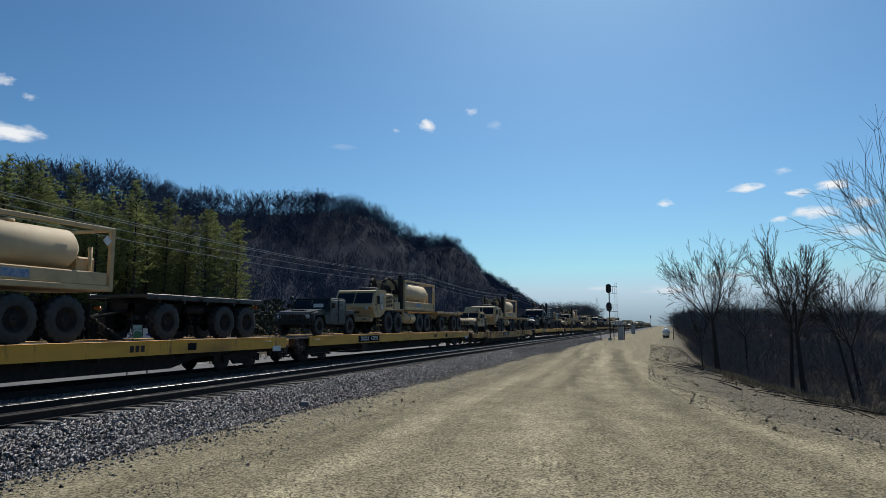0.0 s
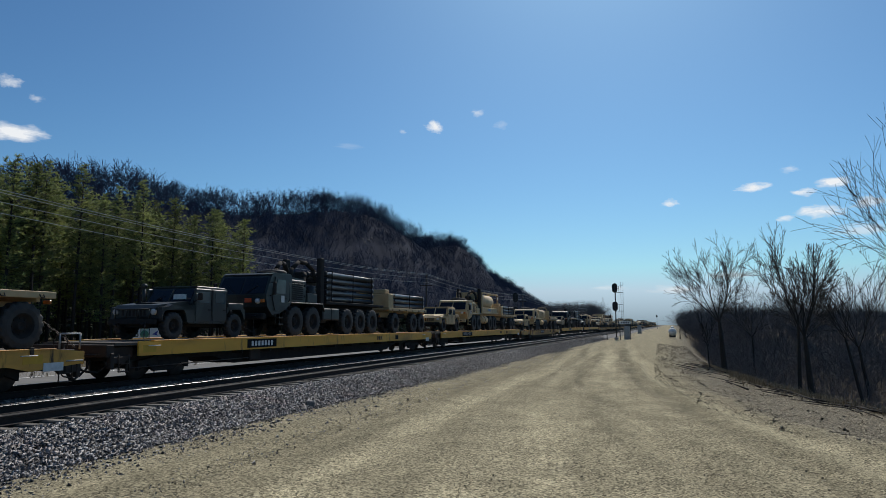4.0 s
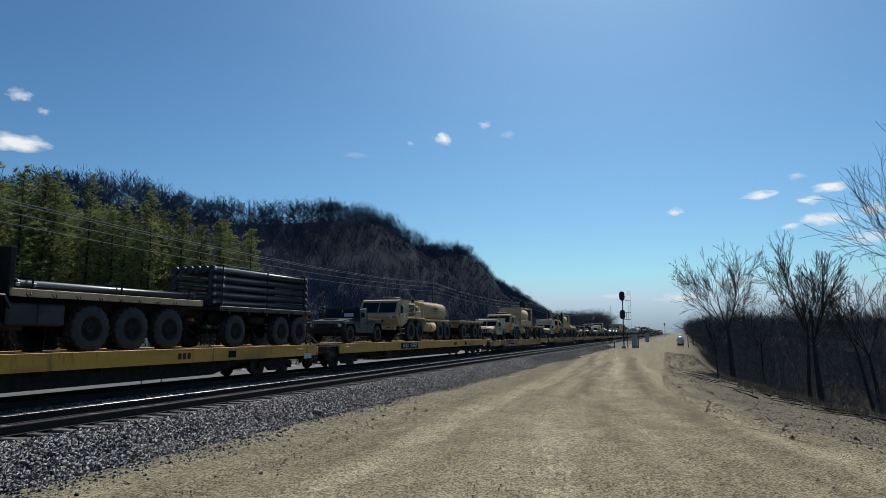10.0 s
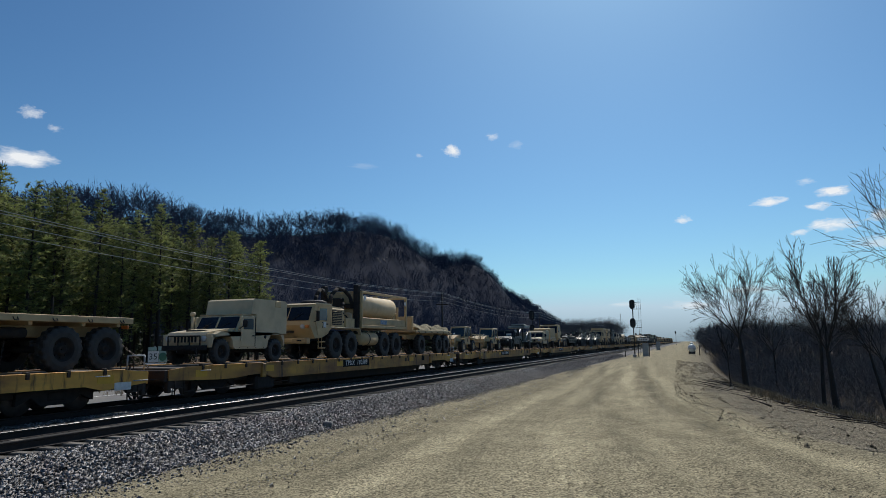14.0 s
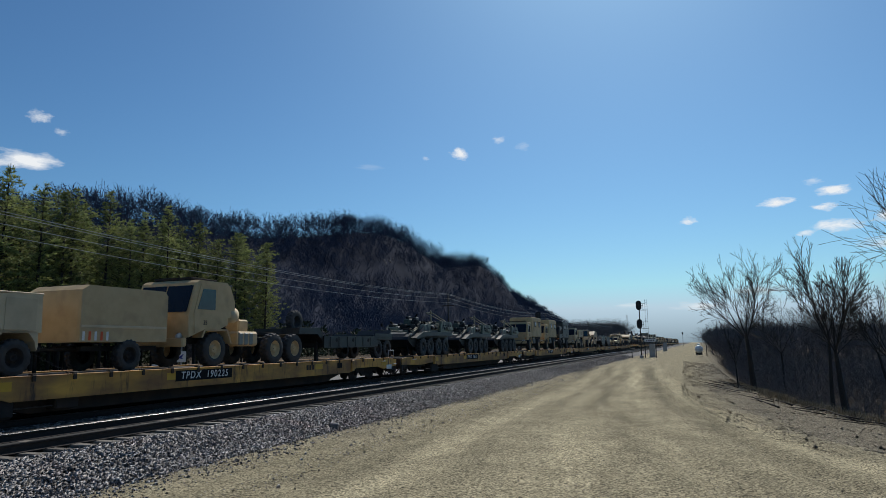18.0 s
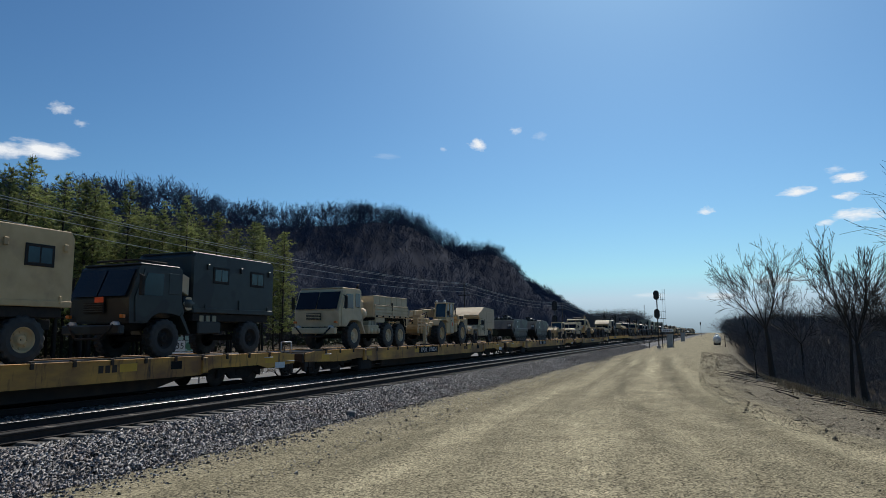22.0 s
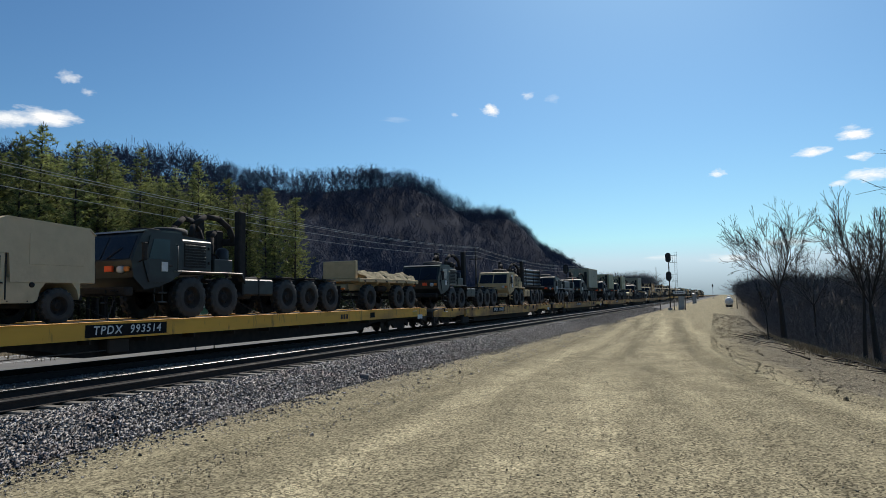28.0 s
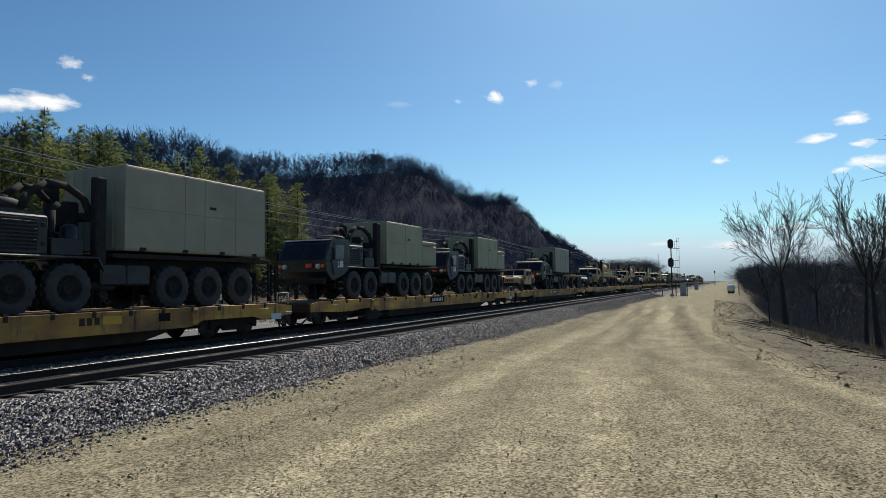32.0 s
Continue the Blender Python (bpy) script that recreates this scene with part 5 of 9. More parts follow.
def letters(text, size, parent, at, material, name="lettering", label="", spread=1.0):
    """Flat letters on a face that looks along +x."""

    def make():
        c = bpy.data.curves.new("lettering", "FONT")
        c.body, c.size, c.extrude, c.align_x, c.align_y = text, size, 0.002, "CENTER", "CENTER"
        c.resolution_u, c.space_character, c.shear = 3, spread, 0.12 if spread > 1 else 0.0
        c.offset = size * 0.012
        ob = bpy.data.objects.new("lettering", c)
        me = bpy.data.meshes.new_from_object(ob)
        bpy.data.objects.remove(ob)
        me.materials.clear()
        me.materials.append(material)
        return me

    ob = new(name, cached(("text", text, size, material.name), make))
    ob.parent = parent
    ob.matrix_local = Matrix(((0, 0, 1, at[0]), (1, 0, 0, at[1]), (0, 1, 0, at[2]), (0, 0, 0, 1)))
    return tagged(ob, label) if label else ob


def tyre_mesh(r, w):
    """One closed tyre whose tread stands up in staggered lugs."""
    n = 72
    prof = [(-w / 2 + 0.16, 0.51, 0, 0), (-w / 2 + 0.01, 0.53, 0, 0), (-w / 2, 0.72, 0, 0), (-w / 2 + 0.02, 0.89, 0.05, 0), (-w / 2 + 0.05, 0.95, 0.05, 0), (-0.01, 0.955, 0.045, 0), (0.01, 0.955, 0.045, 1), (w / 2 - 0.05, 0.95, 0.05, 1), (w / 2 - 0.02, 0.89, 0.05, 1), (w / 2, 0.72, 0, 1), (w / 2 - 0.01, 0.53, 0, 1), (w / 2 - 0.16, 0.51, 0, 1)]
    m = len(prof)
    vs, fs = [], []
    for k in range(n):
        a = 2 * math.pi * k / n
        for x, f, lug, side in prof:
            q = r * (f + (lug if ((k + side * 2) // 2) % 2 else 0))
            vs.append((x, q * math.cos(a), q * math.sin(a)))
    for k in range(n):
        for i in range(m - 1):
            fs.append((k * m + i, k * m + i + 1, (k + 1) % n * m + i + 1, (k + 1) % n * m + i))
    return G().add(vs, fs).mesh("wheel", M_RUBBER)


def rim_mesh(r, w, material):
    k = w / 2
    g = G().lathe([(k - 0.09, 0.02), (k - 0.05, r * 0.16), (k - 0.06, r * 0.2), (k - 0.13, r * 0.23), (k - 0.15, r * 0.4), (k - 0.08, r * 0.48), (k - 0.015, r * 0.53), (k - 0.045, r * 0.54)], "x", 20, caps=False)
    for i in range(8):
        a = 2 * math.pi * i / 8
        g.tube((k - 0.15, r * 0.33 * math.cos(a), r * 0.33 * math.sin(a)), (k - 0.11, r * 0.33 * math.cos(a), r * 0.33 * math.sin(a)), 0.025 * r / 0.5, n=5)
    return g.mesh("rim", material)


def wheel(t, x, y, r, w, material):
    ob = part("wheel", cached(("tyre", r, w), lambda: tyre_mesh(r, w)), M_RUBBER, t, at=(x, y, r))
    if x < 0:
        ob.rotation_euler = (0, 0, math.pi)
    part("rim", cached(("rim", r, w, material.name), lambda: rim_mesh(r, w, material)), material, ob)
    return ob


def arch(cy, r, z, n=7):
    """Points of a wheel opening, from front to rear, along the lower edge of a side."""
    return [(cy - r * math.cos(math.pi * i / n), z + r * math.sin(math.pi * i / n) * 0.98) for i in range(n + 1)]


def lash(t, ends):
    """Chains from a vehicle down to the deck, each a row of links."""
    for a, b in ends:
        a, b = Vector(a), Vector(b)
        g, n = G(), max(4, int((b - a).length / 0.13))
        for k in range(n):
            p, q = a.lerp(b, k / n), a.lerp(b, (k + 0.8) / n)
            w = Vector((0.022, 0, 0)) if k % 2 else Vector((0, 0, 0.022))
            g.tube(p - w, q - w, 0.011, n=4).tube(p + w, q + w, 0.011, n=4)
        part("lashing_chain", g, M_STEEL, t)


# ---- high-mobility cars ----
def humvee(kind, col, label, mark=""):
    t = thing("utility_car", label, "military car", "utility cars on the train")
    W = 1.07
    side = [(-0.62, 0.72), (-0.6, 0.98), (0.9, 1.1), (3.9, 1.1), (3.92, 0.75)] + arch(3.3, 0.58, 0.62)[::-1] + [(2.6, 0.55), (0.72, 0.55)] + arch(0.0, 0.6, 0.62)[::-1]
    part("body", G().prism(side, -W, W, 0.012), col, t)
    part("chassis", G().box(-0.5, 0.5, -0.55, 3.8, 0.42, 0.72).box(-0.9, 0.9, -0.08, 0.08, 0.4, 0.52).box(-0.9, 0.9, 3.22, 3.38, 0.4, 0.52), M_UNDER, t)
    hood = [(-0.66, 0.98), (-0.66, 1.06), (-0.55, 1.16), (0.3, 1.27), (0.98, 1.33), (0.98, 1.05)]
    h = part("hood", G().prism(hood, -0.86, 0.86, 0.02), col, t)
    part("hood_vent", G().box(-0.35, 0.35, -0.28, 0.12, 1.2, 1.255), M_UNDER, h)
    f = G().prism([(-0.6, 0.98), (-0.6, 1.08), (0.5, 1.18), (0.95, 1.16), (0.95, 1.04)], 0.82, W - 0.01).prism([(-0.6, 0.98), (-0.6, 1.08), (0.5, 1.18), (0.95, 1.16), (0.95, 1.04)], -W + 0.01, -0.82)
    part("fender", f, col, t)
    gr = part("grille", G().box(-0.62, 0.62, -0.69, -0.62, 0.76, 1.06), col, t)
    for i in range(7):
        x = -0.45 + 0.15 * i
        part("slat_gap", G().box(x - 0.045, x + 0.045, -0.7, -0.685, 0.8, 1.02, 0.004), M_UNDER, gr)
    for x in (-0.78, 0.78):
        part("headlight", G().lathe([(-0.71, 0.05), (-0.7, 0.095), (-0.62, 0.105)], "y", 12, (x, 0, 0.93)), M_LAMP, t)
    part("bumper", G().box(-0.95, 0.95, -0.8, -0.66, 0.52, 0.7).box(-0.1, 0.1, -0.82, -0.6, 0.55, 0.64), M_UNDER, t)
    part("brush_guard", G().path([(-0.7, -0.75, 0.7), (-0.7, -0.76, 1.02), (0.7, -0.76, 1.02), (0.7, -0.75, 0.7)], 0.025).path([(-0.25, -0.76, 0.7), (-0.25, -0.76, 1.02)], 0.02).path([(0.25, -0.76, 0.7), (0.25, -0.76, 1.02)], 0.02), M_UNDER if kind in ("box", "amb", "shelter") else col, t)
    amb = kind == "amb"
    roof_end = {"hard": 2.86, "slant": 3.0, "turret": 3.0, "pickup": 2.0, "box": 1.95, "shelter": 1.95, "amb": 1.9}[kind]
    top = 1.84
    cab = [(0.95, 1.1), (0.93, 1.28), (1.22, top - 0.04), (1.28, top), (roof_end, top), (roof_end + 0.04, top - 0.05), (roof_end + 0.06, 1.1)]
    if kind in ("slant", "turret"):
        cab = cab[:4] + [(2.7, top), (3.85, 1.3), (3.88, 1.1)]
    part("cab", G().prism(cab, -0.98, 0.98, 0.015), col, t)
    # roof in a lighter tone than the sides, as if sunlit
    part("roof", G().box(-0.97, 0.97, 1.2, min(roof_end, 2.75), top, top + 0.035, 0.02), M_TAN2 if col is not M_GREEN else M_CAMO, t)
    ws = part("windscreen", G().add([(x, y - 0.012, z) for x, y, z in ((-0.9, 0.935, 1.33), (0.9, 0.935, 1.33), (0.88, 1.2, 1.76), (-0.88, 1.2, 1.76))] + [(x, y + 0.01, z) for x, y, z in ((-0.9, 0.935, 1.33), (0.9, 0.935, 1.33), (0.88, 1.2, 1.76), (-0.88, 1.2, 1.76))], [(0, 1, 2, 3), (7, 6, 5, 4), (0, 4, 5, 1), (1, 5, 6, 2), (2, 6, 7, 3), (3, 7, 4, 0)]), M_GLASS, t)
    part("divider", G().tube((0, 0.915, 1.32), (0, 1.185, 1.78), 0.035, n=6), col, ws)
    doors = [(1.02, 1.86), (1.92, 2.72)] if kind in ("hard", "slant", "turret") else [(1.02, 1.88)]
    for y0, y1 in doors:
        for s in (-1, 1):
            d = part("door", G().box(s * 0.975, s * 1.085, y0, y1, 0.62, 1.78, 0.025), col, t)
            part("window", G().box(s * 1.075, s * 1.092, y0 + 0.14, y1 - 0.12, 1.28, 1.68, 0.006), M_PANE, d)
            part("handle", G().box(s * 1.085, s * 1.11, y1 - 0.2, y1 - 0.06, 1.02, 1.06, 0.006), M_UNDER, d)
    for s in (-1, 1):
        part("mirror", G().box(s * 1.16, s * 1.36, 0.98, 1.06, 1.36, 1.62, 0.03).tube((s * 1.0, 1.02, 1.3), (s * 1.2, 1.02, 1.42), 0.018, n=5), M_UNDER, t)
    part("air_intake", G().tube((-0.92, 0.72, 1.15), (-0.92, 0.72, 1.82), 0.06, n=10).lathe([(1.82, 0.1), (1.92, 0.1), (1.96, 0.05)], "z", 10, (-0.92, 0.72, 0)), col, t)
    if kind in ("hard", "pickup"):
        y0 = roof_end + 0.08
        part("cargo_bed", G().box(-1.0, -0.94, y0, 3.9, 1.1, 1.32).box(0.94, 1.0, y0, 3.9, 1.1, 1.32).box(-1.0, 1.0, 3.84, 3.9, 1.1, 1.32), col, t)
    if kind == "pickup":
        part("spare_wheel", cached(("tyre", 0.47, 0.3), lambda: tyre_mesh(0.47, 0.3)), M_RUBBER, t, "spare tyre standing in the cargo bed", at=(0.35, 2.55, 1.42))
    if kind == "hard" and col is M_TAN2:
        part("spare_wheel", cached(("tyre", 0.47, 0.3), lambda: tyre_mesh(0.47, 0.3)), M_RUBBER, t, "spare tyre carried at the back", at=(0.1, 3.75, 1.45))
    if kind == "turret":
        part("gun_shield", G().prism([(1.35, 1.88), (1.8, 2.35), (1.86, 2.35), (1.55, 1.88)], -0.5, 0.5).prism([(2.6, 1.88), (2.9, 2.3), (2.96, 2.3), (2.8, 1.88)], -0.6, 0.6), col, t, "open roof hatch armour plates")
        part("turret_ring", G().lathe([(1.87, 0.6), (1.98, 0.58)], "z", 20, (0, 2.1, 0)).tube((0, 1.5, 2.0), (0, 2.0, 2.2), 0.05, n=6), M_UNDER, t)
        part("side_vent", G().box(1.0, 1.05, 3.1, 3.75, 1.12, 1.3), M_UNDER, t)
    if kind == "box":
        b = part("cargo_body", G().prism([(1.9, 1.08), (1.9, 1.86), (2.0, 2.02), (3.95, 2.08), (3.98, 1.08)], -1.07, 1.07, 0.01), col, t)
        part("cover", G().prism([(1.35, 1.88), (1.45, 1.96), (2.0, 2.0), (2.0, 1.88)], -0.95, 0.95).box(-1.08, 1.08, 1.98, 3.97, 2.05, 2.1), col, b)
        for y in (2.05, 2.95):
            part("side_panel", G().box(1.065, 1.085, y, y + 0.85, 1.15, 1.95), col, b)
        part("eyelet", G().lathe([(-0.02, 0.05), (0.02, 0.05)], "x", 8, (0.9, 1.6, 1.98)), col, b)
    if kind == "shelter":
        b = part("shelter_box", G().prism([(1.62, 1.88), (1.72, 2.42), (1.84, 2.48), (3.95, 2.48), (4.05, 2.4), (4.05, 1.12), (1.95, 1.12), (1.95, 1.88)], -1.07, 1.07, 0.012), M_TAN2, t)
        part("rear_door", G().box(-0.55, 0.55, 4.045, 4.07, 1.2, 2.35), M_TAN2, b)
        part("vent", G().box(1.06, 1.09, 3.2, 3.6, 2.2, 2.45), M_TAN, b)
    if amb:
        prof = [(0.55, 2.0), (0.62, 2.12), (1.9, 2.62), (4.12, 2.5), (4.3, 2.34), (4.33, 1.05), (2.0, 1.05), (1.95, 1.75), (0.7, 1.86)]
        b = part("ambulance_box", G().prism(prof, -1.09, 1.09, 0.012), M_CANVAS, t, "tan box body with sloped roof")
        part("roof_skin", G().prism([(0.5, 2.06), (1.9, 2.645), (4.14, 2.525), (4.34, 2.34), (4.12, 2.48), (1.9, 2.6)], -1.1, 1.1), M_TAN2, b)
        part("side_panel", G().box(1.085, 1.105, 2.45, 3.95, 1.5, 2.28), M_CANVAS, b)
    for x in (-0.92, 0.92):
        for y in (0.0, 3.3):
            wheel(t, x, y, 0.47, 0.3, M_UNDER)
    for s in (-1, 1):
        part("tail_light", G().box(s * 0.8, s * 1.0, 3.9, 3.95, 0.92, 1.02, 0.01), M_AMBER, t)
    if mark:
        letters(mark, 0.34, t, (1.095, 1.5, 1.0), M_STENCIL, "door_mark")
    for y0, y1 in doors:
        for s in (-1, 1):
            for z in (0.85, 1.5):
                part("hinge", G().box(s * 1.08, s * 1.108, y0 - 0.03, y0 + 0.05, z, z + 0.1, 0.006), col, t)
            part("door_seal", G().box(s * 1.07, s * 1.088, y1 + 0.003, y1 + 0.03, 0.64, 1.76, 0.003), M_UNDER, t)
    for s in (-1, 1):
        part("roof_gutter", G().box(s * 0.96, s * 1.0, 1.2, min(roof_end, 2.75), top - 0.03, top + 0.02, 0.008), col, t)
        part("wiper", G().tube((0.2 + 0.4 * (s - 1), 0.91, 1.36), (0.55 + 0.4 * (s - 1), 1.02, 1.56), 0.012, n=4), M_UNDER, t)
        part("tow_hook", G().path([(s * 0.5, -0.8, 0.55), (s * 0.5, -0.92, 0.52), (s * 0.58, -0.92, 0.52), (s * 0.58, -0.8, 0.55)], 0.022), M_UNDER, t)
    part("rear_bumper", G().box(-0.95, 0.95, 3.92, 4.06, 0.6, 0.76, 0.02).path([(0.6, 4.06, 0.62), (0.6, 4.16, 0.6), (0.7, 4.16, 0.6), (0.7, 4.06, 0.62)], 0.02), M_UNDER, t)
    part("fuel_filler", G().lathe([(1.06, 0.07), (1.09, 0.07), (1.1, 0.04)], "x", 10, (0, 2.55 if kind not in ("hard", "slant", "turret") else 3.0, 1.0)), M_UNDER, t)
    part("antenna_base", G().lathe([(1.12, 0.06), (1.22, 0.05), (1.3, 0.02)], "z", 8, (-0.95, 3.75, 0)), M_UNDER, t)
    for k in range(4):
        part("rocker_bolt", G().lathe([(1.065, 0.02), (1.078, 0.018)], "x", 6, (0, 0.95 + 0.5 * k, 0.6)), M_UNDER, t)
    lash(t, (((0.6, -0.8, 0.58), (1.25, -1.55, 0.02)), ((0.6, 4.0, 0.62), (1.25, 4.75, 0.02))))
    if kind in ("hard", "pickup", "slant") and col is M_GREEN:
        part("windscreen_notice", G().box(0.2, 0.75, 0.905, 0.915, 1.4, 1.58, 0.002), M_LETTER, t)
    return t


# ---- heavy eight- and ten-wheeled trucks ----
def heavy_truck(kind, col, label, axles, load, mark=""):
    t = thing("heavy_truck", label, "military truck", "heavy trucks on the train")
    W, end = 1.22, axles[-1] + 1.25
    five = len(axles) == 5
    part("frame", G().box(-0.55, -0.4, -1.6, end, 0.85, 1.15).box(0.4, 0.55, -1.6, end, 0.85, 1.15).box(-0.55, 0.55, end - 0.15, end, 0.85, 1.15), M_UNDER, t)
    for y in axles:
        part("axle", G().tube((-0.95, y, 0.66), (0.95, y, 0.66), 0.1, n=8).lathe([(-0.22, 0.12), (-0.1, 0.24), (0.1, 0.24), (0.22, 0.12)], "x", 10, (0, y, 0.66)), M_UNDER, t)
        for s in (-1, 1):
            wheel(t, s * 1.02, y, 0.665, 0.4, M_UNDER)
    # cab: slanted nose, wide screens
    cab = [(-1.95, 0.95), (-2.42, 1.55), (-2.38, 1.72), (-1.98, 2.55), (-1.85, 2.68), (-0.55, 2.72), (-0.45, 2.66), (-0.45, 1.45), (-0.95, 1.12), (-1.35, 0.98)]
    if five:
        cab = [(-1.9, 0.9), (-2.3, 1.25), (-2.38, 1.75), (-2.0, 2.58), (-1.88, 2.68), (-0.5, 2.72), (-0.42, 2.66), (-0.42, 1.45), (-0.95, 1.12), (-1.35, 0.98)]
    c = part("cab", G().prism(cab, -W, W, 0.012), col, t)
    # lighter colour puts sun and sky light on the cab top
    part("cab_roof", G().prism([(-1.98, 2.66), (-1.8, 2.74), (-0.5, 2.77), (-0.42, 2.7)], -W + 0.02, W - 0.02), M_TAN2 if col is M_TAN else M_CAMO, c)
    for x0, x1 in ((-1.12, -0.04), (0.04, 1.12)):
        q = [(x0, -2.36, 1.8), (x1, -2.36, 1.8), (x1 * 0.96, -2.02, 2.52), (x0 * 0.96, -2.02, 2.52)]
        part("windscreen", G().add([(x, y - 0.02, z) for x, y, z in q] + [(x, y + 0.03, z) for x, y, z in q], [(0, 1, 2, 3), (7, 6, 5, 4), (0, 4, 5, 1), (1, 5, 6, 2), (2, 6, 7, 3), (3, 7, 4, 0)]), M_GLASS, c)
    for s in (-1, 1):
        d = part("door", G().prism([(-1.75, 1.12), (-1.95, 1.7), (-1.72, 2.55), (-0.85, 2.58), (-0.82, 1.2), (-1.0, 1.12)], s * (W - 0.005), s * (W + 0.03)), col, c)
        part("window", G().prism([(-1.78, 1.82), (-1.6, 2.45), (-0.98, 2.47), (-0.98, 1.82)], s * (W + 0.025), s * (W + 0.042)), M_PANE, d)
        part("mirror", G().box(s * 1.4, s * 1.52, -2.2, -2.05, 1.75, 2.3, 0.03).tube((s * 1.2, -2.0, 2.3), (s * 1.45, -2.1, 2.28), 0.018, n=5).tube((s * 1.2, -2.1, 1.7), (s * 1.45, -2.13, 1.78), 0.018, n=5), M_UNDER, t)
        part("headlight", G().lathe([(-0.07, 0.03), (-0.05, 0.1), (0.06, 0.12)], "y", 12, (s * 0.85, -2.42, 1.48)), M_LAMP, c)
        part("turn_light", G().box(s * 1.0, s * 1.16, -2.45, -2.36, 1.42, 1.56, 0.015), M_AMBER, c)
        part("cab_step", G().box(s * 0.98, s * 1.2, -1.35, -1.0, 0.5, 0.56).box(s * 0.98, s * 1.2, -1.35, -1.0, 0.78, 0.84).box(s * 1.0, s * 1.03, -1.35, -1.3, 0.5, 1.1).box(s * 1.0, s * 1.03, -1.05, -1.0, 0.5, 1.1), col, t)
        # fender in the lighter tone, for the sun's highlight along its top
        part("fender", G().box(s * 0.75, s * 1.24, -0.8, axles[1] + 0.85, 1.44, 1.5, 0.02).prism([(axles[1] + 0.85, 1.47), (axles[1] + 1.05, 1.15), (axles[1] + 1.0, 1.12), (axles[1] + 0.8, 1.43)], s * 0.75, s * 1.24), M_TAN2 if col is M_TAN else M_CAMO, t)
    part("bumper", G().box(-1.15, 1.15, -2.5, -2.2, 0.72, 0.98, 0.04).box(-0.4, 0.4, -2.55, -2.2, 0.78, 0.92), M_UNDER if col is not M_TAN else col, t)
    part("notice", G().box(1.255, 1.262, -1.3, -1.05, 1.45, 1.75, 0.002), M_LETTER, t, "white paper notice taped to the door")
    part("nose_panel", G().box(0.25, 0.55, -2.46, -2.38, 1.42, 1.6, 0.01) if col is M_GREEN else G().prism([(-2.42, 1.2), (-2.44, 1.3), (-2.38, 1.3), (-2.36, 1.2)], -0.4, 0.4), M_SIGNORANGE if col is M_GREEN else M_RUST, c)
    # engine bay behind the cab
    e = part("engine_cover", G().box(-1.1, 1.1, -0.42, 1.0, 1.5, 2.55, 0.05), col, t)
    part("radiator_grille", G().box(1.09, 1.115, -0.25, 0.7, 1.62, 2.45), M_RUST if col is M_TAN else M_UNDER, e)
    for k in range(8):
        part("louvre", G().box(1.11, 1.13, -0.22, 0.67, 1.68 + 0.095 * k, 1.71 + 0.095 * k, 0.004), col, e)
    # lid lighter than its cover, with top light in the colour
    part("engine_lid", G().prism([(-0.42, 2.55), (-0.35, 2.68), (0.9, 2.62), (1.0, 2.55)], -1.0, 1.0), M_TAN2 if col is M_TAN else M_CAMO, e)
    part("exhaust_stack", G().tube((0.75, 1.3, 1.5), (0.75, 1.3, 2.75), 0.11, n=10).tube((0.75, 1.3, 2.75), (0.75, 1.5, 2.95), 0.08, n=8), M_UNDER, t)
    part("air_cleaner", G().lathe([(1.5, 0.22), (2.3, 0.22), (2.4, 0.1)], "z", 14, (0.85, 1.75, 0)).box(-0.9, 0.5, 1.3, 1.95, 1.45, 2.2, 0.05), col, t)
    part("toolbox", G().box(0.62, 1.15, 1.05, 1.95, 1.5, 1.95, 0.03), col, t)
    # fittings on the cab
    for s in (-1, 1):
        part("wiper", G().tube((s * 0.25, -2.4, 1.8), (s * 0.7, -2.24, 2.16), 0.014, n=4), M_UNDER, c)
        part("grab_handle", G().path([(s * (W + 0.02), -0.72, 1.5), (s * (W + 0.08), -0.7, 1.52), (s * (W + 0.08), -0.7, 2.3), (s * (W + 0.02), -0.72, 2.32)], 0.016, 5), col, c)
        for z in (1.35, 1.95):
            part("door_hinge", G().box(s * (W + 0.01), s * (W + 0.045), -1.92 if z > 1.5 else -1.84, -1.82 if z > 1.5 else -1.74, z, z + 0.09, 0.006), col, c)
        part("door_latch", G().box(s * (W + 0.025), s * (W + 0.05), -1.02, -0.88, 1.6, 1.66, 0.006), M_UNDER, c)
        part("door_gap", G().prism([(-0.83, 1.2), (-0.85, 2.58), (-0.83, 2.58), (-0.81, 1.2)], s * (W - 0.005), s * (W + 0.004)), M_UNDER, c)
        part("mud_flap", G().box(s * 0.8, s * 1.2, axles[-1] + 0.78, axles[-1] + 0.8, 0.45, 1.15, 0.004), M_UNDER, t)
        part("tow_eye", G().path([(s * 0.75, -2.5, 0.86), (s * 0.75, -2.66, 0.86), (s * 0.85, -2.66, 0.86), (s * 0.85, -2.5, 0.86)], 0.028), M_UNDER, t)
        part("rear_light", G().box(s * 0.85, s * 1.1, end - 0.02, end + 0.04, 0.95, 1.05, 0.01), M_AMBER, t)
    part("roof_hatch", G().lathe([(2.74, 0.42), (2.82, 0.42), (2.84, 0.36)], "z", 18, (0.45, -1.2, 0)), M_UNDER, c)
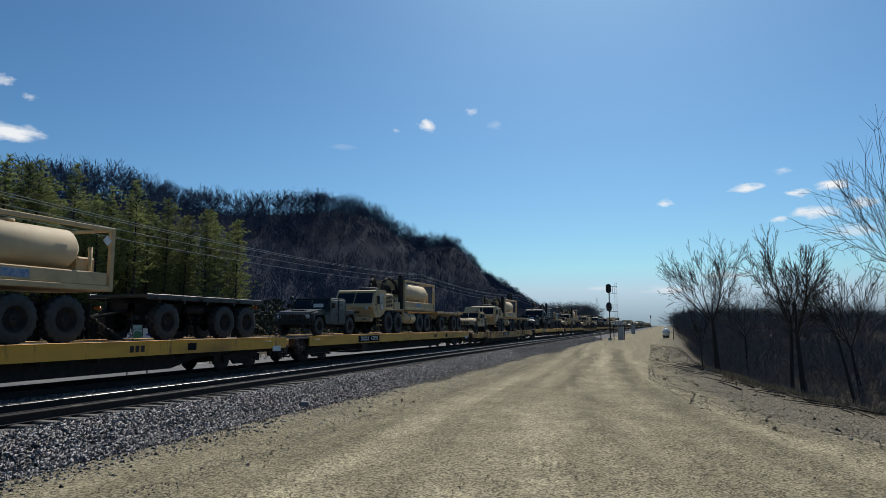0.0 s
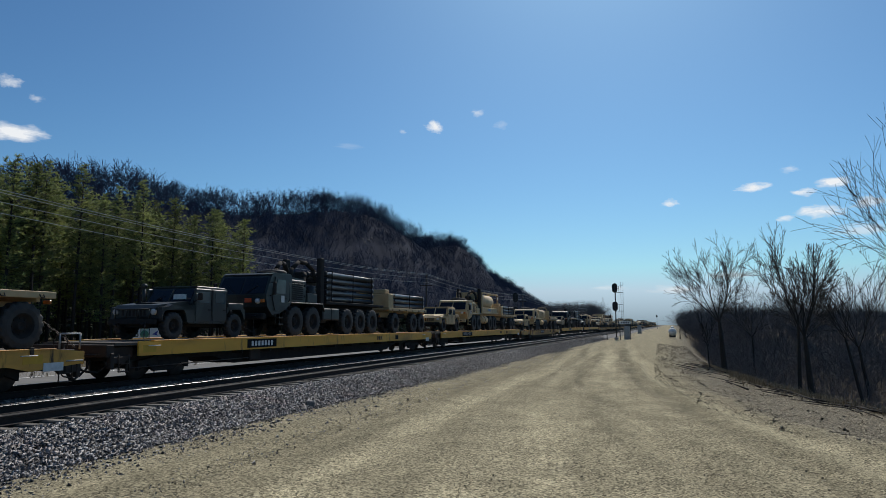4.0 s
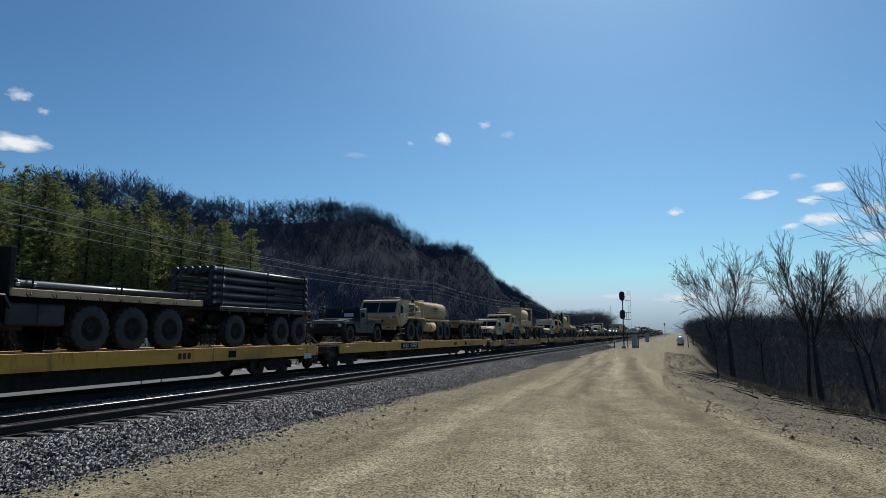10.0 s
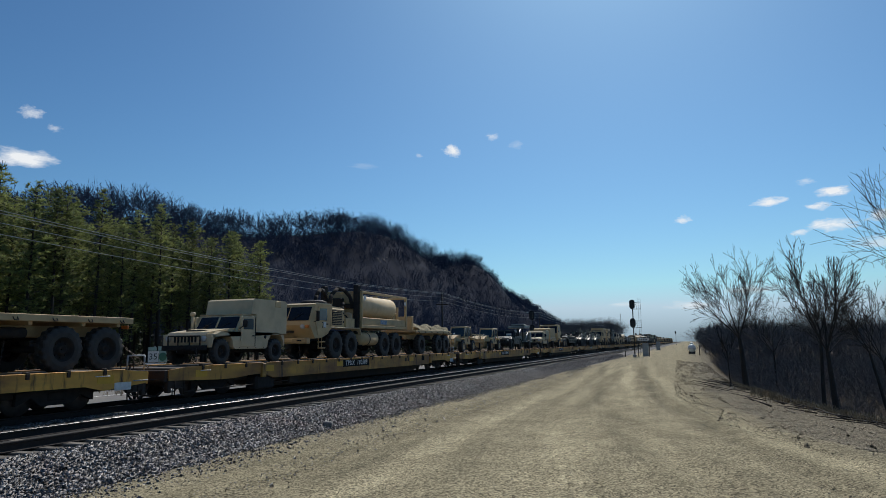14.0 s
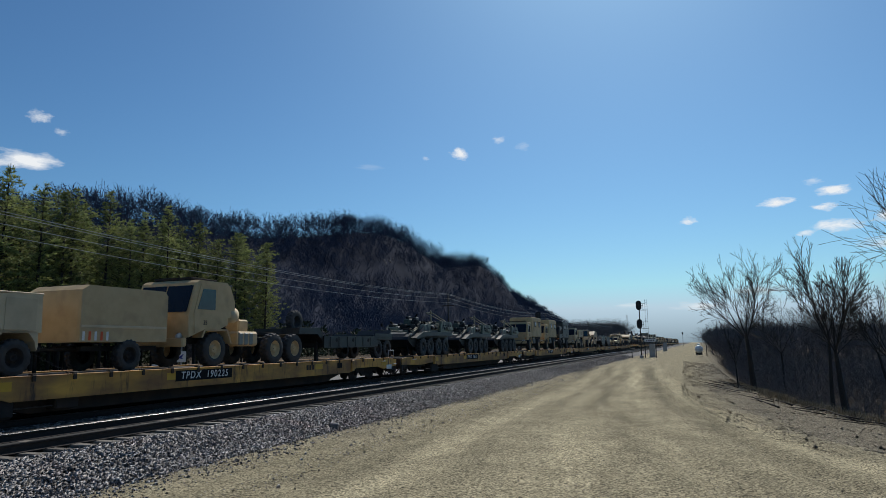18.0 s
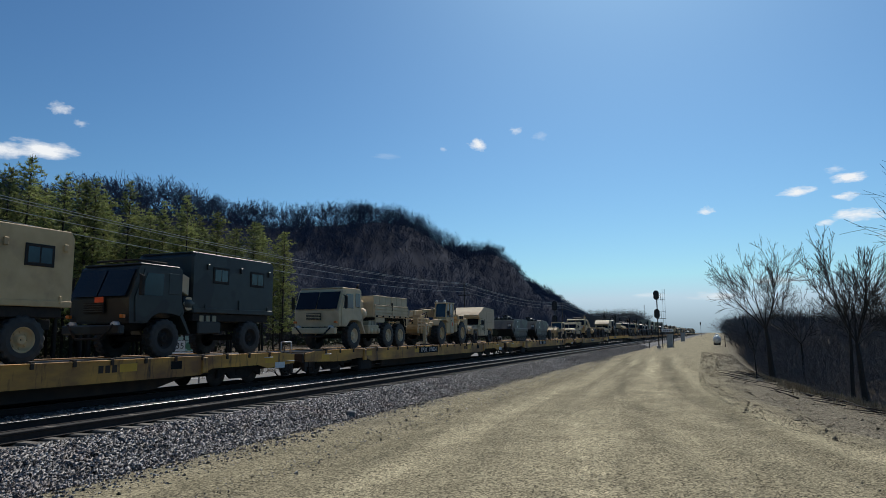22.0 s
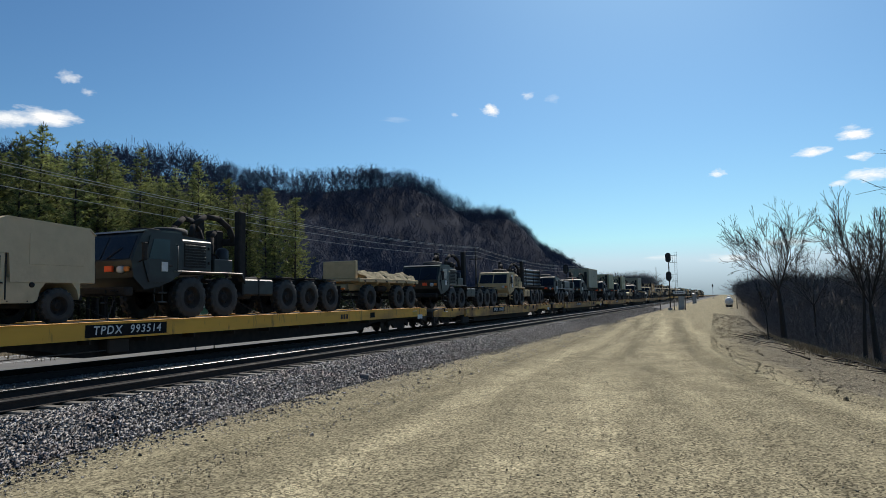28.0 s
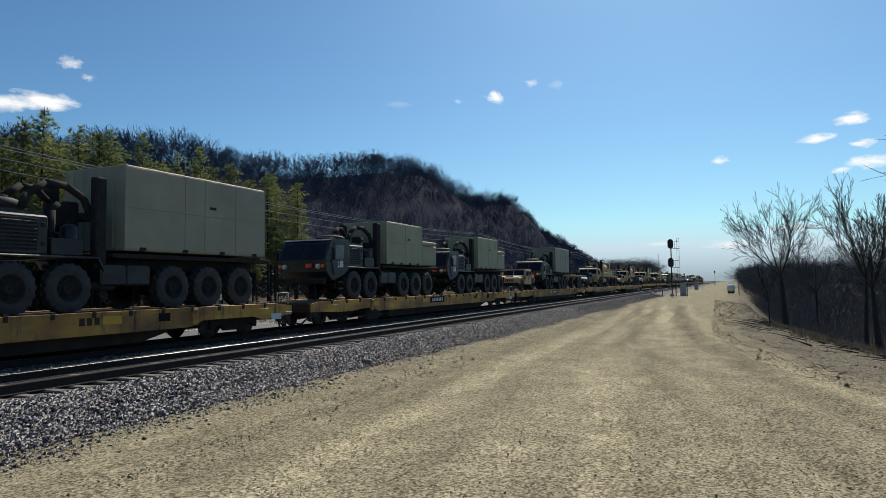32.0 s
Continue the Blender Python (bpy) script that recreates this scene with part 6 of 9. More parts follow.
    for run in ([(0.9, 1.05, 2.2), (1.02, 1.3, 2.05), (1.0, 1.6, 1.85), (0.85, 1.9, 1.7)], [(0.55, 1.1, 2.35), (0.5, 1.5, 2.5), (0.3, 1.9, 2.2)], [(-0.4, 1.1, 2.3), (-0.2, 1.6, 2.55), (0.1, 2.0, 2.1)]):
        part("air_hose", G().path(run, 0.03, 6), M_UNDER, t)
    for y, z in ((-0.38, 1.75), (0.8, 1.75), (0.8, 2.25)):
        part("engine_latch", G().box(1.09, 1.13, y, y + 0.08, z, z + 0.1, 0.005), M_UNDER, e)
    part("air_tank", G().lathe([(1.05, 0.05), (1.1, 0.13), (1.9, 0.13), (1.95, 0.05)], "y", 12, (0.95, axles[1] - 0.4, 0.72)), M_UNDER, t)
    part("brake_line", G().path([(0.6, axles[1] + 0.8, 1.05), (0.66, axles[2] - 1.0, 0.98), (0.62, axles[2] - 0.4, 1.1), (0.6, axles[-1] + 0.6, 1.08)], 0.018, 5), M_UNDER, t)
    lash(t, (((0.6, -2.3, 0.85), (1.28, -3.2, 0.02)), ((0.7, axles[1] + 0.85, 0.7), (1.28, axles[1] + 1.7, 0.02)), ((0.6, end, 0.85), (1.28, end + 0.85, 0.02)), ((0.55, axles[2] - 0.9, 0.7), (1.28, axles[2] - 1.55, 0.02))))
    # side tank between axles
    y0, y1 = axles[1] + 0.95, axles[2] - 0.85
    part("fuel_tank", G().lathe([(y0, 0.1), (y0 + 0.05, 0.34), (y1 - 0.05, 0.34), (y1, 0.1)], "y", 18, (0.9, 0, 0.95)) if not five else G().box(0.6, 1.18, y0, y1, 0.72, 1.3, 0.05), col, t)
    part("tank_strap", G().lathe([((y0 + y1) / 2 - 0.04, 0.352), ((y0 + y1) / 2 + 0.04, 0.352)], "y", 18, (0.9, 0, 0.95)) if not five else G().box(0.59, 1.19, (y0 + y1) / 2 - 0.04, (y0 + y1) / 2 + 0.04, 0.71, 1.31, 0.02), M_UNDER, t)
    part("spare_wheel", G().lathe([(2.74, 0.35), (2.76, 0.55), (2.84, 0.62), (3.0, 0.62), (3.06, 0.5), (3.06, 0.3)], "z", 22, (-0.35, 0.5, 0)), M_RUBBER, t, "spare tyre lying on the engine cover")
    L0 = axles[1] + 0.9
    arm_col = M_UNDER
    if load in ("tank_arm", "arm", "pipes_arm", "container", "shelter"):
        a = G().box(-1.08, -0.82, L0 - 0.05, L0 + 0.3, 1.2, 3.7, 0.04).box(0.82, 1.08, L0 - 0.05, L0 + 0.3, 1.2, 3.7, 0.04)
        for s in (-0.7, 0.7):
            a.path([(s, L0 + 0.1, 2.6), (s, L0 - 0.15, 3.1), (s * 0.85, L0 - 0.6, 3.4), (s * 0.7, L0 - 1.1, 3.42), (s * 0.6, L0 - 1.55, 3.1), (s * 0.6, L0 - 1.7, 2.7)], 0.1, 7)
        a.box(-0.25, 0.25, L0 - 0.3, L0 + 0.1, 2.3, 3.05, 0.05).box(-0.9, 0.9, L0 + 0.0, L0 + 0.2, 2.5, 2.75, 0.04)
        part("load_arm", a, arm_col, t, "black hydraulic hook-lift arm")
        part("lift_cylinder", G().tube((0.45, L0, 1.2), (0.45, L0 + 1.6, 1.35), 0.1, n=8).tube((-0.45, L0, 1.2), (-0.45, L0 + 1.6, 1.35), 0.1, n=8), M_UNDER, t)
    if load in ("container", "shelter", "pipes_arm"):
        part("flat_rack", G().box(-1.1, 1.1, L0 + 0.5, end + 0.5, 1.5, 1.64, 0.02).box(-0.6, -0.45, L0, end, 1.15, 1.5).box(0.45, 0.6, L0, end, 1.15, 1.5), M_UNDER, t)
    if load in ("tank", "tank_arm"):
        z0, z1, e0, e1 = 1.5, 3.4, L0 + 0.2, axles[-1] + 1.55
        fr = part("rack_frame", G().box(-1.2, 1.2, e0, e1, z0, z0 + 0.16, 0.02), col, t)
        for s in (-1.14, 1.14):
            part("top_rail", G().box(s - 0.06, s + 0.06, e0, e1, z1 - 0.12, z1), col, fr)
            for y in (e0 + 0.06, e1 - 0.06):
                part("corner_post", G().box(s - 0.07, s + 0.07, y - 0.07, y + 0.07, z0, z1), col, fr)
            part("side_box", G().box(s * 0.75, s * 1.0, e0 + 0.15, e1 - 0.15, z0 + 0.16, z0 + 0.55, 0.03), col, fr)
        for y in (e0 + 0.06, e1 - 0.06):
            part("end_beam", G().box(-1.1, 1.1, y - 0.05, y + 0.05, z1 - 0.11, z1 - 0.01), col, fr)
        part("end_panel", G().box(-1.1, 1.1, e0 + 0.02, e0 + 0.06, z0 + 0.16, z1 - 0.12), col, fr)
        tk = part("water_tank", G().lathe([(e0 + 0.25, 0.1), (e0 + 0.3, 0.42), (e0 + 0.45, 0.56), (e1 - 1.15, 0.56), (e1 - 0.98, 0.42), (e1 - 0.92, 0.1)], "y", 26, (0.45, 0, z0 + 1.18)), M_TAN2, t, "horizontal cylindrical tank in the rack")
        part("manhole", G().lathe([(z0 + 1.7, 0.2), (z0 + 1.8, 0.2)], "z", 14, (0.45, (e0 + e1) / 2, 0)), col, tk)
        part("pump_unit", G().box(-0.6, 0.7, e1 - 0.85, e1 - 0.2, z0 + 0.16, z0 + 1.0, 0.05).tube((0.8, e1 - 0.5, z0 + 0.2), (0.8, e1 - 0.5, z0 + 1.3), 0.06, n=8), col, t)
        part("tank_label", G().box(1.145, 1.152, (e0 + e1) / 2 - 0.6, (e0 + e1) / 2 + 0.2, z0 + 0.24, z0 + 0.46, 0.002), M_BLUELABEL, t)
        for y, z in ((e0 + 0.3, z1 - 0.35), (e1 - 0.3, z1 - 0.4)):
            part("hazard_placard", G().add([(1.215, y + a, z + b) for a, b in ((0.16, 0), (0, 0.16), (-0.16, 0), (0, -0.16))] + [(1.205, y + a, z + b) for a, b in ((0.16, 0), (0, 0.16), (-0.16, 0), (0, -0.16))], [(0, 1, 2, 3), (7, 6, 5, 4), (0, 4, 5, 1), (1, 5, 6, 2), (2, 6, 7, 3), (3, 7, 4, 0)]), M_LETTER, t, "white diamond hazard placard")
    elif load == "fuel":
        prof = [(0.98 * math.copysign(abs(math.cos(a)) ** 0.6, math.cos(a)), 2.02 + 0.62 * math.copysign(abs(math.sin(a)) ** 0.6, math.sin(a))) for a in np.linspace(0, 2 * math.pi, 28, endpoint=False)]
        n = len(prof)
        rings = [(L0 + 0.1, 0.93), (L0 + 0.16, 1.0), (axles[-1] + 0.35, 1.0), (axles[-1] + 1.1, 0.78)]
        vs = [(x * k, y, 2.02 + (z - 2.02) * k) for y, k in rings for x, z in prof]
        fs = [(r * n + i, r * n + (i + 1) % n, (r + 1) * n + (i + 1) % n, (r + 1) * n + i) for r in range(3) for i in range(n)] + [tuple(range(n)), tuple(3 * n + i for i in range(n))]
        tk = part("fuel_tank_body", G().add(vs, fs, True), col, t, "smooth tan fuel tanker body")
        part("band", G().add([(x * 1.012, y, 2.02 + (z - 2.02) * 1.012) for y in (axles[-1] + 0.3, axles[-1] + 0.38) for x, z in prof], [(i, (i + 1) % n, (i + 1) % n + n, i + n) for i in range(n)]), M_RUST, tk)
        part("walkway", G().box(-0.4, 0.4, L0 + 0.3, axles[-1] + 0.2, 2.6, 2.68), col, tk)
        letters("FLAMMABLE", 0.2, tk, (0.99, 5.0, 2.2), M_RUST, "warning_lettering", "faded brown warning word on the tank")
        part("warning_bar", G().box(0.978, 0.988, 4.55, 5.45, 2.02, 2.07, 0.002).box(0.978, 0.988, 4.8, 5.2, 1.88, 1.92, 0.002).box(0.978, 0.988, 4.85, 5.15, 2.38, 2.42, 0.002), M_RUST, tk)
        letters("F24", 0.2, tk, (0.93, axles[-1] + 0.58, 2.12), M_STENCIL, "fuel_mark")
        part("seam", G().add([(x * 1.006, y, 2.02 + (z - 2.02) * 1.006) for y in (L0 + 1.7, L0 + 1.73) for x, z in prof], [(i, (i + 1) % n, (i + 1) % n + n, i + n) for i in range(n)]), col, tk)
        part("hose_box", G().box(0.75, 1.12, L0 - 0.15, L0 + 0.12, 1.5, 2.5, 0.04), col, t)
        part("filler_cap", G().lathe([(2.62, 0.25), (2.78, 0.25), (2.82, 0.1)], "z", 14, (0, 4.6, 0)), col, tk)
        part("side_rail", G().box(1.0, 1.06, L0 + 0.1, axles[-1] + 0.9, 1.36, 1.46), col, t)
        part("ladder", G().path([(0.5, end + 0.1, 1.2), (0.5, end + 0.12, 2.3)], 0.02).path([(0.8, end + 0.1, 1.2), (0.8, end + 0.12, 2.3)], 0.02).path([(0.5, end + 0.1, 1.5), (0.8, end + 0.1, 1.5)], 0.015).path([(0.5, end + 0.1, 1.8), (0.8, end + 0.1, 1.8)], 0.015), col, t)
    elif load in ("pipes", "pipes_arm"):
        pipe_stack(t, L0 + 0.75, L0 + 6.2, 1.62, 6, 5)
    elif load == "flat_pipes":
        part("flat_rack", G().box(-1.12, 1.12, L0 + 0.2, end + 0.2, 1.46, 1.62).box(-0.6, 0.6, L0 + 0.2, end, 1.12, 1.47).box(-1.1, 1.1, L0 + 0.1, L0 + 0.25, 1.5, 2.7), M_UNDER, t)
        pipe_stack(t, L0 + 0.4, end + 0.2, 1.62, 6, 1)
        for s in (-1, 1):
            r = part("rack_rail", G().box(s * 1.12, s * 1.22, L0 + 0.1, end + 0.3, 1.46, 1.66, 0.015), M_TAN, t, "chipped tan side rail of the flat rack")
            for k in range(8):
                part("lashing_ring", G().path([(s * 1.22, L0 + 0.5 + 0.75 * k, 1.56), (s * 1.26, L0 + 0.52 + 0.75 * k, 1.46), (s * 1.26, L0 + 0.6 + 0.75 * k, 1.46), (s * 1.22, L0 + 0.62 + 0.75 * k, 1.56)], 0.016, 5), M_STEEL, r)
        part("crane_stub", G().tube((0.3, L0 - 0.3, 1.5), (0.3, L0 - 0.3, 3.1), 0.14, n=8).box(0.1, 0.6, L0 - 0.6, L0, 2.7, 3.15, 0.06), M_UNDER, t)
    elif load == "container":
        box_body(t, L0 + 0.78, L0 + 6.9, 1.72, 2.44, M_BOXGREY, "grey-olive freight container with riveted panels", (0.0, 0.36, 0.5, 0.74, 1.0))
    elif load == "shelter":
        box_body(t, L0 + 0.7, L0 + 4.9, 1.7, 2.15, M_BOXOLIVE, "pale olive equipment shelter with ribbed front", (0.0, 0.5, 1.0))
        part("generator", G().box(-0.9, 0.9, L0 + 5.0, end + 0.7, 1.7, 2.9, 0.08).box(-0.7, 1.0, L0 + 5.1, end + 0.5, 2.9, 3.1, 0.05), M_BOXOLIVE, t)
    elif load == "wrecker":
        part("recovery_body", G().box(-1.15, 1.15, L0, end - 0.2, 1.3, 1.55, 0.04).box(-1.1, 1.1, L0 + 0.6, L0 + 3.2, 1.55, 2.3, 0.08), M_GREEN, t)
        part("crane_boom", G().prism([(L0 - 0.9, 2.4), (L0 - 0.9, 2.75), (L0 + 0.6, 2.8), (end - 0.4, 2.2), (end - 0.4, 1.95), (L0 + 0.6, 2.4)], -0.28, 0.28), M_GREEN, t)
        part("winch_drum", G().lathe([(-0.5, 0.3), (-0.46, 0.3), (-0.45, 0.2), (0.45, 0.2), (0.46, 0.3), (0.5, 0.3)], "x", 14, (0, end - 0.8, 1.85)), M_UNDER, t)
        part("rear_locker", G().box(-1.15, 1.15, end - 0.75, end, 1.0, 2.25, 0.06), M_GREEN, t)
        part("pennant", G().box(0.99, 1.01, end - 0.1, end + 0.15, 2.6, 2.75, 0.003).tube((1.0, end - 0.1, 2.2), (1.0, end - 0.1, 2.76), 0.012, n=5), M_AMBER, t, "small orange pennant on a staff")
    elif load == "tractor":
        part("winch", G().lathe([(-0.7, 0.25), (0.7, 0.25)], "x", 14, (0.2, L0 + 0.7, 1.45)).box(-0.9, 0.9, L0 + 0.2, L0 + 0.45, 1.15, 2.0), col, t)
        part("fifth_wheel", G().lathe([(1.15, 0.5), (1.3, 0.5)], "z", 18, (0, axles[-1] - 0.75, 0)).box(-0.5, 0.5, axles[-1] - 1.4, axles[-1], 1.12, 1.2), M_UNDER, t)
        part("cab_mast", G().tube((0.6, 1.4, 2.3), (0.6, 1.4, 3.1), 0.05, n=6).box(0.45, 0.75, 1.3, 1.5, 2.7, 2.9), col, t)
        part("spare_rack", G().box(-0.9, 0.9, 1.2, 1.5, 2.0, 2.5), col, t)
    elif load == "arm":
        part("subframe", G().box(-0.7, -0.5, L0, end, 1.15, 1.35).box(0.5, 0.7, L0, end, 1.15, 1.35).box(-0.7, 0.7, end - 0.3, end, 1.15, 1.3), M_UNDER, t)
        for y in axles[2:]:
            part("mud_rail", G().box(-1.2, 1.2, y - 0.35, y + 0.35, 1.36, 1.42), M_UNDER, t)
    if mark:
        letters(mark, 0.36, t, (1.258, -1.25, 1.55), M_STENCIL if col is not M_GREEN else M_LETTER, "door_mark")
    # the cab sits low over the front axles
    low = ("cab", "engine_cover", "spare_wheel", "mirror", "air_cleaner", "exhaust_stack", "notice", "door_mark")
    for c in t.children:
        if c.name.split(".")[0] in low:
            for ob in [c] + list(c.children_recursive):
                for v in ob.data.vertices:
                    if v.co.z > 1.5:
                        v.co.z = 1.5 + (v.co.z - 1.5) * (0.95 if five or load == "wrecker" else 0.84)
    return t


def pipe_stack(t, y0, y1, z, across, high, name="bridge_tube"):
    for j in range(high):
        for i in range(across):
            x = -1.0 + 2.0 * (i + 0.5) / across
            if 0 < j < high - 1 and 0 < i < across - 1:
                continue
            zz = z + 0.16 + 0.3 * j
            part("bridge_tube", cached(("tube", round(y1 - y0, 2), across), lambda: G().lathe([(0, 0.1), (0, 0.155), (0.1, 0.155), (0.12, 0.13), (y1 - y0 - 0.12, 0.13), (y1 - y0 - 0.1, 0.155), (y1 - y0, 0.155), (y1 - y0, 0.1)], "y", 10).mesh("bridge_tube", M_PIPE)), M_PIPE, t, at=(x, y0, zz))
    # added pale blocks stand in for highlights on the white-painted tube tips
    for j in range(high):
        for y in (y0 + 0.02, y0 + 0.5):
            part("end_clip", cached("end_clip", lambda: G().box(-0.02, 0.03, -0.06, 0.06, -0.05, 0.05, 0.01).mesh("end_clip", M_GREYMETAL)), M_GREYMETAL, t, at=(0.98, y, z + 0.16 + 0.3 * j))
    for y in (y0 + 0.4, (y0 + y1) / 2, y1 - 0.4):
        part("strap", G().box(-1.06, -1.02, y - 0.03, y + 0.03, z, z + 0.3 * high + 0.05).box(1.02, 1.06, y - 0.03, y + 0.03, z, z + 0.3 * high + 0.05).box(-1.06, 1.06, y - 0.03, y + 0.03, z + 0.3 * high + 0.02, z + 0.3 * high + 0.05), M_UNDER, t)


def box_body(t, y0, y1, z0, h, material, label, cuts):
    b = part("box_body", G().box(-1.2, 1.2, y0, y1, z0, z0 + h, 0.03), material, t, label)
    for a, c in zip(cuts, cuts[1:]):
        for k in (0, 1):
            ya, yb = y0 + (y1 - y0) * a + 0.04, y0 + (y1 - y0) * c - 0.01
            za = z0 + 0.06 + k * (h - 0.1) / 2
            part("side_panel", G().box(1.195, 1.215, ya, yb, za, za + (h - 0.14) / 2, 0.006), material, b)
    for s in (-1, 1):
        for y in (y0, y1):
            part("corner_post", G().box(s * 1.16, s * 1.225, y - 0.02, y + 0.06 if y == y0 else y + 0.02, z0, z0 + h, 0.01), material, b)
    for k in range(5):
        part("front_rib", G().box(-0.95 + 0.4 * k, -0.85 + 0.4 * k, y0 - 0.03, y0 + 0.01, z0 + 0.1, z0 + h - 0.1), material, b)
    for k in range(4):
        part("fork_pocket", G().box(1.19, 1.222, y0 + 0.5 + k * (y1 - y0 - 1.2) / 3, y0 + 0.75 + k * (y1 - y0 - 1.2) / 3, z0 + 0.0, z0 + 0.11), M_UNDER, b)
    part("data_plate", G().box(1.213, 1.22, (y0 + y1) / 2 + 0.25, (y0 + y1) / 2 + 0.55, z0 + h * 0.6, z0 + h * 0.6 + 0.09, 0.002), M_STENCIL, b)
    return b


# ---- three-axle load trailers ----
def load_trailer(load, col, label):
    t = thing("load_trailer", label, "trailer", "load trailers on the train")
    part("frame", G().box(-0.5, -0.35, -0.9, 5.2, 0.95, 1.25).box(0.35, 0.5, -0.9, 5.2, 0.95, 1.25).box(-0.5, 0.5, -0.9, -0.75, 0.95, 1.25).box(-0.5, 0.5, 5.05, 5.2, 0.95, 1.25), M_UNDER if col is M_GREEN else col, t)
    part("bed", G().box(-1.15, 1.15, -1.0, 5.35, 1.38, 1.5, 0.02), col, t)
    for y in (-0.3, 0.9, 2.1, 3.7, 4.9):
        part("crossmember", G().box(-1.1, 1.1, y - 0.06, y + 0.06, 1.24, 1.39), col, t)
    part("drawbar", G().path([(-0.3, -0.9, 1.0), (0, -2.4, 0.65), (0.3, -0.9, 1.0)], 0.05, 6), M_UNDER, t)
    part("turntable", G().lathe([(0.85, 0.5), (0.97, 0.5)], "z", 18), M_UNDER, t)
    for y in (0.0, 3.05, 4.45):
        part("axle", G().tube((-0.9, y, 0.62), (0.9, y, 0.62), 0.09, n=8), M_UNDER, t)
        for s in (-1, 1):
            wheel(t, s * 1.0, y, 0.62, 0.38, M_UNDER)
    for s in (-1, 1):
        part("bed_rail", G().box(s * 1.13, s * 1.2, -1.0, 5.35, 1.34, 1.52, 0.012), col, t)
        for y in (-0.6, 0.5, 1.6, 2.7, 3.8, 4.9):
            part("lashing_ring", G().path([(s * 1.2, y - 0.06, 1.44), (s * 1.25, y - 0.05, 1.36), (s * 1.25, y + 0.05, 1.36), (s * 1.2, y + 0.06, 1.44)], 0.014, 5), M_UNDER, t)
        part("spring", G().prism([(2.5, 0.78), (3.0, 0.92), (3.75, 0.98), (4.5, 0.92), (5.0, 0.78), (4.5, 0.84), (3.75, 0.9), (3.0, 0.84)], s * 0.55, s * 0.68), M_UNDER, t)
        part("rear_light", G().box(s * 0.75, s * 1.0, 5.33, 5.39, 1.2, 1.3, 0.01), M_AMBER, t)
    part("air_tank", G().lathe([(1.0, 0.05), (1.05, 0.14), (1.9, 0.14), (1.95, 0.05)], "y", 12, (0.75, 0.3, 1.05)), M_UNDER, t)
    lash(t, (((0.5, -0.9, 1.0), (1.28, -1.6, 0.02)), ((0.5, 5.2, 1.0), (1.28, 6.0, 0.02)), ((0.5, 1.9, 0.95), (1.28, 1.2, 0.02))))
    if load == "pipes":
        part("headboard", G().box(-1.15, 1.15, -1.0, -0.3, 1.5, 2.35, 0.04).box(-1.0, 0.9, -0.95, -0.35, 2.35, 2.6, 0.04), M_TAN, t)
        pipe_stack(t, -0.2, 5.4, 1.5, 6, 3)
    elif load == "stack":
        pipe_stack(t, -1.1, 5.4, 1.5, 6, 5)
    elif load == "camo":
        r = random.Random(4)
        g = G()
        n, m = 44, 18
        z = [[1.52 + math.sin(math.pi * (j + 0.5) / m) ** 0.5 * (0.26 + 0.1 * math.sin(i * 0.62 + 0.5 * math.sin(j * 0.8)) + 0.08 * math.sin(j * 1.1 + i * 0.35) + 0.09 * r.random()) for j in range(m)] for i in range(n)]
        g.add([(-1.15 + 2.3 * j / (m - 1), -0.2 + 5.3 * i / (n - 1), z[i][j] if 0 < j < m - 1 else 1.5) for i in range(n) for j in range(m)], [(i * m + j, i * m + j + 1, (i + 1) * m + j + 1, (i + 1) * m + j) for i in range(n - 1) for j in range(m - 1)], True)
        part("net_bundle", g, M_NET, t, "lumpy tan camouflage net tied down")
        part("headboard", G().box(-0.9, 0.9, -0.9, -0.7, 1.5, 2.35, 0.03), M_TAN, t)
        for i in range(6):
            part("bundle", G().lathe([(-1.1, 0.05), (-1.0, 0.13), (0.9, 0.15), (1.05, 0.05)], "x", 8, (0, 0.3 + 0.8 * i, 1.62)), M_NET, t)
    elif load == "racks":
        part("headboard", G().box(-1.0, 1.0, -0.95, -0.75, 1.5, 2.6, 0.04).path([(0.8, -0.9, 2.5), (0.5, -0.9, 3.0), (-0.5, -0.9, 3.0), (-0.8, -0.9, 2.5)], 0.06), M_TAN, t)
        for i in range(9):
            part("roller", G().tube((-1.15, 0.2 + 0.6 * i, 1.62), (1.15, 0.2 + 0.6 * i, 1.62), 0.09, n=8), M_UNDER, t)
        for s in (-1, 1):
            part("side_rail", G().box(s * 1.1, s * 1.18, -0.6, 5.35, 1.52, 1.72), M_TAN, t)
    return t


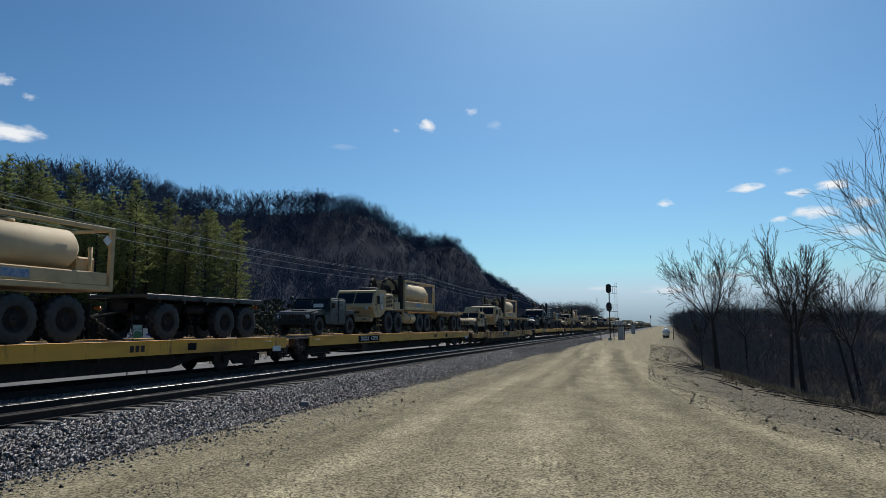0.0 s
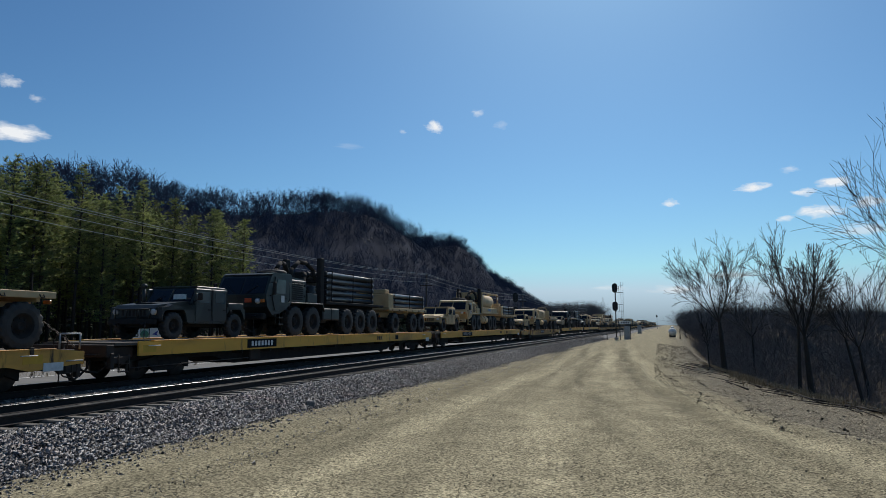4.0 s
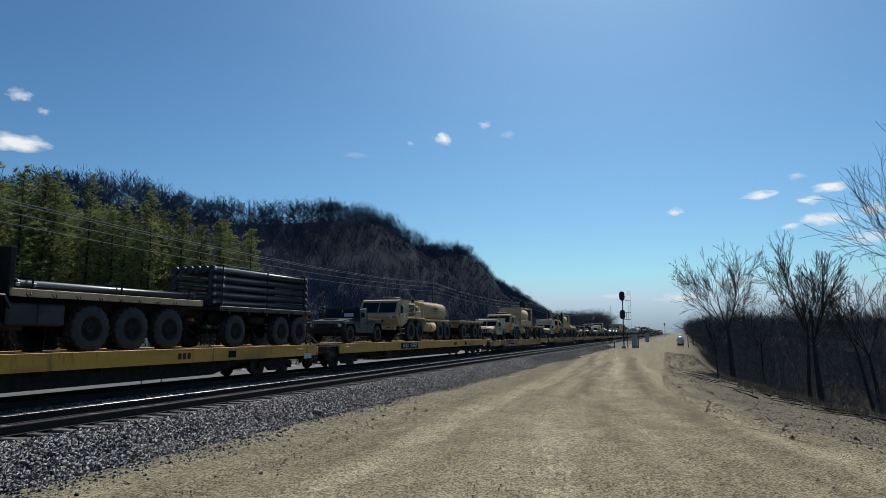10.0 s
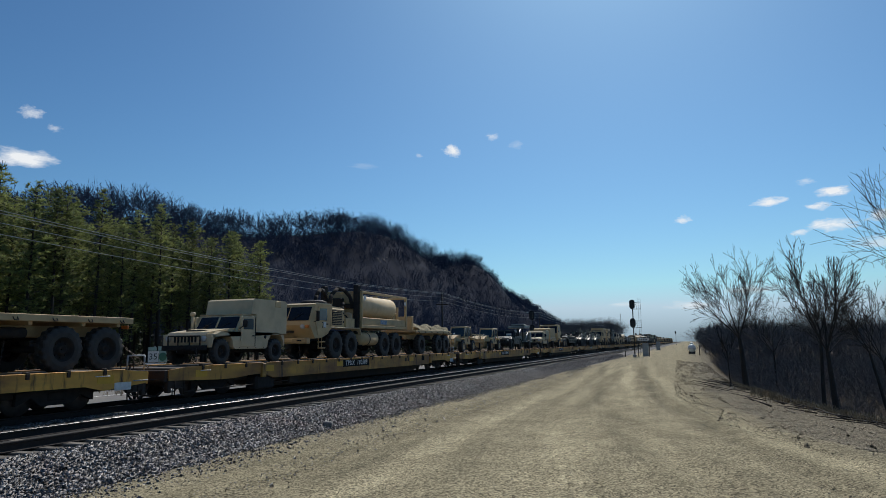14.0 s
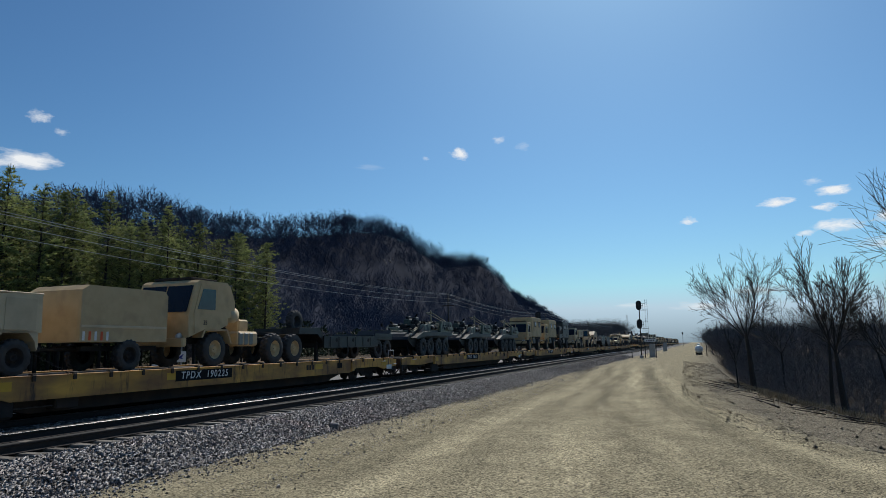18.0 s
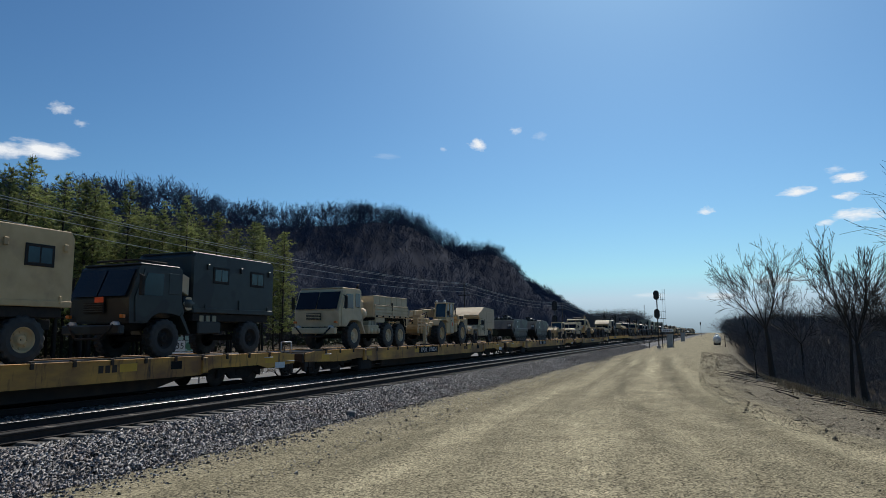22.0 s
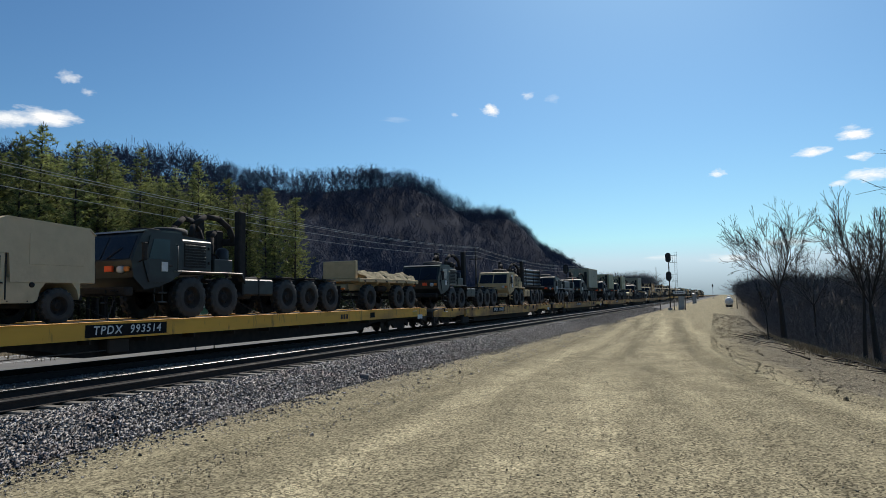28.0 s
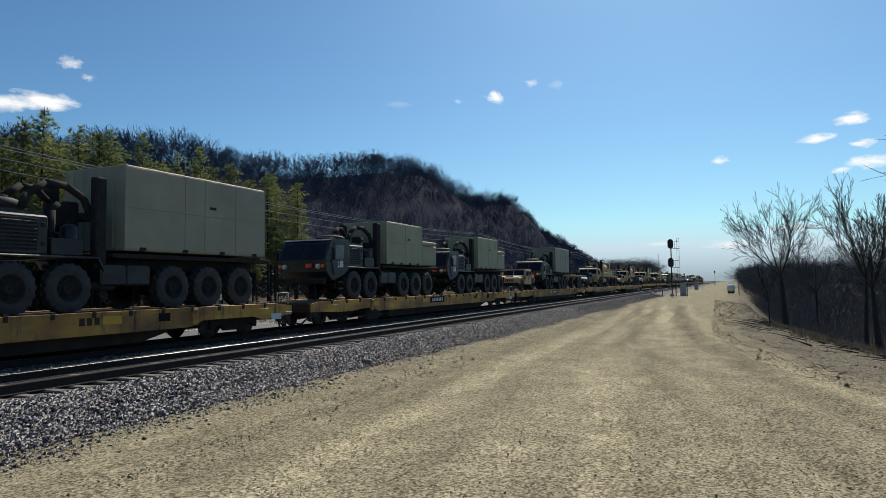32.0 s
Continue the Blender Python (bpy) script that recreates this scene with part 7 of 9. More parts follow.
# ---- eight-wheeled armoured carriers ----
def carrier(label):
    t = thing("armoured_carrier", label, "armoured vehicle", "wheeled carriers on the train")
    ax = (0.0, 1.22, 2.62, 3.9)
    hull = [(-1.75, 1.0), (-1.6, 1.18), (-0.3, 1.72), (0.3, 1.86), (4.9, 1.86), (5.15, 1.3), (5.0, 0.62), (-0.9, 0.55)]
    part("hull", G().prism(hull, -0.98, 0.98), M_GREEN, t)
    for s in (-1, 1):
        sp = [(-1.3, 1.1), (-0.2, 1.46), (0.4, 1.5), (5.0, 1.5), (5.12, 1.36), (5.05, 1.24), (0.2, 1.22), (-1.2, 1.02)]
        part("sponson", G().prism(sp, s * 0.95, s * 1.34, 0.02), M_GREEN, t)
        part("front_plate", G().prism([(-0.3, 1.44), (0.25, 1.9), (1.2, 2.0), (1.35, 1.46), (0.4, 1.44)], s * 0.9, s * 1.27), M_PATCHED, t)
        part("side_armour", G().prism([(1.35, 1.46), (1.25, 1.98), (3.0, 2.02), (3.0, 1.46)], s * 0.85, s * 1.14), M_GREEN, t)
        b = part("rear_panel", G().prism([(2.8, 1.42), (3.1, 2.2), (4.95, 2.2), (5.12, 2.02), (5.14, 1.42)], s * 0.85, s * 1.32, 0.01), M_PATCHED, t, "pale camouflaged side panel with hanging loops")
        for k in range(5):
            part("hanging_loop", G().path([(s * 1.3, 3.35 + 0.34 * k, 2.06), (s * 1.33, 3.33 + 0.34 * k, 1.9), (s * 1.33, 3.43 + 0.34 * k, 1.9), (s * 1.3, 3.41 + 0.34 * k, 2.06)], 0.016, 5), M_UNDER, b)
        part("bin_shelf", G().box(s * 1.28, s * 1.42, 3.9, 5.05, 1.64, 1.67).box(s * 1.4, s * 1.42, 3.9, 5.05, 1.67, 1.84).box(s * 1.28, s * 1.42, 4.45, 4.48, 1.64, 1.84), M_PATCHED, b)
        for k in range(4):
            part("ladder_rung", G().box(s * 1.14, s * 1.2, 2.35, 2.75, 1.64 + 0.1 * k, 1.67 + 0.1 * k, 0.006), M_BOXGREY, t)
        part("rack_frame", G().path([(s * 1.2, 2.3, 1.62), (s * 1.2, 2.3, 2.04), (s * 1.2, 2.8, 2.04), (s * 1.2, 2.8, 1.62)], 0.018, 5), M_BOXGREY, t)
        for k in range(4):
            part("stowed_bag", G().lathe([(-0.22, 0.05), (-0.18, 0.12), (0.16, 0.13), (0.22, 0.04)], "y", 8, (s * 1.24, 1.55 + 0.42 * k + (1.3 if k > 1 else 0), 1.76 + 0.03 * (k % 2))), M_UNDER if k % 2 else M_GREEN, t)
        for k in range(3):
            part("smoke_launcher", G().tube((s * (0.92 + 0.08 * k), 0.54 + 0.07 * k, 1.95), (s * (1.04 + 0.08 * k), 0.34 + 0.07 * k, 2.15), 0.045, n=8), M_UNDER, t)
        part("mirror_arm", G().path([(s * 0.8, -0.7, 1.55), (s * 1.05, -0.85, 1.85), (s * 1.15, -0.8, 1.9)], 0.018, 5).box(s * 1.08, s * 1.22, -0.84, -0.78, 1.82, 2.02, 0.015), M_UNDER, t)
        for k in range(6):
            part("top_rail", G().box(s * 1.0, s * 1.06, 1.4 + 0.28 * k, 1.6 + 0.28 * k, 2.02, 2.08, 0.01), M_UNDER, t)
        for y in ax:
            wheel(t, s * 1.12, y, 0.57, 0.36, M_GREEN)
        part("headlight", G().lathe([(-0.03, 0.06), (0.05, 0.075)], "y", 10, (s * 0.98, -1.22, 1.3)), M_LAMP, t)
        part("light_guard", G().path([(s * 0.88, -1.3, 1.2), (s * 0.88, -1.32, 1.42), (s * 1.08, -1.3, 1.42), (s * 1.08, -1.28, 1.2)], 0.014, 5), M_UNDER, t)
    r = random.Random(12)
    for k in range(16):
        x, y, d = r.uniform(-0.7, 0.95), r.uniform(0.6, 4.9), r.uniform(0.1, 0.24)
        part("stowed_kit", G().box(x - d, x + d, y - d * 1.3, y + d * 1.3, 1.84, 2.02 + r.uniform(0.05, 0.3), 0.05), (M_GREEN, M_UNDER, M_PATCHED, M_CAMO)[k % 4], t)
    part("tow_cable", G().path([(0.95, -1.0, 1.4), (1.02, -0.5, 1.62), (0.9, 0.1, 1.8), (1.05, 0.5, 1.95), (0.8, 0.9, 2.05), (1.0, 1.3, 2.05), (0.95, 2.2, 2.1)], 0.025, 6), M_BOXGREY, t)
    part("whip_base", G().tube((0.8, 2.45, 2.0), (0.8, 2.45, 2.7), 0.045, n=8).lathe([(2.68, 0.07), (2.85, 0.07), (2.9, 0.03)], "z", 8, (0.8, 2.45, 0)), M_BOXGREY, t)
    part("roof_net", G().path([(0.9, 1.5, 2.12), (0.95, 2.0, 2.16), (0.9, 2.5, 2.11), (0.95, 3.0, 2.15)], 0.05, 6), M_UNDER, t)
    lash(t, (((0.8, -1.5, 1.0), (1.28, -2.2, 0.02)), ((0.8, 5.05, 0.8), (1.28, 5.7, 0.02))))
    part("driver_hatch", G().lathe([(1.7, 0.36), (1.8, 0.36), (1.84, 0.2)], "z", 16, (-0.45, 0.2, 0)), M_CAMO, t)
    part("engine_deck", G().box(0.05, 0.95, -0.2, 1.3, 1.8, 1.92, 0.03), M_GREEN, t)
    part("commander_cupola", G().lathe([(1.85, 0.5), (2.05, 0.48), (2.1, 0.3)], "z", 18, (-0.3, 2.0, 0)), M_CAMO, t)
    w = part("weapon_station", G().box(-0.25, 0.3, 1.1, 1.7, 2.1, 2.45, 0.06).box(-0.45, -0.2, 1.2, 1.6, 2.2, 2.5, 0.04).lathe([(1.86, 0.25), (2.1, 0.22)], "z", 14, (0.05, 1.45, 0)), M_GREEN, t)
    part("gun_barrel", G().tube((0.05, 1.2, 2.32), (0.05, 0.2, 2.36), 0.04, 0.03, 8).tube((0.2, 1.3, 2.45), (0.5, 0.9, 2.6), 0.05, n=6), M_UNDER, w)
    part("antenna_mast", G().tube((0.75, 2.55, 1.9), (0.75, 2.55, 2.75), 0.06, 0.05, 8), M_GREEN, t)
    part("tow_bar", G().tube((0.6, 3.1, 2.78), (0.95, 5.0, 2.2), 0.03, n=6).tube((0.2, 3.1, 2.78), (0.75, 5.0, 2.2), 0.03, n=6).tube((0.6, 3.1, 2.78), (0.2, 3.1, 2.78), 0.03, n=6).tube((0.4, 3.6, 2.0), (0.45, 3.35, 2.72), 0.03, n=6), M_BOXGREY, t)
    for k, (x, y, z, dx, dy, dz) in enumerate(((0.9, 3.0, 1.9, 0.3, 0.6, 0.2), (0.85, 4.2, 1.95, 0.32, 0.5, 0.25), (0.2, 3.6, 1.95, 0.6, 0.7, 0.25), (-0.5, 4.3, 1.95, 0.5, 0.5, 0.3), (0.95, 0.7, 1.75, 0.3, 0.5, 0.25), (0.3, 0.9, 1.95, 0.35, 0.3, 0.25), (0.95, 1.6, 1.8, 0.28, 0.4, 0.3), (-0.6, 3.0, 1.95, 0.5, 0.7, 0.3))):
        part("stowed_kit", G().box(x - dx / 2, x + dx / 2, y - dy / 2, y + dy / 2, z - 0.1, z + dz, 0.06), M_GREEN if k % 3 else M_BOXGREY, t)
    part("marker_panel", G().box(1.1, 1.14, 0.35, 0.6, 1.68, 1.85, 0.01), M_SIGNORANGE, t, "orange air-recognition panel")
    part("periscope", G().box(-0.7, -0.5, 0.55, 0.65, 1.85, 2.0).box(-0.4, -0.2, 0.5, 0.6, 1.85, 2.0), M_GLASS, t)
    part("nose_plate", G().prism([(-1.66, 1.02), (-1.3, 1.3), (-0.6, 1.58), (-0.62, 1.62), (-1.4, 1.36), (-1.72, 1.06)], -0.7, 0.7), M_GREEN, t)
    for k, (x, y, z, dx, dy, dz) in enumerate(((0.55, -0.75, 1.55, 0.5, 0.4, 0.14), (-0.4, -0.6, 1.62, 0.7, 0.35, 0.16), (0.75, -0.2, 1.75, 0.3, 0.5, 0.2), (0.1, -0.25, 1.78, 0.4, 0.4, 0.16), (-0.75, -0.1, 1.78, 0.3, 0.6, 0.22))):
        part("nose_stowage", G().box(x - dx / 2, x + dx / 2, y - dy / 2, y + dy / 2, z - 0.1, z + dz, 0.05), (M_UNDER, M_PATCHED, M_GREEN)[k % 3], t)
    part("nose_cable", G().path([(-0.9, -1.2, 1.42), (-0.3, -0.95, 1.56), (0.3, -1.1, 1.5), (0.9, -0.8, 1.56), (0.95, -0.3, 1.74)], 0.03, 6), M_BOXGREY, t)
    part("skid_rail", G().box(-0.6, 0.6, -0.6, 4.6, 0.42, 0.58, 0.05), M_UNDER, t)
    return t


# ---- tracked carriers ----
def tracked(label):
    t = thing("tracked_carrier", label, "armoured vehicle", "tracked carriers on the train")
    hull = [(-1.15, 0.95), (-1.2, 1.05), (-0.35, 1.84), (3.75, 1.86), (3.85, 1.75), (3.75, 0.5), (-0.7, 0.45)]
    part("hull", G().prism(hull, -1.28, 1.28, 0.008), M_CAMO, t)
    part("roof", G().box(-1.2, 1.2, -0.25, 3.7, 1.855, 1.9), M_GREEN, t)
    part("trim_vane", G().prism([(-1.24, 1.0), (-0.55, 1.66), (-0.6, 1.72), (-1.3, 1.06)], -1.1, 1.1), M_GREEN, t)
    part("cupola", G().lathe([(1.9, 0.45), (2.1, 0.42), (2.15, 0.25)], "z", 16, (0.2, 0.9, 0)).box(0.0, 0.4, 0.4, 0.6, 1.9, 2.2), M_GREEN, t)
    part("gun_mount", G().tube((0.2, 0.6, 2.15), (0.2, -0.3, 2.22), 0.035, n=6).box(0.1, 0.3, 0.5, 0.9, 2.1, 2.28), M_UNDER, t)
    part("hatch", G().lathe([(1.9, 0.33), (1.97, 0.33)], "z", 14, (-0.55, 0.1, 0)), M_GREEN, t)
    part("cargo_hatch", G().box(-0.7, 0.7, 1.8, 3.3, 1.9, 1.96), M_GREEN, t)
    for s in (-1, 1):
        loop = [(-0.85, 0.62), (-0.8, 0.85), (-0.5, 0.95), (3.3, 0.95), (3.6, 0.8), (3.6, 0.5), (2.95, 0.06), (0.0, 0.04)]
        n = len(loop)
        tr = G()
        cy, cz = 1.4, 0.5
        vs = [(x, y, z) for x in (s * 0.95, s * 1.32) for y, z in loop] + [(x, cy + (y - cy) * 0.96, cz + (z - cz) * 0.86) for x in (s * 0.95, s * 1.32) for y, z in loop]
        fs = [(i, (i + 1) % n, (i + 1) % n + n, i + n) for i in range(n)] + [(i + 2 * n, (i + 1) % n + 2 * n, (i + 1) % n + 3 * n, i + 3 * n) for i in range(n)] + [(i + n, (i + 1) % n + n, (i + 1) % n + 3 * n, i + 3 * n) for i in range(n)] + [(i, (i + 1) % n, (i + 1) % n + 2 * n, i + 2 * n) for i in range(n)]
        part("track_belt", tr.add(vs, fs), M_UNDER, t)
        for k in range(5):
            part("road_wheel", G().lathe([(-0.14, 0.3), (-0.14, 0.31), (0.1, 0.31), (0.1, 0.24), (0.06, 0.22), (0.06, 0.1), (0.12, 0.08), (0.13, 0.02)] if s > 0 else [(0.14, 0.31), (-0.12, 0.31), (-0.06, 0.1)], "x", 18, (s * 1.2, 0.0 + 0.69 * k, 0.36)), M_GREEN, t)
        part("drive_sprocket", G().lathe([(-0.1, 0.24), (0.1, 0.24), (0.12, 0.1)], "x", 16, (s * 1.2, -0.62, 0.66)), M_GREEN, t)
        part("skirt", G().box(s * 1.28, s * 1.34, -0.7, 3.6, 0.86, 1.12), M_GREEN, t)
        part("headlight", G().box(s * 0.85, s * 1.1, -1.05, -0.9, 1.25, 1.42, 0.02), M_LAMP, t)
        part("mesh_guard", G().path([(s * 1.2, -1.1, 1.1), (s * 1.2, -1.1, 1.5), (s * 0.8, -1.1, 1.5)], 0.02), M_UNDER, t)
    for k in range(5):
        part("stowed_kit", G().box(-0.9 + 0.35 * k, -0.62 + 0.35 * k, -0.1 + 0.1 * k, 0.35 + 0.1 * k, 1.9, 2.05 + 0.05 * (k % 2), 0.05), M_GREEN, t)
    part("notice", G().box(1.29, 1.3, 0.35, 0.55, 1.2, 1.35, 0.002).box(1.29, 1.3, 0.35, 0.7, 1.64, 1.72, 0.002), M_LETTER, t)
    return t


# ---- medium cab-over trucks ----
def medium_truck(kind, col, label, mark=""):
    t = thing("medium_truck", label, "military truck", "medium trucks on the train")
    ax = (0.0, 4.06) if kind == "shelter" else (0.0, 3.55, 4.97)
    end = ax[-1] + 1.2
    W = 1.18
    part("frame", G().box(-0.5, -0.36, -1.4, end, 0.85, 1.12).box(0.36, 0.5, -1.4, end, 0.85, 1.12), M_UNDER, t)
    for y in ax:
        part("axle", G().tube((-0.9, y, 0.6), (0.9, y, 0.6), 0.1, n=8), M_UNDER, t)
        for s in (-1, 1):
            wheel(t, s * 0.98, y, 0.63 if kind == "cargo" else 0.6, 0.4, col if col is not M_GREEN else M_UNDER)
    cab = [(-1.42, 1.05), (-1.45, 1.75), (-1.1, 2.7), (-1.0, 2.78), (0.55, 2.8), (0.62, 2.72), (0.62, 1.75), (0.75, 1.4)] + [(0.68, 1.25), (0.5, 1.3), (0.2, 1.36), (-0.3, 1.36), (-0.6, 1.25), (-0.75, 1.05)]
    c = part("cab", G().prism(cab, -W, W, 0.01), col, t)
    # on tan trucks the roof colour is lightened like a sunlit top
    part("cab_roof", G().box(-W + 0.05, W - 0.05, -1.05, 0.55, 2.79, 2.84), M_TAN2 if col is M_TAN else col, c)
    for x0, x1 in ((-1.08, -0.03), (0.03, 1.08)):
        q = [(x0, -1.5, 1.84), (x1, -1.5, 1.84), (x1, -1.15, 2.64), (x0, -1.15, 2.64)]
        part("windscreen", G().add([(x, y - 0.025, z) for x, y, z in q] + [(x, y + 0.02, z) for x, y, z in q], [(0, 1, 2, 3), (7, 6, 5, 4), (0, 4, 5, 1), (1, 5, 6, 2), (2, 6, 7, 3), (3, 7, 4, 0)]), M_GLASS, c)
    for s in (-1, 1):
        d = part("door", G().prism([(-1.2, 1.1), (-1.25, 1.8), (-0.92, 2.66), (-0.1, 2.66), (-0.1, 1.42), (-0.45, 1.38), (-0.75, 1.1)], s * (W - 0.01), s * (W + 0.025)), col, c)
        part("window", G().prism([(-1.1, 1.88), (-0.82, 2.55), (-0.2, 2.55), (-0.2, 1.88)], s * (W + 0.02), s * (W + 0.035)), M_PANE, d)
        part("rear_window", G().box(s * (W - 0.01), s * (W + 0.015), 0.05, 0.5, 1.95, 2.6, 0.01), M_PANE if kind == "cargo" else col, c)
        part("mirror", G().box(s * 1.36, s * 1.48, -1.3, -1.15, 1.85, 2.45, 0.03).tube((s * 1.15, -1.1, 2.5), (s * 1.42, -1.22, 2.42), 0.018, n=5), M_UNDER, t)
        part("headlight", G().lathe([(-0.06, 0.04), (-0.04, 0.12), (0.1, 0.13)], "y", 12, (s * 0.85, -1.62, 0.98)), M_LAMP, t)
        part("fender", G().prism([(0.62, 1.4), (1.0, 0.75), (0.92, 0.72), (0.55, 1.28)], s * 0.78, s * 1.2), col, t)
        part("turn_light", G().box(s * 1.0, s * 1.14, -1.6, -1.5, 1.2, 1.3, 0.01), M_AMBER, c)
    part("bumper", G().box(-1.15, 1.15, -1.72, -1.5, 0.72, 1.0, 0.04), col, t)
    part("tow_frame", G().path([(-0.9, -1.7, 1.0), (-0.5, -1.76, 0.6), (0.5, -1.76, 0.6), (0.9, -1.7, 1.0)], 0.04), M_RUST, t)
    g = part("front_grille", G().box(-0.5, 0.3, -1.55, -1.5, 1.35, 1.65), M_UNDER, c)
    for k in range(4):
        part("slat", G().box(-0.48, 0.28, -1.57, -1.545, 1.38 + 0.07 * k, 1.41 + 0.07 * k, 0.004), col, g)
    if kind != "cargo":
        part("marker_panel", G().box(-0.05, 0.3, -1.56, -1.53, 1.66, 1.82, 0.005), M_SIGNORANGE, c, "orange paper marker on the cab front")
    part("air_filter", G().lathe([(0.72, 0.1), (0.75, 0.26), (1.15, 0.26), (1.18, 0.1)], "y", 16, (0.95, 0, 1.7)), col, t)
    part("battery_box", G().box(0.55, 1.15, 1.4, 2.5, 0.72, 1.15, 0.04), col if kind == "cargo" else M_GREEN, t)
    for k in range(3):
        part("jerry_can", G().box(0.75, 1.12, 1.5 + 0.3 * k, 1.72 + 0.3 * k, 0.9, 1.35, 0.03), M_BOXGREY, t)
    if kind == "shelter":
        b = part("box_body", G().prism([(1.05, 1.42), (1.05, 3.25), (1.15, 3.38), (5.2, 3.38), (5.3, 3.25), (5.3, 1.42)], -1.2, 1.2, 0.012), col, t, "boxy van body with rounded roof edges")
        # on tan vans the cap carries the sunlit top tone
        part("roof_cap", G().box(-1.1, 1.1, 1.1, 5.25, 3.37, 3.42), M_TAN2 if col is M_TAN else col, b)
        for y in (2.05, 4.0):
            for s in (-1, 1):
                w = part("window_frame", G().box(s * 1.195, s * 1.225, y - 0.08, y + 0.72, 2.42, 2.98, 0.03), M_UNDER, b)
                part("pane", G().box(s * 1.22, s * 1.232, y, y + 0.3, 2.5, 2.9, 0.005), M_PANE, w)
                part("pane", G().box(s * 1.22, s * 1.232, y + 0.34, y + 0.64, 2.5, 2.9, 0.005), M_PANE, w)
        part("skirt_rail", G().box(1.19, 1.225, 1.1, 5.28, 1.42, 1.58), col, b)
        for y in (1.6, 3.3, 4.9):
            part("latch", G().box(1.2, 1.24, y, y + 0.08, 1.5, 1.9 if y == 3.3 else 1.7), col, b)
            part("vent_knob", G().box(1.2, 1.26, y + 0.05, y + 0.18, 2.85, 3.05, 0.02), col, b)
        part("crossbeam", G().box(-1.1, 1.1, 1.2, 5.1, 1.15, 1.42, 0.02), M_UNDER, t)
        part("cable_reel", G().lathe([(1.22, 0.22), (1.42, 0.22)], "x", 14, (-0.25, 0.95, 1.7)), M_CANVAS, t)
        part("stowage_bag", G().prism([(0.62, 2.1), (0.7, 2.65), (1.0, 2.55), (0.98, 1.95)], 0.5, 1.1, 0.05), M_CANVAS, t)
        part("roof_rack", G().path([(-0.8, -0.9, 2.95), (0.8, -0.9, 2.95), (0.8, 0.3, 2.95), (-0.8, 0.3, 2.95)], 0.03), M_UNDER, t)
    else:
        z, b0, b1 = 1.6, 1.87, 5.77
        mid = (b0 + b1) / 2
        part("cargo_floor", G().box(-1.2, 1.2, b0, b1, z - 0.07, z), col, t)
        for k in range(6):
            part("crossbeam", G().box(-1.12, 1.12, b0 + 0.2 + 0.66 * k, b0 + 0.3 + 0.66 * k, z - 0.2, z - 0.07), M_UNDER, t)
        for s in (-1, 1):
            for y0, y1 in ((b0 + 0.02, mid - 0.03), (mid + 0.03, b1 - 0.02)):
                p = part("side_board", G().box(s * 1.17, s * 1.21, y0, y1, z, z + 0.55), col, t)
                for a, b in ((0.02, 0.07), (0.15, 0.27), (0.32, 0.44), (0.49, 0.55)):
                    part("ridge", G().box(s * 1.205, s * 1.25, y0 + 0.03, y1 - 0.03, z + a, z + b, 0.012), col, p)
                u = part("upper_board", G().box(s * 1.15, s * 1.18, y0, y1, z + 0.57, z + 1.0), col, t)
                # on tan trucks the rail's lighter colour stands for light from above
                part("top_rail", G().box(s * 1.14, s * 1.21, y0, y1, z + 0.96, z + 1.02, 0.01), M_TAN2 if col is M_TAN else col, u)
                for k in range(2):
                    part("stake", G().box(s * 1.175, s * 1.195, y0 + 0.58 + 0.66 * k, y0 + 0.615 + 0.66 * k, z + 0.57, z + 0.97), col, u)
                for k in range(3):
                    part("hinge", G().box(s * 1.2, s * 1.26, y0 + 0.2 + 0.7 * k, y0 + 0.3 + 0.7 * k, z - 0.06, z + 0.03, 0.01), M_UNDER, p)
                for y in (y0, y1 - 0.05):
                    part("corner_post", G().box(s * 1.18, s * 1.262, y, y + 0.05, z - 0.02, z + 0.56), col, p)
            part("latch", G().box(s * 1.2, s * 1.275, mid - 0.02, mid + 0.02, z + 0.3, z + 0.7, 0.008), M_UNDER, t)
            part("mud_flap", G().box(s * 0.78, s * 1.16, b1 - 0.1, b1 - 0.07, 0.75, z - 0.08), M_UNDER, t)
            part("step_loop", G().path([(s * 1.12, b1 - 0.3, z - 0.05), (s * 1.16, b1 - 0.22, z - 0.5), (s * 1.16, b1 - 0.02, z - 0.5), (s * 1.12, b1 + 0.04, z - 0.05)], 0.02, 5), col, t)
            part("stowage_box", G().box(s * 0.75, s * 1.17, b0 + 0.25, b0 + 1.25, z - 0.32, z - 0.08, 0.03), col, t)
        part("tail_board", G().box(-1.2, 1.2, b1 - 0.02, b1 + 0.03, z, z + 0.6), col, t)
        part("front_board", G().box(-1.2, 1.2, b0 - 0.04, b0, z - 0.05, z + 1.0), col, t)
        part("bench", G().box(-1.0, -0.6, b0 + 0.1, b1 - 0.1, z + 0.4, z + 0.45).box(0.6, 1.0, b0 + 0.1, b1 - 0.1, z + 0.4, z + 0.45), M_DECKWOOD, t)
        part("crane_stow", G().box(-0.6, 0.8, 1.2, 1.55, 1.2, 2.35, 0.05), col, t)
        part("air_hose", G().path([(0.5, 0.8, 1.3), (0.75, 1.0, 2.1), (0.5, 1.3, 2.3), (0.6, 1.5, 1.6)], 0.035, 6), M_UNDER, t)
        part("exhaust_stack", G().path([(0.7, 1.05, 1.3), (0.7, 1.05, 2.95), (0.7, 1.18, 3.1)], 0.06, 8), M_UNDER, t)
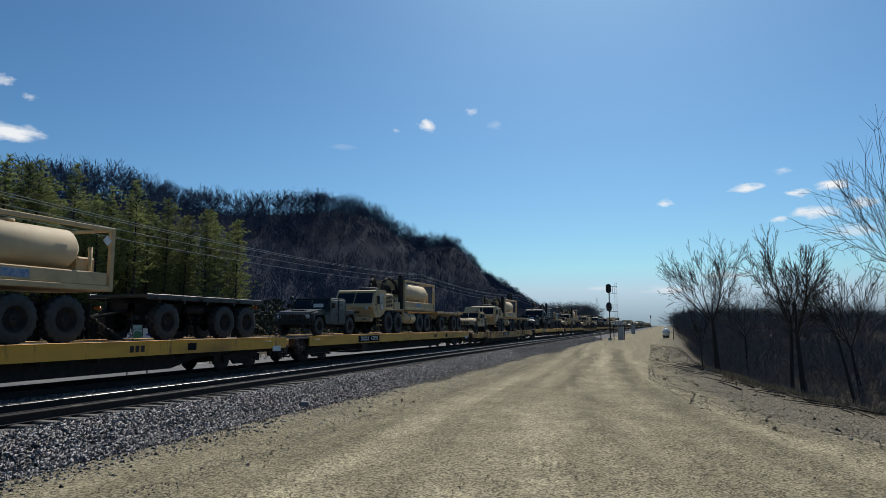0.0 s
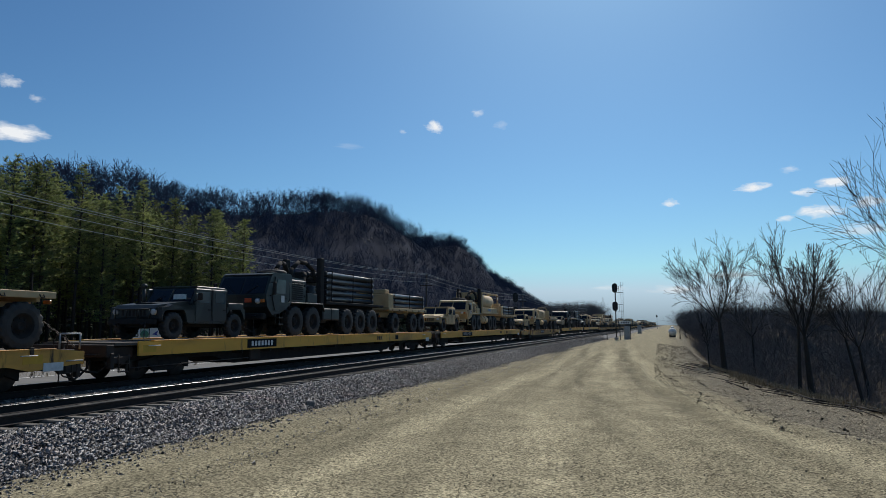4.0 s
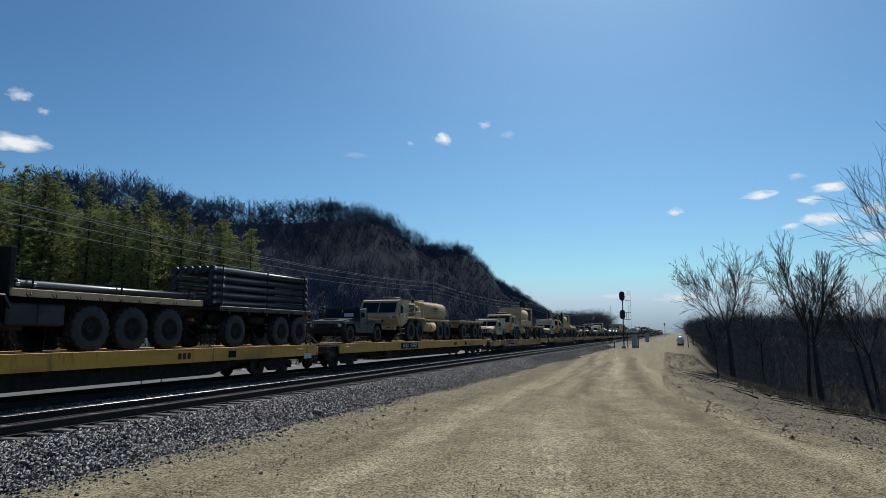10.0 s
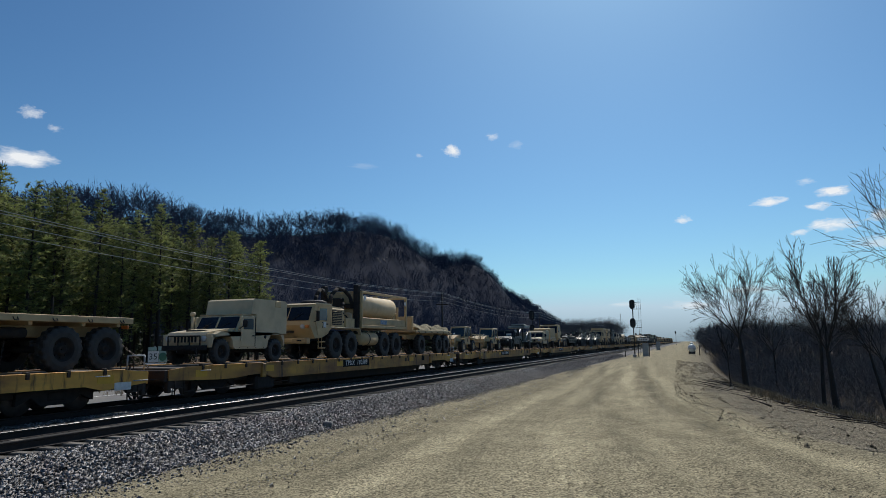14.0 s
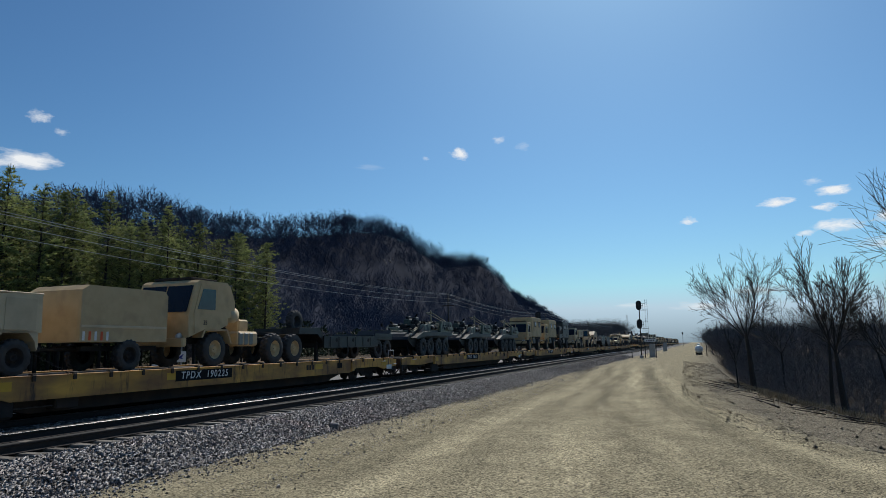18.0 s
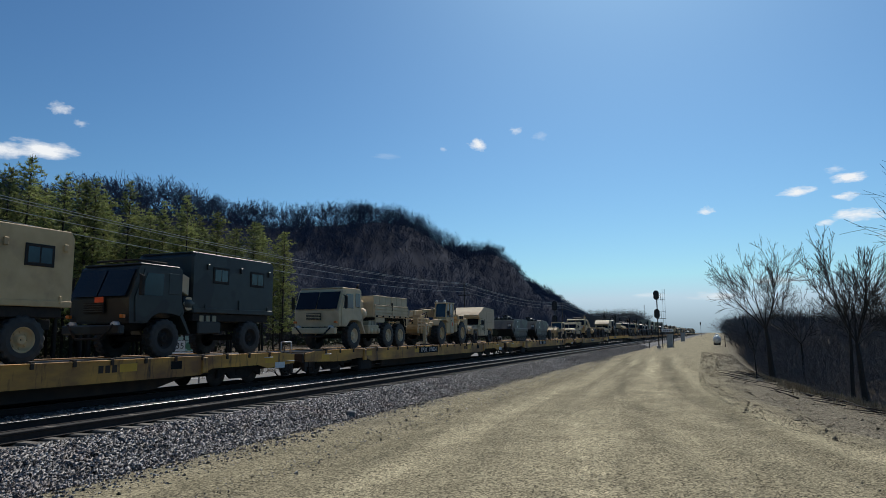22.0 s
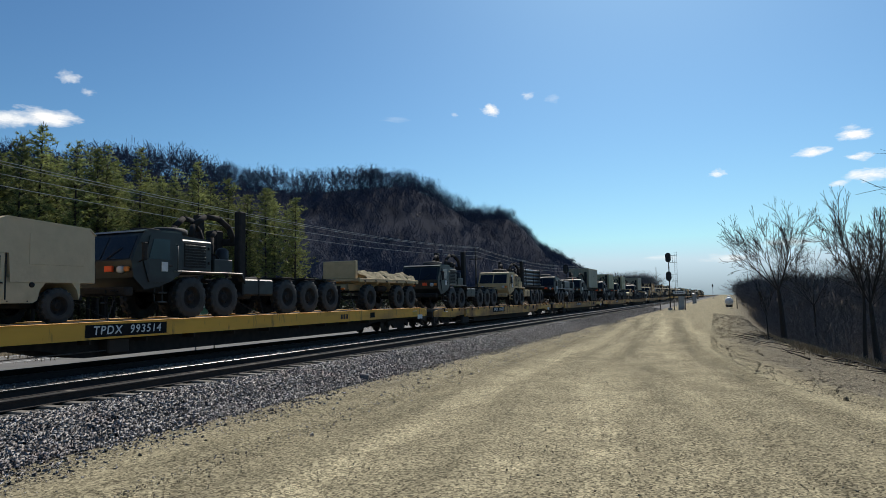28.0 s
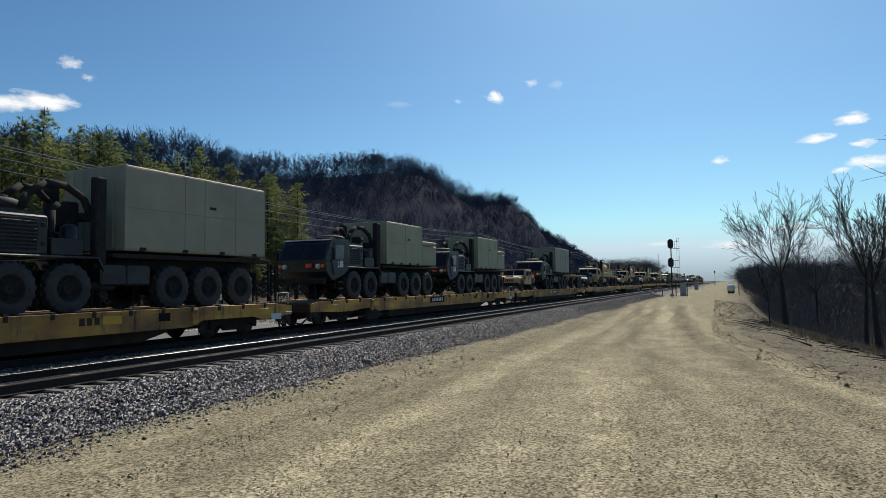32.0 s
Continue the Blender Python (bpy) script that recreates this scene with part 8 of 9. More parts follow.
        for k in range(3):
            part("valve", G().lathe([(0.0, 0.1), (0.03, 0.13), (0.2, 0.13), (0.22, 0.05)], "x", 12, (1.02, 1.65 + 0.36 * k, 0.86)), col, t)
    if mark:
        letters(mark, 0.36, t, (W + 0.032, -0.45, 1.6), M_STENCIL, "door_mark")
    return t


# ---- loaders, trailers and the rest ----
def resize(t, k):
    """Bring all parts of a thing but its wheels to its true size."""
    todo = [c for c in t.children if not c.name.startswith("wheel")]
    while todo:
        c = todo.pop()
        c.data.transform(Matrix.Diagonal((*k, 1)))
        c.location = [a * b for a, b in zip(c.location, k)]
        todo += list(c.children)


def loader(label):
    t = thing("rough_terrain_forklift", label, "forklift", "rough-terrain forklifts on the train")
    part("chassis", G().prism([(-1.0, 0.5), (-1.0, 1.0), (0.5, 1.15), (3.5, 1.2), (3.5, 0.7), (2.9, 0.45)], -0.62, 0.62, 0.02), M_TAN, t)
    part("engine_hood", G().prism([(-1.15, 0.85), (-1.2, 1.3), (-0.5, 1.6), (0.5, 1.68), (0.5, 0.95)], -0.55, 0.7, 0.03), M_TAN, t)
    for s in (-1, 1):
        part("mudguard", G().box(s * 0.65, s * 1.1, -0.62, 0.55, 1.28, 1.34, 0.02).prism([(-0.62, 1.3), (-0.8, 1.05), (-0.75, 1.02), (-0.56, 1.27)], s * 0.65, s * 1.1).box(s * 0.65, s * 1.1, 2.2, 3.6, 1.3, 1.38, 0.02), M_TAN, t)
        for y in (0.0, 2.72):
            wheel(t, s * 0.88, y * 0.9, 0.46, 0.36, M_TAN2)
    c = part("cab", G().prism([(0.55, 0.75), (0.55, 1.5), (1.95, 1.5), (2.1, 0.75)], -0.2, 1.0, 0.02), M_TAN, t)
    fr = G()
    for x in (-0.2, 0.98):
        fr.path([(x, 0.5, 1.5), (x, 0.78, 2.35), (x, 2.3, 2.38), (x, 2.42, 1.45)], 0.045, 6).path([(x, 1.45, 1.5), (x, 1.45, 2.38)], 0.04, 6)
    fr.path([(-0.2, 0.78, 2.35), (0.98, 0.78, 2.35)], 0.045).path([(-0.2, 2.3, 2.38), (0.98, 2.3, 2.38)], 0.045)
    part("cab_frame", fr, M_TAN2, c)
    part("cab_roof", G().box(-0.24, 1.02, 0.72, 2.36, 2.38, 2.46, 0.03), M_TAN2, c)
    for y0, y1 in ((0.72, 1.38), (1.52, 2.28)):
        part("side_pane", G().box(0.985, 0.997, y0, y1, 1.55, 2.32, 0.004), M_PANE, c)
    part("windscreen", G().prism([(0.52, 1.52), (0.79, 2.34), (0.81, 2.34), (0.54, 1.52)], -0.18, 0.96), M_PANE, c)
    m = G()
    for s in (-0.5, 0.5):
        m.box(s - 0.06, s + 0.06, -1.75, -1.6, 0.25, 1.6).box(s - 0.06, s + 0.06, -1.65, -1.0, 0.55, 0.7)
    part("fork_mast", m.box(-0.75, 0.75, -1.8, -1.7, 0.4, 0.5).box(-0.75, 0.75, -1.8, -1.7, 0.95, 1.05), M_TAN, t)
    for s in (-0.45, 0.45):
        part("fork_tine", G().box(s - 0.07, s + 0.07, -2.9, -1.75, 0.14, 0.2).box(s - 0.07, s + 0.07, -1.82, -1.75, 0.14, 0.9), M_UNDER, t)
    part("load_guard", G().path([(-0.7, -1.75, 1.0), (-0.7, -1.75, 1.75), (0.7, -1.75, 1.75), (0.7, -1.75, 1.0)], 0.03).path([(-0.35, -1.75, 1.0), (-0.35, -1.75, 1.75)], 0.025).path([(0.0, -1.75, 1.0), (0.0, -1.75, 1.75)], 0.025).path([(0.35, -1.75, 1.0), (0.35, -1.75, 1.75)], 0.025), M_TAN2, t)
    part("counterweight", G().box(-0.9, 0.9, 3.2, 3.75, 0.75, 1.45, 0.08), M_TAN, t)
    part("lamp", G().lathe([(-0.05, 0.06), (0.05, 0.09)], "y", 10, (0.6, -1.0, 1.75)), M_LAMP, t)
    letters("K", 0.5, t, (1.018, 1.35, 1.12), M_STENCIL, "door_mark")
    part("door_notice", G().box(1.018, 1.024, 1.6, 1.8, 1.3, 1.5, 0.002), M_SIGNORANGE, t)
    part("lashing_chain", G().path([(0.9, 3.1, 0.9), (1.2, 3.9, 0.05)], 0.03, 5).path([(0.9, -0.9, 0.8), (1.2, -1.9, 0.05)], 0.03, 5), M_STEEL, t)
    resize(t, (0.95, 0.9, 0.79))
    return t


def boom_forklift(label):
    t = thing("boom_forklift", label, "forklift")
    part("chassis", G().prism([(-2.3, 0.75), (-2.3, 1.0), (-0.9, 1.1), (0.6, 1.2), (4.4, 1.2), (4.4, 0.75), (0.8, 0.55)], -0.62, 0.62, 0.02), M_TAN, t)
    for s in (-1, 1):
        for y in (-0.1, 3.55):
            wheel(t, s * 0.95, y, 0.74, 0.5, M_TAN)
            part("axle_hub", G().tube((s * 0.4, y, 0.74), (s * 0.72, y, 0.74), 0.16, n=10), M_UNDER, t)
        part("mudguard", G().prism([(-0.75, 1.2), (-0.45, 1.5), (0.5, 1.56), (1.0, 1.4), (1.0, 1.46), (0.52, 1.63), (-0.48, 1.57), (-0.82, 1.24)], s * 0.68, s * 1.2), M_TAN, t)
        part("rear_guard", G().prism([(2.75, 1.25), (3.1, 1.55), (4.3, 1.55), (4.3, 1.6), (3.08, 1.61), (2.68, 1.3)], s * 0.68, s * 1.2), M_TAN, t)
    c = part("cab", G().prism([(1.0, 0.75), (0.95, 1.75), (2.3, 1.75), (2.35, 0.75)], 0.22, 1.05, 0.02).box(0.22, 0.3, 2.22, 2.3, 1.74, 2.62).box(0.97, 1.05, 2.22, 2.3, 1.74, 2.62).box(0.97, 1.05, 1.6, 1.68, 1.74, 2.62).prism([(0.95, 1.74), (1.12, 2.62), (1.2, 2.62), (1.04, 1.74)], 0.22, 0.3).prism([(0.95, 1.74), (1.12, 2.62), (1.2, 2.62), (1.04, 1.74)], 0.97, 1.05), M_TAN, t)
    part("side_window", G().prism([(1.06, 1.77), (1.22, 2.6), (1.59, 2.6), (1.59, 1.77)], 1.0, 1.02), M_PANE, c)
    d = part("door", G().box(1.045, 1.075, 1.62, 2.26, 0.72, 1.72, 0.015), M_TAN2, c)
    part("door_window", G().box(1.0, 1.02, 1.69, 2.21, 1.77, 2.6), M_PANE, c)
    part("handle", G().box(1.07, 1.1, 1.7, 1.84, 1.52, 1.56, 0.006), M_UNDER, d)
    part("notice", G().box(1.074, 1.08, 1.9, 2.02, 1.2, 1.42, 0.002), M_SIGNORANGE, d)
    part("windscreen", G().prism([(0.98, 1.77), (1.14, 2.6), (1.16, 2.6), (1.0, 1.77)], 0.31, 0.96), M_PANE, c)
    part("rear_pane", G().box(0.31, 0.96, 2.25, 2.265, 1.77, 2.6), M_PANE, c)
    part("cab_roof", G().prism([(1.02, 2.62), (1.1, 2.7), (2.3, 2.7), (2.38, 2.62)], 0.16, 1.1, 0.02), M_TAN2, c)
    part("work_lamp", G().lathe([(-0.05, 0.05), (0.05, 0.09)], "y", 10, (0.9, 1.0, 2.76)).lathe([(-0.05, 0.05), (0.05, 0.09)], "y", 10, (0.35, 1.0, 2.76)), M_LAMP, c)
    part("mirror", G().box(1.16, 1.3, 0.82, 0.87, 1.85, 2.15, 0.02).tube((1.04, 0.98, 2.05), (1.2, 0.86, 2.0), 0.015, n=5), M_UNDER, c)
    bm = part("boom", G().prism([(-1.5, 1.72), (-1.5, 2.1), (3.4, 2.42), (4.0, 2.35), (4.0, 1.85), (3.4, 1.8)], -0.55, -0.08, 0.012), M_TAN, t)
    part("inner_boom", G().prism([(-2.7, 1.68), (-2.7, 1.96), (-1.45, 2.04), (-1.45, 1.77)], -0.47, -0.16, 0.01), M_TAN2, bm)
    for y in (-1.45, -0.2, 1.2, 2.6):
        part("boom_collar", G().box(-0.6, -0.03, y, y + 0.14, 1.74 + 0.06 * (y + 1.5), 2.12 + 0.064 * (y + 1.5), 0.02), M_TAN2, bm)
    part("boom_hose", G().path([(-0.05, -1.5, 2.15), (-0.02, 0.2, 2.32), (-0.05, 2.0, 2.42), (0.05, 3.0, 2.3)], 0.03, 6), M_UNDER, bm)
    part("boom_head", G().prism([(-3.0, 1.25), (-2.86, 2.1), (-2.55, 2.2), (-2.3, 2.05), (-2.55, 1.2)], -0.6, 0.0, 0.03), M_BOXGREY, bm, "grey-painted boom head")
    part("tilt_ram", G().tube((-0.3, -1.5, 1.5), (-0.3, -2.5, 1.4), 0.08, n=8).tube((-0.3, -0.6, 1.6), (-0.3, -1.5, 1.5), 0.05, n=8), M_STEEL, t)
    part("lift_ram", G().tube((-0.3, 1.2, 1.25), (-0.3, -0.4, 1.72), 0.1, n=8), M_STEEL, t)
    part("valve_block", G().box(0.0, 0.55, -1.9, -1.4, 1.0, 1.85, 0.04).box(0.1, 0.7, -1.3, -0.9, 1.1, 1.6, 0.04), M_TAN, t)
    part("valve_hose", G().path([(0.5, -1.7, 1.8), (0.7, -1.4, 2.0), (0.6, -1.0, 1.6), (0.75, -0.7, 1.2)], 0.03, 6).path([(0.3, -1.6, 1.8), (0.5, -1.2, 1.95), (0.5, -0.8, 1.3)], 0.025, 6), M_UNDER, t)
    ca = part("carriage", G().box(-0.95, 0.95, -3.25, -3.15, 1.1, 1.2).box(-0.95, 0.95, -3.25, -3.15, 1.55, 1.63).box(-0.95, 0.95, -1.75, -1.6, 0.8, 1.3, 0.02), M_TAN, t)
    for x in (-0.92, 0.92):
        part("rail", G().box(x - 0.04, x + 0.04, -3.2, -1.2, 1.14, 1.24, 0.01).box(x - 0.03, x + 0.03, -3.2, -1.6, 1.36, 1.42).box(x - 0.03, x + 0.03, -3.2, -1.6, 1.57, 1.62), M_TAN, ca)
        for y in (-3.2, -2.7, -2.2, -1.65):
            part("upright", G().box(x - 0.035, x + 0.035, y - 0.03, y + 0.03, 0.75, 1.62), M_TAN2, ca)
    part("carriage_deck", G().box(-0.9, 0.9, -3.15, -1.7, 0.98, 1.1), M_TAN, ca)
    for x in (-0.5, 0.5):
        part("fork_tine", G().box(x - 0.08, x + 0.08, -3.4, -1.7, 0.3, 0.38).box(x - 0.08, x + 0.08, -1.8, -1.7, 0.3, 1.0), M_UNDER, t)
    for s in (-1, 1):
        a = part("outrigger", G().box(s * 0.78, s * 1.0, -2.2, -2.02, 0.12, 1.35, 0.03).box(s * 0.6, s * 1.04, -2.25, -1.9, 1.15, 1.3, 0.02), M_TAN2, t)
        part("pad", G().box(s * 0.68, s * 1.1, -2.35, -1.85, 0.02, 0.12, 0.02), M_UNDER, a)
        part("brace", G().tube((s * 0.9, -2.1, 0.9), (s * 0.75, -1.0, 1.1), 0.05, n=6), M_TAN, t)
    part("side_beam", G().box(0.62, 0.85, -2.2, -0.75, 1.2, 1.4, 0.03), M_TAN, t)
    part("fuel_tank", G().box(0.5, 1.1, 2.4, 2.85, 0.8, 1.4, 0.06), M_TAN, t)
    part("engine_pod", G().box(0.05, 1.1, 2.9, 4.2, 1.6, 1.95, 0.06), M_TAN, t)
    part("grille", G().box(1.095, 1.11, 3.2, 3.9, 1.68, 1.88), M_UNDER, t)
    part("boom_pivot", G().prism([(2.9, 1.5), (3.2, 2.5), (3.8, 2.6), (4.3, 2.2), (4.4, 1.5)], -0.7, -0.58, 0.02).prism([(2.9, 1.5), (3.2, 2.5), (3.8, 2.6), (4.3, 2.2), (4.4, 1.5)], -0.05, 0.07, 0.02), M_TAN, t)
    part("counterweight", G().prism([(4.2, 0.8), (4.2, 1.75), (4.9, 1.75), (5.05, 1.6), (5.05, 0.95), (4.85, 0.8)], -0.95, 1.0, 0.04), M_TAN, t)
    part("exhaust_stack", G().path([(0.5, 4.0, 1.9), (0.5, 4.0, 2.4), (0.5, 4.12, 2.5)], 0.05, 8), M_RUST, t)
    lash(t, [((1.0, -1.9, 0.9), (1.25, -2.9, 0.05)), ((1.0, 4.6, 0.9), (1.25, 5.6, 0.05))])
    return t


def small_trailer(kind, label):
    t = thing("cargo_trailer", label, "trailer", "small trailers on the train")
    part("frame", G().box(-0.6, 0.6, -1.3, 1.5, 0.6, 0.75), M_UNDER, t)
    part("drawbar", G().path([(-0.4, -1.3, 0.68), (0, -2.5, 0.62), (0.4, -1.3, 0.68)], 0.05), M_UNDER, t)
    part("stand", G().tube((0, -2.2, 0.0), (0, -2.2, 0.65), 0.05, n=8), M_UNDER, t)
    for s in (-1, 1):
        wheel(t, s * 0.92, 0.0, 0.47 if kind != "water" else 0.52, 0.3, M_UNDER)
    if kind == "box":
        b = part("box_body", G().prism([(-1.75, 0.85), (-1.75, 2.3), (-1.5, 2.45), (1.35, 2.45), (1.5, 2.3), (1.5, 0.85)], -1.02, 1.02, 0.012), M_TAN, t)
        for k in range(5):
            part("stripe", G().box(1.02, 1.026, -1.65 + 0.2 * k, -1.57 + 0.2 * k, 0.9, 1.15, 0.002), M_SIGNORANGE if k % 2 else M_LETTER, b)
        part("rail", G().box(1.01, 1.04, -1.7, 1.45, 1.25, 1.33), M_TAN2, b)
    elif kind == "water":
        tk = part("tank", G().lathe([(-1.35, 0.1), (-1.3, 0.45), (-1.15, 0.58), (1.05, 0.58), (1.2, 0.45), (1.25, 0.1)], "y", 24, (0, 0, 1.45)), M_CAMO, t, "dark glossy cylindrical water tank")
        part("hatch", G().lathe([(2.0, 0.22), (2.1, 0.22)], "z", 14), M_CAMO, tk)
        for y in (-1.0, 0.9):
            part("tank_notice", G().box(0.56, 0.585, y, y + 0.16, 1.5, 1.66, 0.004), M_LETTER, tk)
        part("mudguard", G().box(0.72, 1.1, -0.7, 0.7, 1.1, 1.15), M_GREEN, t)
    else:
        part("deck", G().box(-0.95, 0.95, -1.4, 1.5, 0.75, 0.85), M_FIELDGREY, t)
        part("generator", G().box(-0.8, 0.9, 0.7, 1.5, 0.85, 1.75, 0.05), M_FIELDGREY, t)
        part("mast", G().tube((-0.2, -1.3, 0.9), (-0.2, 1.0, 2.1), 0.09, n=8).tube((0.7, -0.9, 0.9), (0.7, 0.5, 1.7), 0.07, n=8), M_GREYMETAL, t)
        part("folded_panel", G().prism([(-1.8, 2.25), (-1.7, 2.42), (0.6, 2.5), (0.8, 2.35), (0.4, 2.2), (-1.2, 2.15)], -0.9, 0.9).box(-0.7, 0.7, -1.2, 0.2, 2.48, 2.6, 0.04), M_FIELDGREY, t, "folded antenna panels lying flat")
        part("upright", G().box(-0.1, 0.1, -0.9, -0.7, 0.85, 2.25).box(0.5, 0.62, -1.2, -1.1, 0.85, 2.2), M_BLACK, t)
    return t


def tractor_truck(label):
    t = thing("tractor_truck", label, "military truck")
    ax = (0.0, 3.55, 4.95)
    part("frame", G().box(-0.5, -0.36, -1.3, 5.9, 0.8, 1.05).box(0.36, 0.5, -1.3, 5.9, 0.8, 1.05), M_UNDER, t)
    for y in ax:
        for s in (-1, 1):
            wheel(t, s * 0.98, y, 0.6, 0.38, M_TAN)
    c = part("cab", G().prism([(-1.35, 1.0), (-1.4, 1.7), (-1.05, 2.85), (-0.9, 2.95), (0.55, 2.95), (0.6, 2.85), (0.62, 1.45), (0.2, 1.3), (-0.5, 1.3)], -1.18, 1.18, 0.01), M_TAN, t)
    for x0, x1 in ((-1.08, -0.03), (0.03, 1.08)):
        part("windscreen", G().prism([(-1.41, 1.85), (-1.1, 2.75), (-1.08, 2.75), (-1.38, 1.85)], x0, x1), M_GLASS, c)
    for s in (-1, 1):
        d = part("door", G().prism([(-1.1, 1.15), (-1.15, 1.8), (-0.85, 2.8), (0.0, 2.8), (0.0, 1.35), (-0.6, 1.3)], s * 1.17, s * 1.205), M_TAN, c)
        part("window", G().prism([(-1.0, 1.95), (-0.75, 2.65), (-0.12, 2.65), (-0.12, 1.95)], s * 1.2, s * 1.217), M_PANE, d)
        part("headlight", G().lathe([(-0.06, 0.05), (0.06, 0.12)], "y", 12, (s * 0.85, -1.48, 1.05)), M_LAMP, t)
        part("mudguard", G().prism([(-0.75, 1.0), (-0.6, 1.3), (0.6, 1.3), (0.85, 0.8), (0.78, 0.8), (0.55, 1.24), (-0.55, 1.24), (-0.68, 1.0)], s * 0.78, s * 1.2), M_TAN, t)
    part("bumper", G().box(-1.15, 1.15, -1.6, -1.38, 0.7, 1.0, 0.04), M_TAN, t)
    part("armour_plate", G().prism([(0.62, 1.7), (0.62, 2.85), (0.72, 2.85), (1.0, 2.3), (1.0, 1.7)], -1.1, 1.15), M_TAN, t)
    part("air_cleaner", G().lathe([(0.78, 0.08), (0.82, 0.28), (1.2, 0.28), (1.24, 0.1)], "y", 16, (0.92, 0, 1.82)), M_TAN2, t)
    part("exhaust_stack", G().tube((0.55, 1.15, 1.2), (0.55, 1.15, 2.7), 0.09, n=10), M_UNDER, t)
    part("heat_shield", G().box(0.42, 0.72, 1.04, 1.1, 1.6, 2.6, 0.02), M_UNDER, t)
    for k in range(3):
        part("jerry_can", G().box(0.8, 1.14, 1.34 + 0.3 * k, 1.56 + 0.3 * k, 0.75, 1.2, 0.03), M_FIELDGREY, t)
    part("roof_rack", G().box(-0.8, 0.8, -0.9, 0.4, 2.97, 3.06), M_UNDER, t)
    part("winch_box", G().box(-0.7, 0.8, 1.7, 2.3, 1.1, 1.7, 0.06), M_TAN, t)
    part("fifth_wheel", G().lathe([(1.1, 0.5), (1.25, 0.5)], "z", 16, (0, 4.2, 0)), M_UNDER, t)
    part("side_tank", G().box(0.6, 1.12, 1.3, 2.5, 0.7, 1.25, 0.08), M_TAN, t)
    letters("35", 0.2, t, (1.212, -0.6, 1.5), M_STENCIL, "door_mark")
    return t


def low_trailer(label):
    t = thing("low_trailer", label, "trailer")
    part("gooseneck", G().prism([(0.0, 1.2), (0.0, 1.45), (1.6, 1.5), (2.2, 0.95), (2.2, 0.65), (1.5, 1.2)], -1.15, 1.15, 0.01), M_GREEN, t)
    part("bed", G().box(-1.2, 1.2, 2.0, 7.4, 0.62, 1.0, 0.03), M_GREEN, t)
    for s in (-1, 1):
        part("side_beam", G().prism([(1.9, 0.6), (1.9, 1.12), (6.9, 1.15), (7.0, 1.3), (9.1, 1.3), (9.1, 1.12), (7.1, 1.1), (6.9, 0.6)], s * 1.16, s * 1.24), M_GREEN, t)
        for k in range(6):
            part("beam_rib", G().box(s * 1.235, s * 1.265, 2.4 + 0.8 * k, 2.48 + 0.8 * k, 0.64, 1.1, 0.008), M_GREEN, t)
    part("rear_deck", G().box(-1.2, 1.2, 6.9, 9.2, 0.95, 1.25, 0.04), M_GREEN, t)
    part("ramp", G().prism([(9.1, 1.2), (9.4, 1.5), (9.5, 1.45), (9.2, 1.1)], -1.0, 1.0), M_GREEN, t)
    part("landing_leg", G().box(0.7, 0.85, 1.9, 2.05, 0.0, 0.9).box(-0.85, -0.7, 1.9, 2.05, 0.0, 0.9), M_UNDER, t)
    part("spare_wheel", cached(("tyre", 0.5, 0.32), lambda: tyre_mesh(0.5, 0.32)), M_RUBBER, t, at=(0.3, 0.9, 1.75))
    for s in (-1, 1):
        for y in (7.55, 8.65):
            wheel(t, s * 1.0, y, 0.5, 0.34, M_UNDER)
    for y in (3.0, 4.6, 6.2):
        part("deck_ring", G().lathe([(-0.03, 0.09), (0.03, 0.09)], "x", 10, (1.22, y, 0.95)), M_UNDER, t)
    return t


# ---- flat cars ----
CAR_LEN, PITCH, BASE, SPEED = 27.6, 28.4, 20.0, 16.956
AXLES = []
LOW = {"rusty": 0.14, "smooth": 0.0}


def bogie(t, y, lift):
    b = part("bogie", G().box(-0.95, 0.95, -0.2, 0.2, -0.72, -0.45, 0.03), M_UNDER, t, at=(0, y, lift))
    for s in (-1, 1):
        sf = cached(("side_frame", s), lambda: G().prism([(-1.15, -0.9), (-1.15, -0.6), (-0.6, -0.52), (-0.35, -0.42), (0.35, -0.42), (0.6, -0.52), (1.15, -0.6), (1.15, -0.9), (0.75, -0.72), (0.45, -0.95), (-0.45, -0.95), (-0.75, -0.72)], s * 0.92, s * 1.05, 0.03).box(s * 0.9, s * 1.07, -0.3, 0.3, -0.85, -0.6, 0.04).mesh("side_frame", M_UNDER))
        part("side_frame", sf, M_UNDER, b)
    for y2 in (-0.89, 0.89):
        ws = cached("wheelset", lambda: G().lathe([(-0.82, 0.1), (-0.8, 0.4), (-0.72, 0.42), (-0.70, 0.45), (-0.68, 0.4), (-0.68, 0.12), (-0.66, 0.08), (0.66, 0.08), (0.68, 0.12), (0.68, 0.4), (0.70, 0.45), (0.72, 0.42), (0.8, 0.4), (0.82, 0.1)], "x", 22).box(-0.86, 0.86, -0.05, 0.05, -0.05, 0.05, 0.01).mesh("wheelset", M_STEEL))
        w = part("wheelset", ws, M_STEEL, b, at=(0, y2, -0.76))
        AXLES.append((w, y2))
    return b


